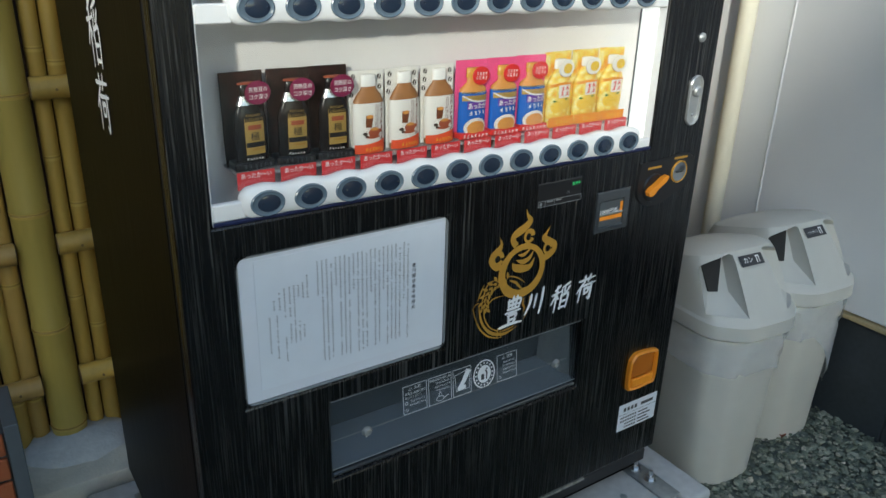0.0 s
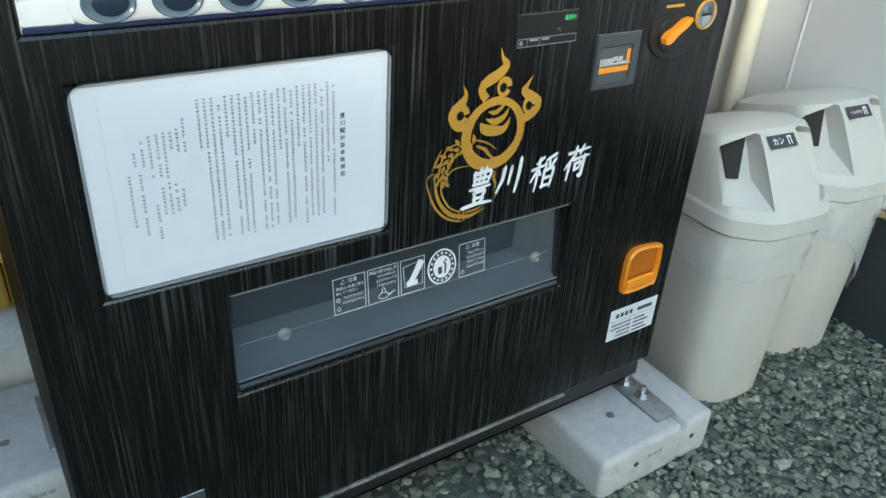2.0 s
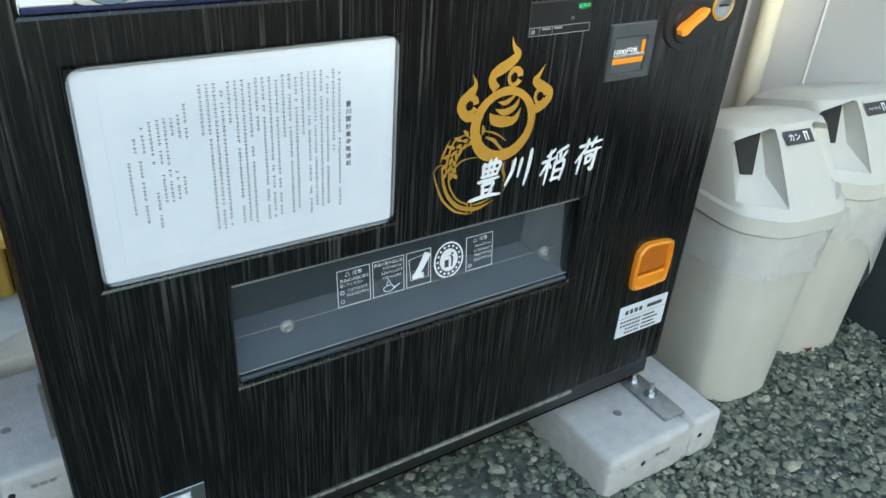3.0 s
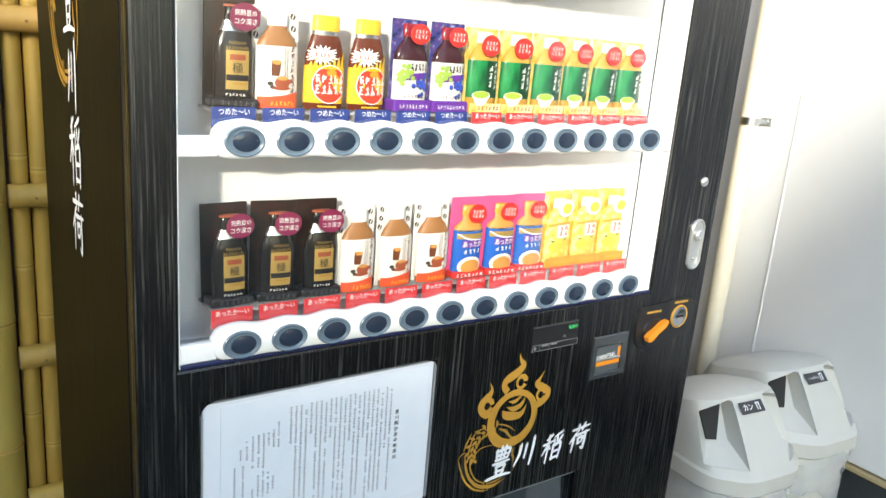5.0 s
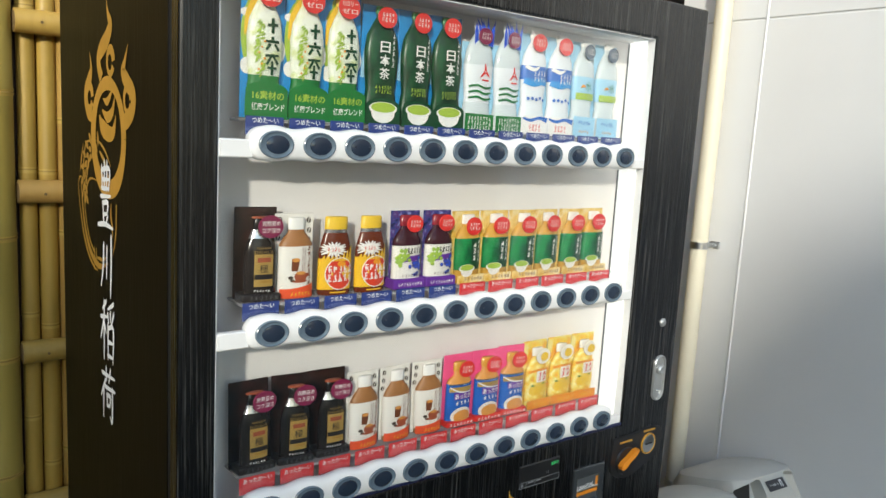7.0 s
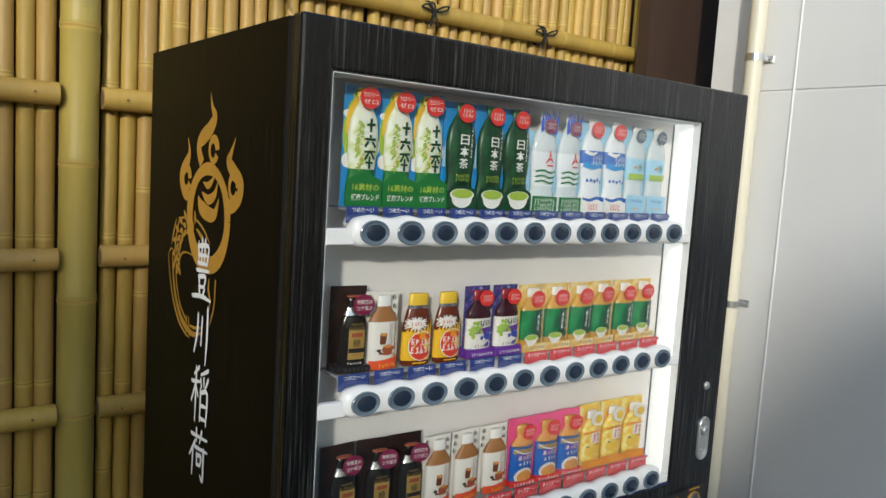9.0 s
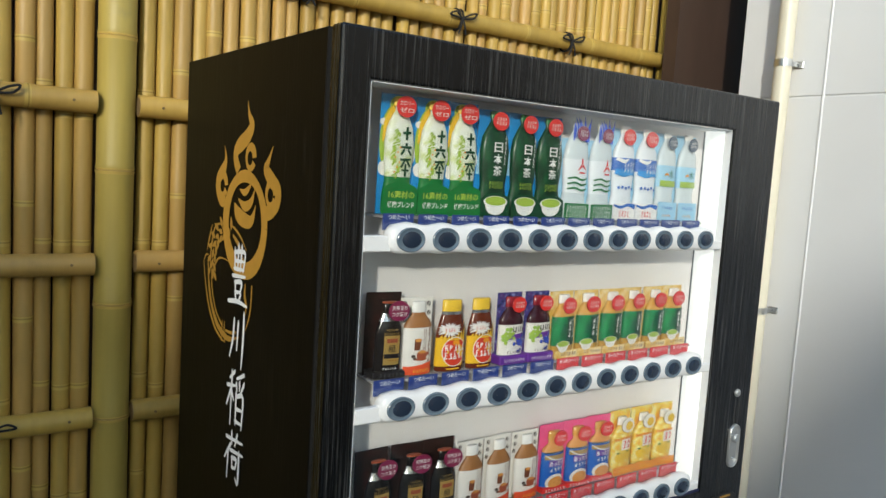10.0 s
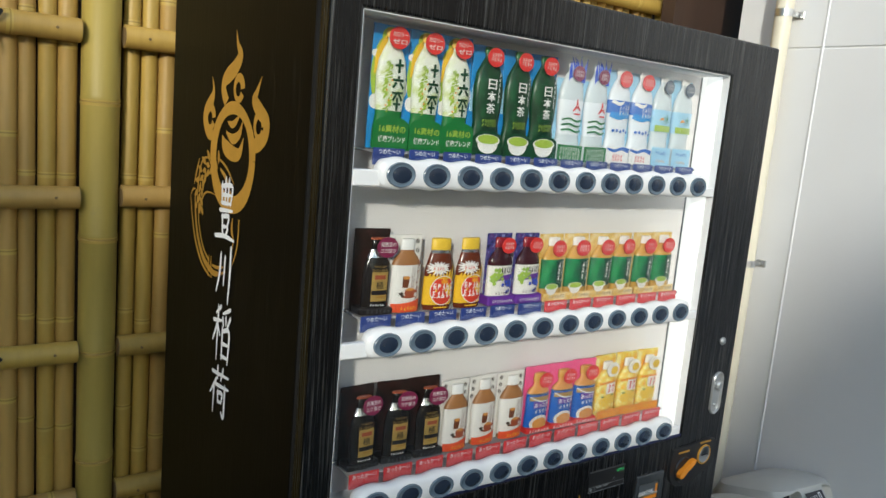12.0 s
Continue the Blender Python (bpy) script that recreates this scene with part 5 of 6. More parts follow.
def waste_bin(second):
    """A tapered plastic bin with a liner bag and a hooded two-mouth lid."""
    b = thing("recycling_bin", (0, 0, 0), "beige plastic recycling bin for bottles beside the white wall" if second else "beige plastic recycling bin for cans with a clear liner bag", "recycling bin", group="recycling bins")
    bm = bmesh.new()
    loft([section(0.124, 0.192, 0.180, 0.066, 0.0, bm), section(0.128, 0.196, 0.185, 0.068, 0.012, bm), section(0.155, 0.206, 0.200, 0.080, 0.495, bm)], bm)
    part("body", bm, BIN, b, smooth=25)
    bm = bmesh.new()
    rnd = random.Random(4 + second)
    rings = []
    for i, z in enumerate((0.500, 0.476, 0.452, 0.428, 0.404, 0.378)):
        ring = section(0.158 + 0.005 * (i > 0) - 0.0016 * i, 0.210 + 0.004 * (i > 0) - 0.001 * i, 0.205, 0.081, z, bm)
        for k, v in enumerate(ring):
            w = 1 + (0.014 * math.sin(2.1 * k + 1.3 * i) + 0.010 * math.sin(0.9 * k - 2.2 * i) + rnd.uniform(-0.004, 0.020)) * (i > 0)
            v.co.x *= w
            v.co.y *= w
            if i == 5:
                v.co.z += rnd.uniform(-0.004, 0.004) + 0.008 * math.sin(0.4 * k)
                if second:
                    v.co.z -= 0.20 * max(0.0, min(1.0, (v.co.x - 0.01) / 0.09))
        rings.append(ring)
    loft(rings, bm, False, False)
    part("liner_bag", bm, BAG, b, "clear creased plastic liner bag", 35)
    # hooded lid: upright rim, sloped front, two mouths cut into the corners
    bm = bmesh.new()
    rings = [section(0.168, 0.220, 0.214, 0.084, 0.497, bm), section(0.172, 0.224, 0.218, 0.085, 0.502, bm), section(0.171, 0.222, 0.217, 0.085, 0.540, bm), section(0.166, 0.214, 0.214, 0.084, 0.548, bm)]
    for hw, hf, hb, ch, z in ((0.163, 0.168, 0.206, 0.074, 0.612), (0.158, 0.122, 0.196, 0.062, 0.672), (0.147, 0.088, 0.176, 0.052, 0.708), (0.118, 0.052, 0.130, 0.042, 0.726), (0.045, 0.005, 0.070, 0.022, 0.732)):
        rings.append(section(hw, hf, hb, ch, z, bm))
    loft(rings, bm)
    for v in bm.verts:
        if v.co.z > 0.55 and v.co.y > -0.09:
            v.co.z -= 0.30 * (v.co.y + 0.09) * min(1.0, (v.co.z - 0.548) / 0.12)
    bmesh.ops.recalc_face_normals(bm, faces=bm.faces[:])
    cutters, holes = [], []
    for s in (-1, 1):
        edge = [Vector((s * 0.072, -0.200, 0.560)), Vector((s * 0.158, -0.128, 0.560)), Vector((s * 0.147, -0.066, 0.668)), Vector((s * 0.056, -0.098, 0.702))]
        out = Vector((s * 0.55, -0.75, 0.35)) * 0.07
        deep = [Vector((s * 0.066, -0.110, 0.602)), Vector((s * 0.115, -0.085, 0.600)), Vector((s * 0.112, -0.040, 0.668)), Vector((s * 0.050, -0.050, 0.690))]
        c = bmesh.new()
        for p in (*edge, *(e + out for e in edge), *deep):
            c.verts.new(p)
        bmesh.ops.convex_hull(c, input=c.verts[:])
        bmesh.ops.recalc_face_normals(c, faces=c.faces[:])
        cutters.append(c)
        holes.append([p + Vector((s * 0.004, -0.006, 0.002)) for p in (deep[0].lerp(deep[1], 0.55), deep[1], deep[2], deep[3])])
    lid = part("lid", carve(bm, cutters), BIN, b, "beige hooded lid", 27)
    # a dark sheet in each recess stands in for the unlit inside
    for q in holes:
        bm = bmesh.new()
        f = [bm.verts.new(p) for p in q]
        g = [bm.verts.new(p + Vector((0, 0.006, 0))) for p in q]
        loft([f, g], bm)
        bmesh.ops.recalc_face_normals(bm, faces=bm.faces[:])
        part("mouth", bm, HOLE_DARK, lid, "dark sheet standing for the unlit mouth")

    def on_slope(u, v):
        return Vector((u, -0.125 + 0.70 * v, 0.668 + 0.72 * v)) + Vector((0, -0.72, 0.70)) * 0.0045
    bm = bmesh.new()
    g_rect(bm, -0.044, 0.042, 0.004, 0.036)
    lb = part("label", lay(bm, on_slope), INK, lid, "black sorting label")
    bm = bmesh.new()
    if second:
        g_text(bm, "ペットボトル", -0.012, 0.020, 0.010, 0.042, 0.01)
    else:
        g_text(bm, "カン", -0.014, 0.021, 0.016, 0.034, 0.02)
    g_rect(bm, 0.014, 0.028, 0.027, 0.0305)
    g_rect(bm, 0.015, 0.0185, 0.010, 0.027)
    g_rect(bm, 0.0235, 0.027, 0.010, 0.027)
    part("label_print", lay(bm, lambda u, v: on_slope(u, v) + Vector((0, -0.72, 0.70)) * 0.001), PRINT, lb)
    return b


def planter():
    """A low brick planter with a grey metal corner, beside the machine."""
    p = thing("brick_planter", (-0.6, 0.68, 0), "low orange brick planter with a grey metal corner edge", "planter")
    part("core", box(-0.95, -0.262, 0.612, 0.77, -0.01, 0.44), GROUT, p)
    me = mesh_of("brick", box(-0.099, 0.099, -0.006, 0.006, -0.028, 0.028, 0.003, 1), BRICK)
    half = mesh_of("brick", box(-0.048, 0.048, -0.006, 0.006, -0.028, 0.028, 0.003, 1), BRICK)
    for row in range(7):
        if row % 2:
            ob = new("brick", half)
            ob.parent = p
            ob.location = (-0.314 + 0.6, 0.606 - 0.68, 0.032 + 0.064 * row)
        for k in range(4):
            x = -0.365 - 0.206 * k - 0.103 * (row % 2)
            if x > -0.90:
                ob = new("brick", me)
                ob.parent = p
                ob.location = (x + 0.6, 0.606 - 0.68, 0.032 + 0.064 * row)
    part("corner_edge", box(-0.262, -0.232, 0.590, 0.77, -0.01, 0.468, 0.002, 1), SLATE, p, "grey metal corner edge")


BAG = mat("clear_liner_bag", (0.84, 0.86, 0.88), 0.12, vary=0.10, scale=30, alpha=0.40, bump=0.6, bscale=28, spec=0.9)


def fallen_leaf():
    bm = bmesh.new()
    n = 9
    top = []
    for k in range(n):
        t = k / (n - 1)
        w = 0.013 * math.sin(math.pi * t) ** 0.8
        top.append([(-0.02 + 0.04 * t, sgn * w, 0.004 + 0.006 * abs(sgn) + 0.004 * math.sin(5 * t)) for sgn in (-1, 0, 1)])
    for dz in (0.0, -0.001):
        vs = [[bm.verts.new((x, y, z + dz)) for x, y, z in row] for row in top]
        for a, b in zip(vs, vs[1:]):
            for k in range(2):
                bm.faces.new((a[k], a[k + 1], b[k + 1], b[k]))
    bmesh.ops.transform(bm, matrix=pose(1.79, -0.02, 0.036, 0, 0, 40), verts=bm.verts)
    single("fallen_leaf", bm, DRY_LEAF, "small dry red-brown fallen leaf on the gravel", "leaf", smooth=60)


DRY_LEAF = mat("dry_leaf", (0.20, 0.055, 0.022), 0.7, vary=0.3, scale=90)


def gravel():
    """Loose crushed stones, two layers deep, joined as one."""
    rng = np.random.default_rng(11)
    bm = bmesh.new()
    bmesh.ops.create_icosphere(bm, subdivisions=1, radius=1.0)
    base = np.array([v.co[:] for v in bm.verts])
    tri = np.array([[v.index for v in f.verts] for f in bm.faces])
    bm.free()
    verts, faces, off = [], [], 0
    zones = ((-0.75, 2.03, -0.95, 0.80, 16000, 0.0088), (0.9, 2.03, -0.75, 0.80, 11000, 0.0062), (-0.3, 2.03, -0.65, 0.25, 350, 0.013), (-2.2, -0.75, -1.3, 0.80, 1500, 0.012), (-0.75, 2.03, -2.2, -0.95, 2200, 0.013))
    for xa, xb, ya, yb, count, size in zones:
        x, y = rng.uniform(xa, xb, count), rng.uniform(ya, yb, count)
        r = size * rng.lognormal(0, 0.33, count)
        for i in range(count):
            sc = r[i] * rng.uniform(0.6, 1.25, 3)
            q = base * (1 + rng.uniform(-0.28, 0.28, (len(base), 1))) * sc
            e = Euler(rng.uniform(0, 6.28, 3)).to_matrix()
            q = q @ np.array(e).T
            q[:, 2] *= 0.5
            q += (x[i], y[i], rise(x[i], y[i]) + rng.uniform(-0.010, 0.004))
            verts.append(q)
            faces.append(tri + off)
            off += len(base)
    me = bpy.data.meshes.new("gravel")
    me.from_pydata(np.concatenate(verts).tolist(), [], np.concatenate(faces).tolist())
    me.materials.append(STONE)
    ob = new("gravel", me)
    tagged(ob, "loose grey-green crushed stone gravel on the ground", "gravel", kind="stuff")

# ---- display bottles ----
CARD, SLIM = 0.006, 0.97


def bottle(name, label, prof, body, band=None, cap=None, capz=None, card=None, sy=0.38, card_y=CARD):
    """A dummy drink in the display: body turned from prof, label band, cap and backing card. Built at the origin, facing the front."""
    b = thing(name, (0, 0, 0), label, "drink bottle", group="display bottles")
    prof = [(SLIM * r, z) for r, z in prof]
    part("bottle_body", lathe(prof, 20, sy=sy), body, b, smooth=50)
    if band:
        z0, z1, m, ll = band
        ring = [(r + 0.0006, z) for r, z in prof if z0 < z < z1]

        def rad(zz):
            for (ra, za), (rb, zb) in zip(prof, prof[1:]):
                if za <= zz <= zb and zb > za:
                    return ra + (rb - ra) * (zz - za) / (zb - za) + 0.0006
            return prof[-1][0]
        part("wrap_label", lathe([(rad(z0), z0), *ring, (rad(z1), z1)], 20, sy=sy, caps=False), m, b, ll, 50)
    if cap:
        cz, ch, cr = capz
        part("cap", lathe([(cr, cz), (cr, cz + ch - 0.002), (cr - 0.002, cz + ch)], 16, sy=sy), cap, b, smooth=40)
    if card:
        w, h, m, ll = card
        part("backing_card", box(-w * 0.475, w * 0.475, card_y, card_y + 0.002, 0.0, h, 0.0006, 1), m, b, ll)
    return b


def mark(b, name, shapes, material, r, sy=0.38, lift=0.0012, label=""):
    bm = bmesh.new()
    shapes(bm)
    for p in bm.verts:
        p.co.x *= SLIM
    return part(name, lay(bm, on_bottle(SLIM * r, sy, lift)), material, b, label)


def on_card(b, name, shapes, material, y=0.0198, label=""):
    bm = bmesh.new()
    shapes(bm)
    y = y - 0.0205 + CARD if y > 0 else 0.72 * y
    return part(name, lay(bm, on_front(y)), material, b, label)


def roundel(b, u, v, r, material, text=None, lines=2, label="round sticker"):
    """A round point-of-sale sticker standing in front of the bottle's neck."""
    u -= 0.0125
    r *= 1.06
    bm = rot_front(lathe([(r, 0), (r, 0.0012), (r - 0.0006, 0.0018)], 22))
    st = part("sticker", lathe_at(bm, (u, -0.0128, v)), material, b, label, 40)
    bm = bmesh.new()
    if text and len(text) == 2 and isinstance(text, tuple):
        for k, line in enumerate(text):
            g_text(bm, line, u, v + r * (0.30 - 0.62 * k), r * 0.44, r * 1.45, 0.008)
    elif text:
        g_text(bm, text, u, v - r * 0.25, r * 0.62, r * 1.2, 0.02)
        g_chars(bm, u, v + r * 0.4, r * 1.2, r * 0.32, 6, 1, 4)
    else:
        g_chars(bm, u, v, r * 1.35, r * 0.9, 4, lines, 3)
    part("sticker_print", lay(bm, on_front(-0.0152)), PALE, st)


def photo(name, colors, scale=60.0, stretch=(1, 1, 1), rough=0.3):
    """A printed picture seen small: soft patches of the given colours."""
    m = mat(name, colors[0], rough, vary=0.05, spec=0.3)
    n, l = m.node_tree.nodes, m.node_tree.links
    co, mp, t, ramp = (n.new("ShaderNode" + k) for k in ("TexCoord", "Mapping", "TexNoise", "ValToRGB"))
    mp.inputs["Scale"].default_value = stretch
    l.new(co.outputs["Object"], mp.inputs["Vector"])
    l.new(mp.outputs[0], t.inputs["Vector"])
    t.inputs["Scale"].default_value, t.inputs["Detail"].default_value = scale, 3
    l.new(t.outputs["Fac"], ramp.inputs[0])
    e = ramp.color_ramp.elements
    e[0].position, e[0].color = 0.33, (*colors[0], 1)
    e[1].position, e[1].color = 0.67, (*colors[-1], 1)
    for k in range(1, len(colors) - 1):
        e.new(0.33 + 0.34 * k / (len(colors) - 1)).color = (*colors[k], 1)
    l.new(ramp.outputs[0], n["Principled BSDF"].inputs["Base Color"])
    return m


GRAPE_PHOTO = photo("grape_picture", ((0.012, 0.014, 0.07), (0.05, 0.07, 0.26), (0.10, 0.03, 0.16), (0.24, 0.32, 0.60)), 110)
CITRUS_PHOTO = photo("citrus_picture", ((0.80, 0.36, 0.03), (0.82, 0.60, 0.08), (0.84, 0.76, 0.34)), 75)
GOLD_PHOTO = photo("tea_field_picture", ((0.62, 0.38, 0.05), (0.78, 0.56, 0.18), (0.82, 0.74, 0.46)), 55)
GREEN_PHOTO = photo("green_leaf_label", ((0.006, 0.09, 0.03), (0.015, 0.20, 0.055), (0.03, 0.28, 0.08)), 45, (1, 1, 0.5))
HERB_PHOTO = photo("herb_label", ((0.80, 0.82, 0.74), (0.78, 0.80, 0.66), (0.62, 0.68, 0.34)), 60)
DARK_GREEN_PHOTO = photo("deep_leaf_label", ((0.002, 0.026, 0.010), (0.004, 0.046, 0.016), (0.009, 0.080, 0.026)), 50, (1, 1, 0.5))
BROWNBLACK = photo("coffee_card", ((0.010, 0.008, 0.008), (0.022, 0.012, 0.010), (0.040, 0.014, 0.012)), 40)
PALE = plain("pale_print", 0.82, 0.80, 0.76)
SKY = plain("sky_blue_card", 0.03, 0.27, 0.64)
PALESKY = plain("pale_blue_card", 0.36, 0.62, 0.80)
LEAF = plain("leaf_green_print", 0.015, 0.17, 0.035)
DEEP = plain("deep_green_label", 0.006, 0.055, 0.020)
LIME = plain("lime_tea", 0.36, 0.50, 0.06)
YELLOW = plain("yellow_print", 0.80, 0.52, 0.04)
AMBER = plain("amber_drink", 0.62, 0.34, 0.06, 0.15)
CLEARB = plain("clear_bottle", 0.62, 0.68, 0.70, 0.12)
MILK = plain("milky_bottle", 0.76, 0.79, 0.82)
BLUE = plain("blue_print", 0.02, 0.13, 0.50)
SPLASH = plain("blue_splash", 0.03, 0.10, 0.70)
SCARLET = plain("scarlet_sticker", 0.70, 0.035, 0.03)
MAROON = plain("maroon_sticker", 0.20, 0.012, 0.06)
COAL = plain("black_card", 0.014, 0.012, 0.013)
COFFEE = plain("black_bottle", 0.012, 0.010, 0.010, 0.18)
SILVER = mat("silver_foil", (0.6, 0.6, 0.62), 0.25, metal=0.9, vary=0.08)
GOLDFOIL = mat("gold_foil", (0.52, 0.34, 0.09), 0.35, metal=0.4, vary=0.1)
LATTE = plain("milk_coffee", 0.34, 0.15, 0.05)
IVORY = plain("ivory_label", 0.78, 0.75, 0.69)
VERMILION = plain("vermilion_band", 0.72, 0.09, 0.03)
BRONZE = plain("bronze_red_print", 0.34, 0.08, 0.035)
BEAN = plain("dark_bean_print", 0.06, 0.045, 0.035)
UMBER = plain("umber_print", 0.16, 0.05, 0.02)
MAHOGANY = plain("mahogany_bottle", 0.13, 0.028, 0.012, 0.18)
FLAME = plain("flame_yellow", 0.78, 0.46, 0.02)
CRIMSON = plain("crimson_disc", 0.66, 0.05, 0.02)
GRAPE = plain("grape_juice", 0.045, 0.010, 0.018, 0.15)
WINE = plain("wine_red_cap", 0.26, 0.018, 0.03, 0.2)
VIOLET = plain("violet_band", 0.13, 0.03, 0.30)
GRAPES = plain("green_grapes", 0.30, 0.46, 0.08)
INDIGO = plain("indigo_grapes", 0.05, 0.07, 0.30)
PINK = plain("pink_card", 0.80, 0.10, 0.26)
TEA = plain("milk_tea", 0.66, 0.30, 0.07)
TANGERINE = plain("orange_print", 0.80, 0.30, 0.02)
FOILBLUE = mat("blue_foil_label", (0.03, 0.15, 0.58), 0.25, metal=0.25, vary=0.12, scale=70)
SLATEB = plain("slate_sticker", 0.07, 0.10, 0.15)

TALL = [(0.027, 0.0), (0.0300, 0.004), (0.0300, 0.030), (0.0258, 0.056), (0.0290, 0.085), (0.0303, 0.118), (0.0268, 0.142), (0.0175, 0.160), (0.0115, 0.170), (0.0115, 0.178)]
SHORT = [(0.025, 0.0), (0.028, 0.003), (0.028, 0.085), (0.0265, 0.092), (0.021, 0.102), (0.0135, 0.112), (0.0125, 0.118)]


def herb_tea():
    b = bottle("green_label_tea_bottle", "cream and green herb tea bottle on a sky-blue card", [(0.88 * r, z) for r, z in TALL], HERB_PHOTO, (0.001, 0.062, LEAF, "green lower label"), YELLOW, (0.176, 0.014, 0.013), (0.0665, 0.196, SKY, "sky-blue card"))
    on_card(b, "cloud", lambda bm: (g_disc(bm, -0.022, 0.075, 0.010, 0.012), g_disc(bm, 0.026, 0.10, 0.007, 0.016), g_disc(bm, -0.025, 0.15, 0.008, 0.006)), PALE)
    on_card(b, "halo", lambda bm: (g_disc(bm, -0.006, 0.120, 0.026, 0.060, 26), g_disc(bm, 0.0, 0.178, 0.017, 0.016, 18)), LIME, 0.0199, "yellow-green halo print")
    on_card(b, "halo_glow", lambda bm: g_stroke(bm, [(-0.026, 0.118, 0.003), (-0.020, 0.150, 0.011), (-0.006, 0.172, 0.016), (0.004, 0.182, 0.006)]), YELLOW, 0.0194)
    on_card(b, "foot_panel", lambda bm: (g_rect(bm, -0.0308, 0.0308, 0.0, 0.040), g_disc(bm, 0.0, 0.040, 0.0308, 0.013, 28)), LEAF, -0.0178)
    on_card(b, "claim_number", lambda bm: g_text(bm, "16素材の", 0.002, 0.0335, 0.0125, 0.046, 0.018), LIME, -0.0186)
    on_card(b, "claim_text", lambda bm: g_text(bm, "健康ブレンド", 0.002, 0.0170, 0.0105, 0.048, 0.016), PALE, -0.0186)
    mark(b, "name_strokes", lambda bm: (g_stroke(bm, [(0.002, 0.128, 0.0031), (0.016, 0.129, 0.0040)]), g_stroke(bm, [(0.009, 0.137, 0.0040), (0.009, 0.118, 0.0040)]), g_stroke(bm, [(0.000, 0.108, 0.0031), (0.018, 0.108, 0.0040)]), g_stroke(bm, [(0.009, 0.114, 0.0040), (0.009, 0.110, 0.0040)]), g_stroke(bm, [(0.006, 0.105, 0.0040), (0.001, 0.097, 0.0031)]), g_stroke(bm, [(0.012, 0.105, 0.0031), (0.018, 0.097, 0.0040)]), g_stroke(bm, [(0.000, 0.090, 0.0031), (0.018, 0.091, 0.0031)]), g_stroke(bm, [(0.009, 0.092, 0.0031), (0.002, 0.079, 0.0031)]), g_stroke(bm, [(0.009, 0.092, 0.0031), (0.017, 0.080, 0.0040)]), g_stroke(bm, [(0.009, 0.084, 0.0031), (0.009, 0.066, 0.0040)]), g_stroke(bm, [(0.003, 0.075, 0.0031), (0.015, 0.075, 0.0031)]), bmesh.ops.transform(bm, matrix=Matrix.Translation((0.0075, 0.104, 0)) @ Matrix.Diagonal((1.18, 1.14, 1, 1)) @ Matrix.Translation((-0.009, -0.102, 0)), verts=bm.verts)), DEEP, 0.0267)

    def leaves(bm):
        rnd = random.Random(6)
        for k in range(30):
            v = 0.062 + 0.0026 * k
            u = -0.012 + 0.004 * math.sin(0.35 * k) + rnd.uniform(-0.005, 0.005)
            d, w = rnd.uniform(0.2, 1.4), rnd.uniform(0.0022, 0.0036)
            g_stroke(bm, [(u - 0.004 * math.cos(d), v - 0.004 * math.sin(d), 0.0004), (u, v, w), (u + 0.004 * math.cos(d), v + 0.004 * math.sin(d), 0.0004)], 2)
    mark(b, "leaf_print", leaves, LIME, 0.0267)
    mark(b, "grain_print", lambda bm: [g_disc(bm, -0.012 + 0.004 * (k % 3), 0.070 + 0.008 * k, 0.0016, 0.0016, 7) for k in range(6)], TANGERINE, 0.0267, lift=0.0016)
    roundel(b, 0.014, 0.176, 0.0165, SCARLET, ("カロリー", "ゼロ"), label="red round sticker")
    return b


def green_tea():
    b = bottle("dark_green_tea_bottle", "dark green tea bottle with a tea-bowl print", TALL, DARK_GREEN_PHOTO, None, LEAF, (0.176, 0.012, 0.0125), (0.0665, 0.190, SKY, "blue card"))
    mark(b, "name_text", lambda bm: [g_text(bm, ch, 0.000, 0.124 - 0.0208 * k, 0.0178, 0.0178, 0.014) for k, ch in enumerate("日本茶")], PALE, 0.0303)
    mark(b, "side_text", lambda bm: g_chars(bm, 0.0155, 0.120, 0.006, 0.054, 1, 6, 8), PALE, 0.0303)
    mark(b, "small_text", lambda bm: g_chars(bm, 0.0, 0.057, 0.030, 0.014, 6, 2, 7), LIME, 0.0303)
    on_card(b, "card_streak", lambda bm: g_stroke(bm, [(-0.028, 0.075, 0.008), (-0.024, 0.120, 0.006), (-0.012, 0.158, 0.001)]), PALESKY)
    on_card(b, "bowl_panel", lambda bm: (g_rect(bm, -0.0300, 0.0300, 0.0, 0.030), g_disc(bm, 0.0, 0.030, 0.0300, 0.013, 28)), DEEP, -0.0172)
    on_card(b, "bowl", lambda bm: (g_disc(bm, 0.0, 0.027, 0.0245, 0.0105), g_disc(bm, 0.0, 0.020, 0.0205, 0.0165)), PALE, -0.0178, "white tea bowl print")
    on_card(b, "tea", lambda bm: g_disc(bm, 0.0, 0.0285, 0.0215, 0.0082), LIME, -0.0184)
    roundel(b, 0.013, 0.170, 0.0155, SCARLET, label="red round sticker")
    return b


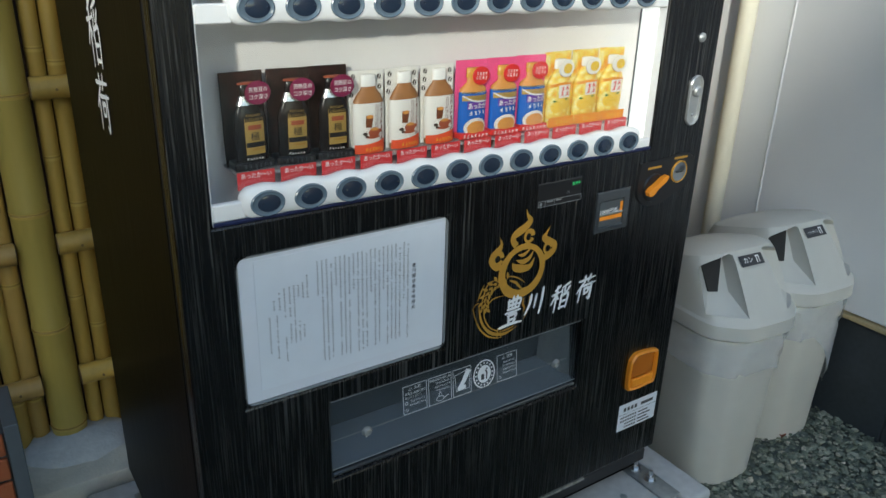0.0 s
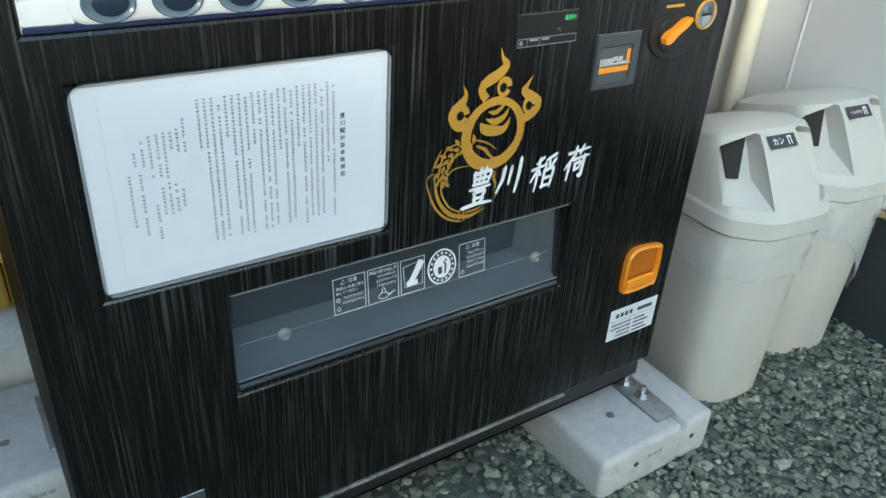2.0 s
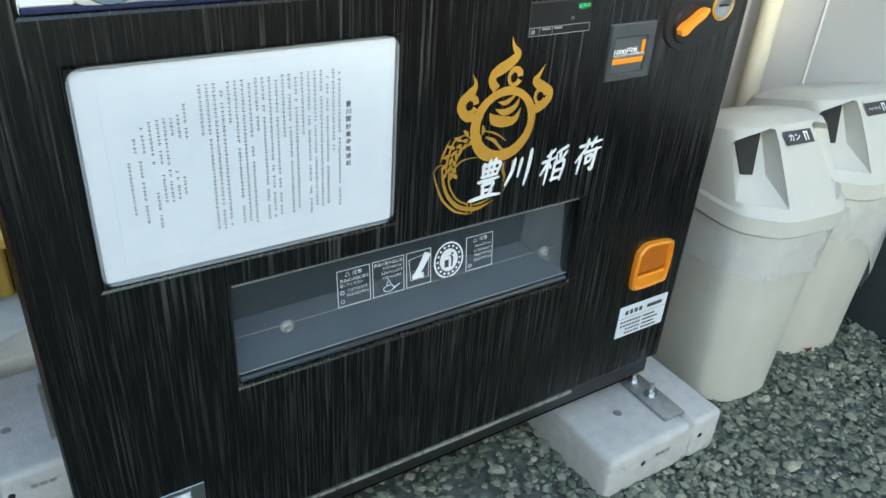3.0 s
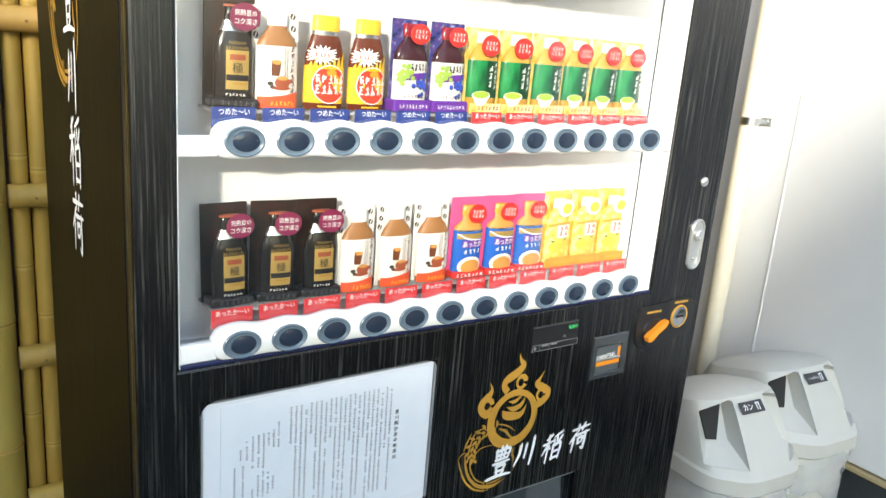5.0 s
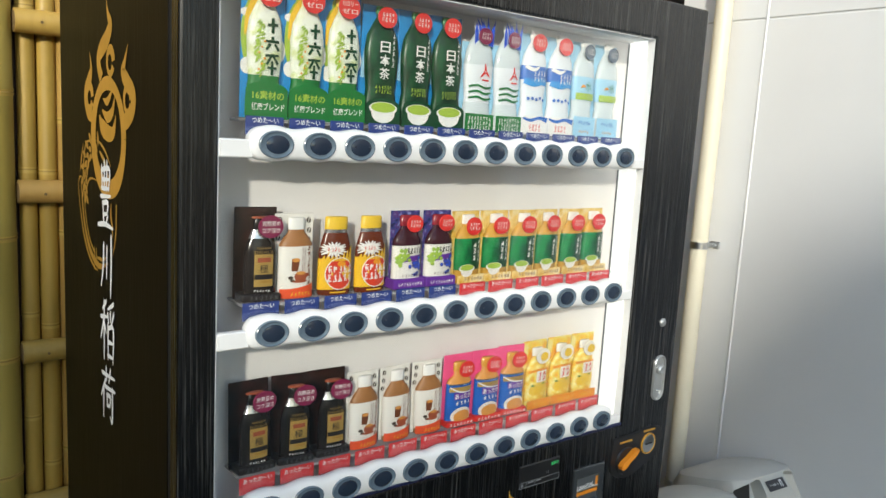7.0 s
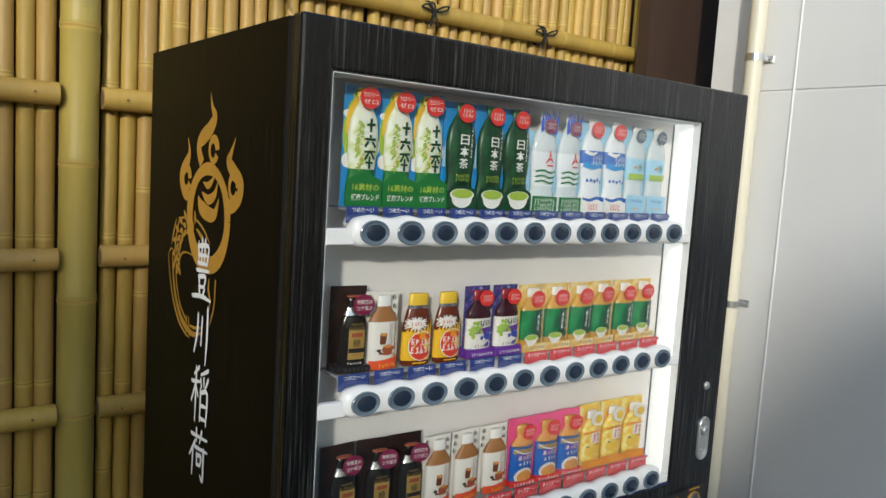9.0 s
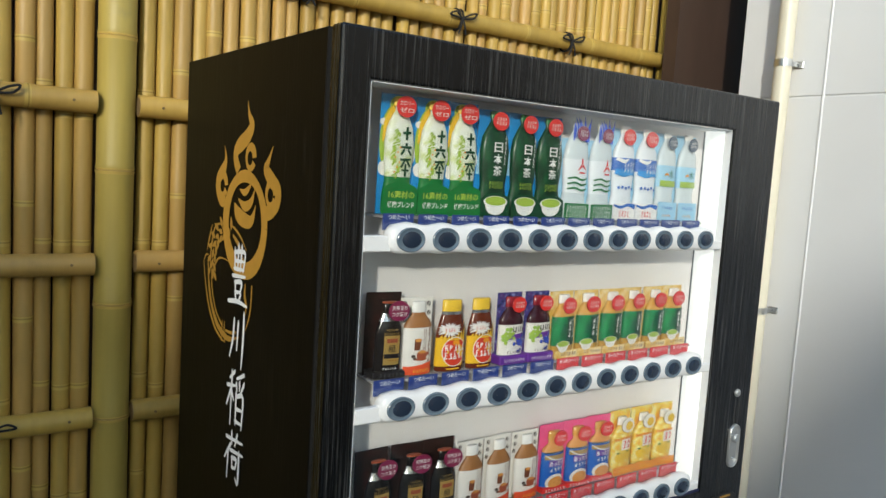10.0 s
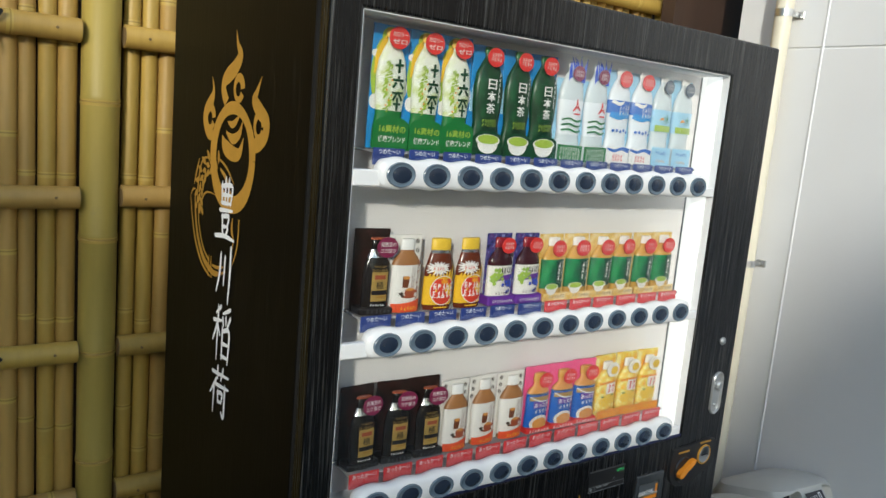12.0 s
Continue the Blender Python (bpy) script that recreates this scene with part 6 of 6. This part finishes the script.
def cider():
    b = bottle("clear_soda_bottle", "clear soda bottle with green wave lines and blue splash", TALL, CLEARB, (0.050, 0.115, MILK, "white label"), PALE, (0.176, 0.014, 0.0125), (0.0655, 0.155, PALESKY, "pale blue card"))
    mark(b, "waves", lambda bm: [g_stroke(bm, [(-0.024, 0.077 - 0.010 * k, 0.003), (-0.008, 0.080 - 0.010 * k, 0.0035), (0.008, 0.076 - 0.010 * k, 0.0035), (0.024, 0.079 - 0.010 * k, 0.003)]) for k in range(3)], LEAF, 0.0303)
    mark(b, "red_mark", lambda bm: (g_stroke(bm, [(0.006, 0.118, 0.002), (0.007, 0.106, 0.006)]), g_stroke(bm, [(0.006, 0.104, 0.006), (-0.003, 0.094, 0.002)]), g_stroke(bm, [(0.008, 0.104, 0.006), (0.017, 0.096, 0.002)]), g_rect(bm, 0.000, 0.016, 0.088, 0.091)), SCARLET, 0.0303)
    on_card(b, "foot_panel", lambda bm: (g_rect(bm, -0.0300, 0.0300, 0.0, 0.030),), LEAF, -0.0168)
    on_card(b, "foot_text", lambda bm: g_chars(bm, 0.0, 0.014, 0.050, 0.024, 8, 3, 6), PALE, -0.0176)
    bm = bmesh.new()
    rnd = random.Random(9)
    for k in range(7):
        u = -0.022 + 0.0055 * k
        g_stroke(bm, [(u, 0.150, 0.006), (u + rnd.uniform(-0.004, 0.004), 0.172, 0.007), (u + rnd.uniform(-0.006, 0.006), 0.186 + rnd.uniform(0, 0.018), 0.0006)])
    part("splash", lathe_at(lay(bm, on_front(-0.0062)), (0.010, 0, 0)), SPLASH, b, "blue splash cut-out")
    roundel(b, 0.014, 0.165, 0.0135, MAROON, label="dark red round sticker")
    return b


def lactic():
    b = bottle("blue_white_milky_bottle", "white milky drink bottle with a blue label band", TALL, MILK, (0.100, 0.126, BLUE, "blue label band"), PALE, (0.176, 0.014, 0.0125), (0.0655, 0.185, PALESKY, "pale blue card"))
    mark(b, "name_bars", lambda bm: g_chars(bm, 0.006, 0.1075, 0.030, 0.021, 4, 2, 5), PALE, 0.0303)
    mark(b, "sky_band", lambda bm: g_stroke(bm, [(-0.027, 0.098, 0.010), (-0.008, 0.095, 0.014), (0.012, 0.098, 0.012), (0.027, 0.094, 0.010)]), SKY, 0.0303, label="sky-blue wave under the name")
    mark(b, "foam", lambda bm: g_stroke(bm, [(-0.026, 0.124, 0.006), (-0.010, 0.119, 0.007), (0.002, 0.124, 0.003)]), PALE, 0.0303, lift=0.0018)
    mark(b, "dots", lambda bm: [g_disc(bm, -0.018 + 0.009 * k, 0.066 + 0.004 * math.sin(3 * k), 0.0032, 0.0032, 10) for k in range(5)], BLUE, 0.0303)
    on_card(b, "foot_panel", lambda bm: g_rect(bm, -0.0300, 0.0300, 0.0, 0.034), PALE, -0.0168)
    on_card(b, "foot_mark", lambda bm: (g_stroke(bm, [(-0.029, 0.030, 0.004), (-0.010, 0.026, 0.006), (0.010, 0.031, 0.006), (0.029, 0.027, 0.010)]),), BLUE, -0.0174)
    on_card(b, "foot_mark", lambda bm: g_chars(bm, 0.0, 0.012, 0.030, 0.014, 4, 2, 34), SCARLET, -0.0174)
    roundel(b, 0.012, 0.168, 0.0155, SCARLET, label="red round sticker")
    return b


def water():
    b = bottle("clear_water_bottle", "clear water bottle with a pale meadow label", TALL, CLEARB, (0.072, 0.118, PALESKY, "pale blue label"), PALE, (0.176, 0.012, 0.0125), (0.0655, 0.185, PALESKY, "pale blue card"))
    mark(b, "meadow", lambda bm: g_rect(bm, -0.025, 0.025, 0.073, 0.086, 10), LIME, 0.0303)
    mark(b, "name_strokes", lambda bm: (g_text(bm, "水", 0.004, 0.100, 0.018, 0.018, 0.0),), LEAF, 0.0303, lift=0.0018)
    mark(b, "petal", lambda bm: g_stroke(bm, [(-0.016, 0.096, 0.001), (-0.010, 0.100, 0.005), (-0.004, 0.097, 0.001)]), TANGERINE, 0.0303, lift=0.0018)
    on_card(b, "foot_panel", lambda bm: g_rect(bm, -0.0300, 0.0300, 0.0, 0.040), PALESKY, -0.0168)
    on_card(b, "foot_text", lambda bm: g_chars(bm, 0.0, 0.028, 0.036, 0.008, 5, 1, 9), BLUE, -0.0174)
    on_card(b, "foot_text", lambda bm: g_chars(bm, 0.0, 0.011, 0.028, 0.006, 5, 1, 10), TANGERINE, -0.0174)
    roundel(b, 0.012, 0.166, 0.0135, SLATEB, label="slate-blue round sticker")
    return b


def black_coffee():
    prof = [(0.0245, 0.0), (0.0252, 0.003), (0.0252, 0.080), (0.0225, 0.094), (0.0145, 0.112), (0.0125, 0.120), (0.0125, 0.126)]
    b = bottle("black_coffee_bottle", "black coffee bottle with a gold label on a black card", prof, COFFEE, (0.104, 0.118, SILVER, "silver shoulder"), COFFEE, (0.122, 0.015, 0.0115), (0.0665, 0.152, BROWNBLACK, "black card"), card_y=0.0205)
    part("cap_ring", lathe([(0.0140, 0.1360), (0.0140, 0.1385), (0.012, 0.1392)], 16, sy=0.38), BRONZE, b, "bronze-red cap rim")
    mark(b, "gold_label", lambda bm: g_rect(bm, -0.0125, 0.0165, 0.026, 0.079, 8), GOLDFOIL, 0.0275, label="gold label")
    mark(b, "red_tab", lambda bm: g_rect(bm, -0.008, 0.012, 0.066, 0.0735, 4), BRONZE, 0.0275, lift=0.0018)
    mark(b, "upper_text", lambda bm: (g_chars(bm, 0.002, 0.0820, 0.030, 0.006, 9, 1, 31), g_chars(bm, 0.002, 0.0890, 0.022, 0.005, 8, 1, 32)), GOLDFOIL, 0.0252)
    mark(b, "black_tab", lambda bm: g_rect(bm, -0.0120, 0.0160, 0.038, 0.046, 6), COAL, 0.0275, lift=0.0018)
    mark(b, "label_sign", lambda bm: g_text(bm, "極", 0.002, 0.0555, 0.0135, 0.0135, 0.004), COAL, 0.0275, lift=0.0018)
    mark(b, "small_bars", lambda bm: (g_rect(bm, -0.004, 0.014, 0.0325, 0.0355, 4)), GOLD_DULL, 0.0275, lift=0.0019)
    mark(b, "foot_bars", lambda bm: g_chars(bm, 0.0, 0.019, 0.026, 0.004, 6, 1, 11), PALE, 0.0275)
    foot_base = box(-0.0298, 0.0298, -0.0108, 0.020, 0.0, 0.014, 0.004, 2)
    part("base", foot_base, COAL, b)
    on_card(b, "base_text", lambda bm: g_chars(bm, 0.003, 0.0070, 0.044, 0.0085, 6, 1, 12), FAINT, -0.0170)
    roundel(b, 0.022, 0.124, 0.0175, MAROON, ("完熟豆の", "コク深さ"), label="maroon round sticker")
    return b


def milk_coffee():
    b = bottle("milk_coffee_bottle", "milk coffee bottle with an ivory label and vermilion foot", SHORT, LATTE, (0.012, 0.0885, IVORY, "ivory label"), PALE, (0.116, 0.020, 0.0130), (0.0635, 0.142, IVORY, "white card with coffee beans"))

    def foot(bm):
        for k in range(12):
            u0, u1 = -0.027 + 0.0045 * k, -0.0225 + 0.0045 * k
            h0, h1 = 0.017 + 0.008 * (k / 12) ** 2, 0.017 + 0.008 * ((k + 1) / 12) ** 2
            bm.faces.new([bm.verts.new((u, v, 0)) for u, v in ((u0, 0.001), (u1, 0.001), (u1, h1), (u0, h0))])
    mark(b, "foot_band", foot, VERMILION, 0.028, label="vermilion foot band")
    mark(b, "foot_text", lambda bm: g_chars(bm, 0.005, 0.008, 0.034, 0.008, 6, 1, 13), YELLOW, 0.028, lift=0.002)
    mark(b, "glass", lambda bm: (g_stroke(bm, [(-0.004, 0.068, 0.013), (-0.005, 0.057, 0.012), (-0.0055, 0.047, 0.010)], 1)), UMBER, 0.028, label="coffee glass print")
    mark(b, "glass_foam", lambda bm: g_disc(bm, -0.004, 0.066, 0.0062, 0.0034, 12), TEA, 0.028, lift=0.0018)
    mark(b, "cup", lambda bm: (g_disc(bm, 0.004, 0.038, 0.0105, 0.0092, 16), g_disc(bm, 0.003, 0.030, 0.0125, 0.0028, 14), g_disc(bm, 0.0150, 0.040, 0.0034, 0.0034, 8)), BRONZE, 0.028, lift=0.0019, label="red cup print")
    mark(b, "cup_drink", lambda bm: g_disc(bm, 0.004, 0.0440, 0.0084, 0.0028, 14), TEA, 0.028, lift=0.0025)
    mark(b, "cup_beans", lambda bm: (g_disc(bm, -0.012, 0.036, 0.0042, 0.0032, 10), g_disc(bm, -0.009, 0.031, 0.0036, 0.0026, 10)), BEAN, 0.028, lift=0.0018)
    mark(b, "name_strokes", lambda bm: g_chars(bm, 0.0185, 0.056, 0.0085, 0.066, 1, 7, 14), UMBER, 0.028)
    mark(b, "small_text", lambda bm: g_chars(bm, 0.009, 0.066, 0.007, 0.040, 2, 10, 15), UMBER, 0.028)
    spots = ((-0.023, 0.132), (-0.024, 0.117), (-0.026, 0.102), (0.022, 0.130), (0.023, 0.113), (0.022, 0.098))
    on_card(b, "bean", lambda bm: [g_disc(bm, u, v, 0.0036, 0.0050, 12) for u, v in spots], BEAN, label="coffee bean prints")
    on_card(b, "bean_slit", lambda bm: [g_stroke(bm, [(u - 0.0012, v - 0.0045, 0.0010), (u, v, 0.0015), (u + 0.0012, v + 0.0045, 0.0010)], 1) for u, v in spots], IVORY, 0.0193)
    return b


def energy():
    prof = [(0.0265, 0.0), (0.0285, 0.003), (0.0285, 0.072), (0.0275, 0.080), (0.0215, 0.104), (0.0200, 0.108)]
    b = bottle("yellow_cap_vitamin_bottle", "brown and yellow vitamin drink bottle with a yellow cap", prof, MAHOGANY, (0.010, 0.064, FLAME, "flame-yellow label"), YELLOW, (0.114, 0.022, 0.0192), None)
    part("neck_ring", lathe([(0.0190, 0.106), (0.0190, 0.115)], 18, sy=0.38), SILVER, b, "silver neck ring", 40)
    mark(b, "flames", lambda bm: [g_stroke(bm, [(-0.024 + 0.0065 * k, 0.060, 0.007), (-0.022 + 0.0065 * k, 0.070 + 0.007 * (k % 2) + 0.009 * (k > 5), 0.0008)], 2) for k in range(8)], FLAME, 0.0285)
    mark(b, "disc", lambda bm: g_disc(bm, 0.004, 0.038, 0.0235, 0.0270, 28), CRIMSON, 0.0285, label="red label disc")
    mark(b, "disc_rim", lambda bm: g_ring(bm, 0.004, 0.038, 0.0248, 0.0284, 0.0014), PALE, 0.0285, lift=0.0013)
    mark(b, "spark", lambda bm: (g_disc(bm, 0.006, 0.055, 0.0075, 0.0050, 14), g_disc(bm, 0.012, 0.050, 0.0040, 0.0035, 12)), TANGERINE, 0.0285, lift=0.0017)
    mark(b, "burst", lambda bm: [g_stroke(bm, [(-0.008, 0.080, 0.009), (-0.008 + (0.019 + 0.003 * (k % 3)) * math.cos(2 * math.pi * k / 18), 0.080 + 0.014 * math.sin(2 * math.pi * k / 18), 0.001)], 1) for k in range(18)], PALE, 0.0285, lift=0.0018)
    mark(b, "burst_bars", lambda bm: g_chars(bm, -0.008, 0.080, 0.022, 0.009, 4, 1, 16), CRIMSON, 0.0285, lift=0.0024)
    mark(b, "name_bars", lambda bm: (g_chars(bm, 0.004, 0.0375, 0.044, 0.030, 5, 2, 17), g_chars(bm, 0.0045, 0.0375, 0.044, 0.030, 5, 2, 17), g_chars(bm, 0.004, 0.0382, 0.044, 0.030, 5, 2, 17)), PALE, 0.0285, lift=0.0020)
    mark(b, "foot_line", lambda bm: (g_rect(bm, -0.012, 0.016, 0.0040, 0.0065, 6),), FLAME, 0.0285, lift=0.0015)
    return b


def grape():
    b = bottle("grape_drink_bottle", "dark grape drink bottle with a grape-cluster label", SHORT, GRAPE, (0.018, 0.080, IVORY, "white grape label"), WINE, (0.116, 0.020, 0.0150), (0.0600, 0.143, GRAPE_PHOTO, "grape picture card"))
    mark(b, "name_bars", lambda bm: (g_chars(bm, 0.006, 0.070, 0.038, 0.014, 6, 1, 18), g_chars(bm, 0.0068, 0.070, 0.038, 0.014, 6, 1, 18)), COAL, 0.028)
    mark(b, "ribbon", lambda bm: g_stroke(bm, [(-0.014, 0.054, 0.010), (0.004, 0.056, 0.010), (0.026, 0.058, 0.010)]), VIOLET, 0.028, lift=0.0016)
    rnd = random.Random(12)
    for name, m1, m2, cu, cv in (("green_cluster", GRAPES, LIME, -0.015, 0.055), ("blue_cluster", INDIGO, SPLASH, 0.014, 0.038)):
        spots = [(cu + rnd.gauss(0, 0.0055), cv + rnd.gauss(0, 0.009)) for k in range(22)]
        mark(b, name, lambda bm: [g_disc(bm, u, v, 0.0036, 0.0038, 10) for u, v in spots], m1, 0.028, lift=0.0019)
        mark(b, "berry_shine", lambda bm: [g_disc(bm, u - 0.0006, v + 0.0008, 0.0022, 0.0023, 8) for u, v in spots[::2]], m2, 0.028, lift=0.0022)
    mark(b, "label_foot", lambda bm: g_chars(bm, 0.002, 0.0245, 0.034, 0.006, 6, 1, 27), GRAPE, 0.028, lift=0.0024)
    part("base", box(-0.0312, 0.0312, -0.0142, 0.020, 0.0, 0.019, 0.002, 1), VIOLET, b, "violet stand")
    on_card(b, "base_text", lambda bm: g_chars(bm, 0.0, 0.009, 0.048, 0.007, 9, 1, 19), PALE, -0.0222)
    roundel(b, 0.018, 0.121, 0.0150, SCARLET, label="red round sticker")
    return b


def warm_tea():
    b = bottle("green_label_warm_tea_bottle", "small green tea bottle with a green label and amber foot", SHORT, AMBER, (0.026, 0.088, GREEN_PHOTO, "green label"), IVORY, (0.116, 0.018, 0.0140), (0.0640, 0.140, GOLD_PHOTO, "golden card"))
    mark(b, "dark_side", lambda bm: g_rect(bm, 0.000, 0.025, 0.027, 0.087, 8), DEEP, 0.028)
    mark(b, "name_text", lambda bm: (g_chars(bm, 0.008, 0.062, 0.009, 0.038, 1, 3, 20), g_chars(bm, 0.0085, 0.0622, 0.009, 0.038, 1, 3, 20)), PALE, 0.028, lift=0.0020)
    mark(b, "side_text", lambda bm: g_chars(bm, 0.0185, 0.062, 0.007, 0.046, 1, 5, 21), PALE, 0.028, lift=0.0020)
    on_card(b, "foot_panel", lambda bm: g_rect(bm, -0.0300, 0.0300, 0.0, 0.017), GOLD_PHOTO, -0.0182)
    on_card(b, "foot_text", lambda bm: g_chars(bm, 0.006, 0.0085, 0.042, 0.009, 6, 1, 22), UMBER, -0.0188)
    on_card(b, "bowl", lambda bm: (g_disc(bm, -0.010, 0.030, 0.0175, 0.0080), g_disc(bm, -0.010, 0.025, 0.0130, 0.0120)), IVORY, -0.0190, "white tea bowl print")
    on_card(b, "tea", lambda bm: g_disc(bm, -0.010, 0.0315, 0.0150, 0.0060), LIME, -0.0196)
    roundel(b, 0.015, 0.112, 0.0165, SCARLET, label="red round sticker")
    return b


def milk_tea():
    prof = [(0.0255, 0.0), (0.0275, 0.003), (0.0275, 0.086), (0.026, 0.094), (0.0135, 0.104), (0.0125, 0.116)]
    b = bottle("blue_label_milk_tea_bottle", "milk tea bottle with a blue label on a pink card", prof, TEA, (0.010, 0.088, FOILBLUE, "blue label"), AMBER, (0.114, 0.018, 0.0145), (0.0660, 0.145, PINK, "pink card"))
    mark(b, "gold_band", lambda bm: (g_rect(bm, -0.025, 0.025, 0.072, 0.082, 10),), GOLDFOIL, 0.0275)
    mark(b, "rim", lambda bm: g_rect(bm, -0.026, 0.026, 0.0855, 0.0885, 10), SILVER, 0.0275, label="silver rim")
    mark(b, "violet_strip", lambda bm: g_rect(bm, -0.016, 0.025, 0.056, 0.070, 8), VIOLET, 0.0275)
    mark(b, "silver_edge", lambda bm: g_stroke(bm, [(-0.025, 0.082, 0.002), (-0.005, 0.072, 0.003), (0.024, 0.070, 0.002)]), PALE, 0.0275, lift=0.0018)
    mark(b, "warm_text", lambda bm: g_text(bm, "あったか", 0.004, 0.0625, 0.011, 0.038, 0.016), PALE, 0.0275, lift=0.0018)
    mark(b, "name_text", lambda bm: g_chars(bm, 0.004, 0.0490, 0.034, 0.009, 4, 1, 23), PALE, 0.0275, lift=0.0018)
    mark(b, "saucer", lambda bm: g_disc(bm, 0.002, 0.021, 0.0235, 0.0185, 26), IVORY, 0.0275, lift=0.0018)
    mark(b, "cup_tea", lambda bm: g_disc(bm, 0.003, 0.020, 0.0190, 0.0140, 24), TEA, 0.0275, lift=0.0026)
    part("base", box(-0.0305, 0.0305, -0.0138, 0.020, 0.0, 0.012, 0.002, 1), SCARLET, b, "red stand")
    on_card(b, "base_text", lambda bm: g_chars(bm, 0.0, 0.0062, 0.052, 0.008, 7, 1, 24), PALE, -0.0217)
    roundel(b, 0.018, 0.119, 0.0160, SCARLET, label="red round sticker")
    return b


def citrus():
    b = bottle("orange_citrus_bottle", "orange citrus drink bottle on a yellow card", SHORT, CITRUS_PHOTO, (0.020, 0.083, CITRUS_PHOTO, "yellow fruit label"), IVORY, (0.116, 0.018, 0.0130), (0.0640, 0.148, CITRUS_PHOTO, "yellow fruit card"))
    mark(b, "label_edge", lambda bm: g_stroke(bm, [(-0.025, 0.083, 0.006), (0.0, 0.0865, 0.006), (0.025, 0.084, 0.006)]), TANGERINE, 0.028)
    mark(b, "name_plate", lambda bm: g_rect(bm, -0.008, 0.020, 0.058, 0.084, 8), IVORY, 0.028)
    mark(b, "name_bars", lambda bm: (g_chars(bm, 0.006, 0.071, 0.024, 0.022, 2, 2, 25), g_chars(bm, 0.0066, 0.0714, 0.024, 0.022, 2, 2, 25)), SCARLET, 0.028, lift=0.0020)
    mark(b, "fruit", lambda bm: (g_disc(bm, -0.010, 0.040, 0.013, 0.012), g_disc(bm, 0.012, 0.044, 0.012, 0.011)), YELLOW, 0.028, lift=0.0016, label="citrus fruit print")
    mark(b, "leaf", lambda bm: (g_disc(bm, -0.016, 0.052, 0.004, 0.002, 8), g_disc(bm, 0.010, 0.055, 0.004, 0.002, 8)), LEAF, 0.028, lift=0.0022)
    on_card(b, "foot_panel", lambda bm: g_rect(bm, -0.0300, 0.0300, 0.0, 0.020), TANGERINE, -0.0182)
    on_card(b, "foot_text", lambda bm: g_chars(bm, 0.004, 0.009, 0.034, 0.010, 4, 1, 26), YELLOW, -0.0188)
    roundel(b, 0.016, 0.118, 0.0165, IVORY, label="white round sticker with a fruit")
    on_card(b, "sticker_fruit", lambda bm: g_disc(bm, 0.0035, 0.118, 0.0100, 0.0100), YELLOW, -0.0236)
    return b


NUDGE = {(1, 1): -0.007, (1, 2): -0.006, (1, 3): -0.007, (2, 3): -0.007, (2, 4): -0.004, (2, 5): -0.002}


def fill_display():
    rnd = random.Random(21)
    rows = ((herb_tea, 3), (green_tea, 3), (cider, 2), (lactic, 2), (water, 2)), ((black_coffee, 1), (milk_coffee, 1), (energy, 2), (grape, 2), (warm_tea, 6)), ((black_coffee, 3), (milk_coffee, 3), (milk_tea, 3), (citrus, 3))
    first = {}
    for z, row in zip(ROWS_Z, rows):
        c = 0
        for make, count in row:
            for k in range(count):
                m = pose(0.149 + 0.0708 * c + NUDGE.get((ROWS_Z.index(z), c), 0.0), 0.061 + rnd.uniform(-0.002, 0.002), z + 0.0375, rnd.uniform(-0.8, 0.8), rnd.uniform(-0.9, 0.9), rnd.uniform(-4.0, 3.0))
                if make not in first:
                    first[make] = make()
                    for o in first[make].children_recursive:
                        o.data.transform(Matrix.Diagonal((1.12, 1.12, 1.045 if z == ROWS_Z[0] else 0.98, 1)))
                    first[make].matrix_basis = m
                else:
                    copy_thing(first[make], m)
                c += 1


ground()
wall_east()
back_board()
west_wall()
curb()
shade_building()
fence()
for tx, tz, fl in ((-0.372, 1.909, 1), (-0.375, 1.108, -1), (0.93, 2.285, 1), (1.42, 2.285, 1), (0.40, 2.285, -1)):
    cord_tie(tx, tz, fl)
mortar_patch()
pipe()
foot(0.962, 1.310, -0.120, 0.21, (1.185, -0.006))
foot(-0.12, 0.26, 0.42, 0.745, (0.02, 0.56))
foot(0.93, 1.30, 0.42, 0.745, (1.09, 0.56))
machine()
fill_display()
bins()
planter()
gravel()
fallen_leaf()
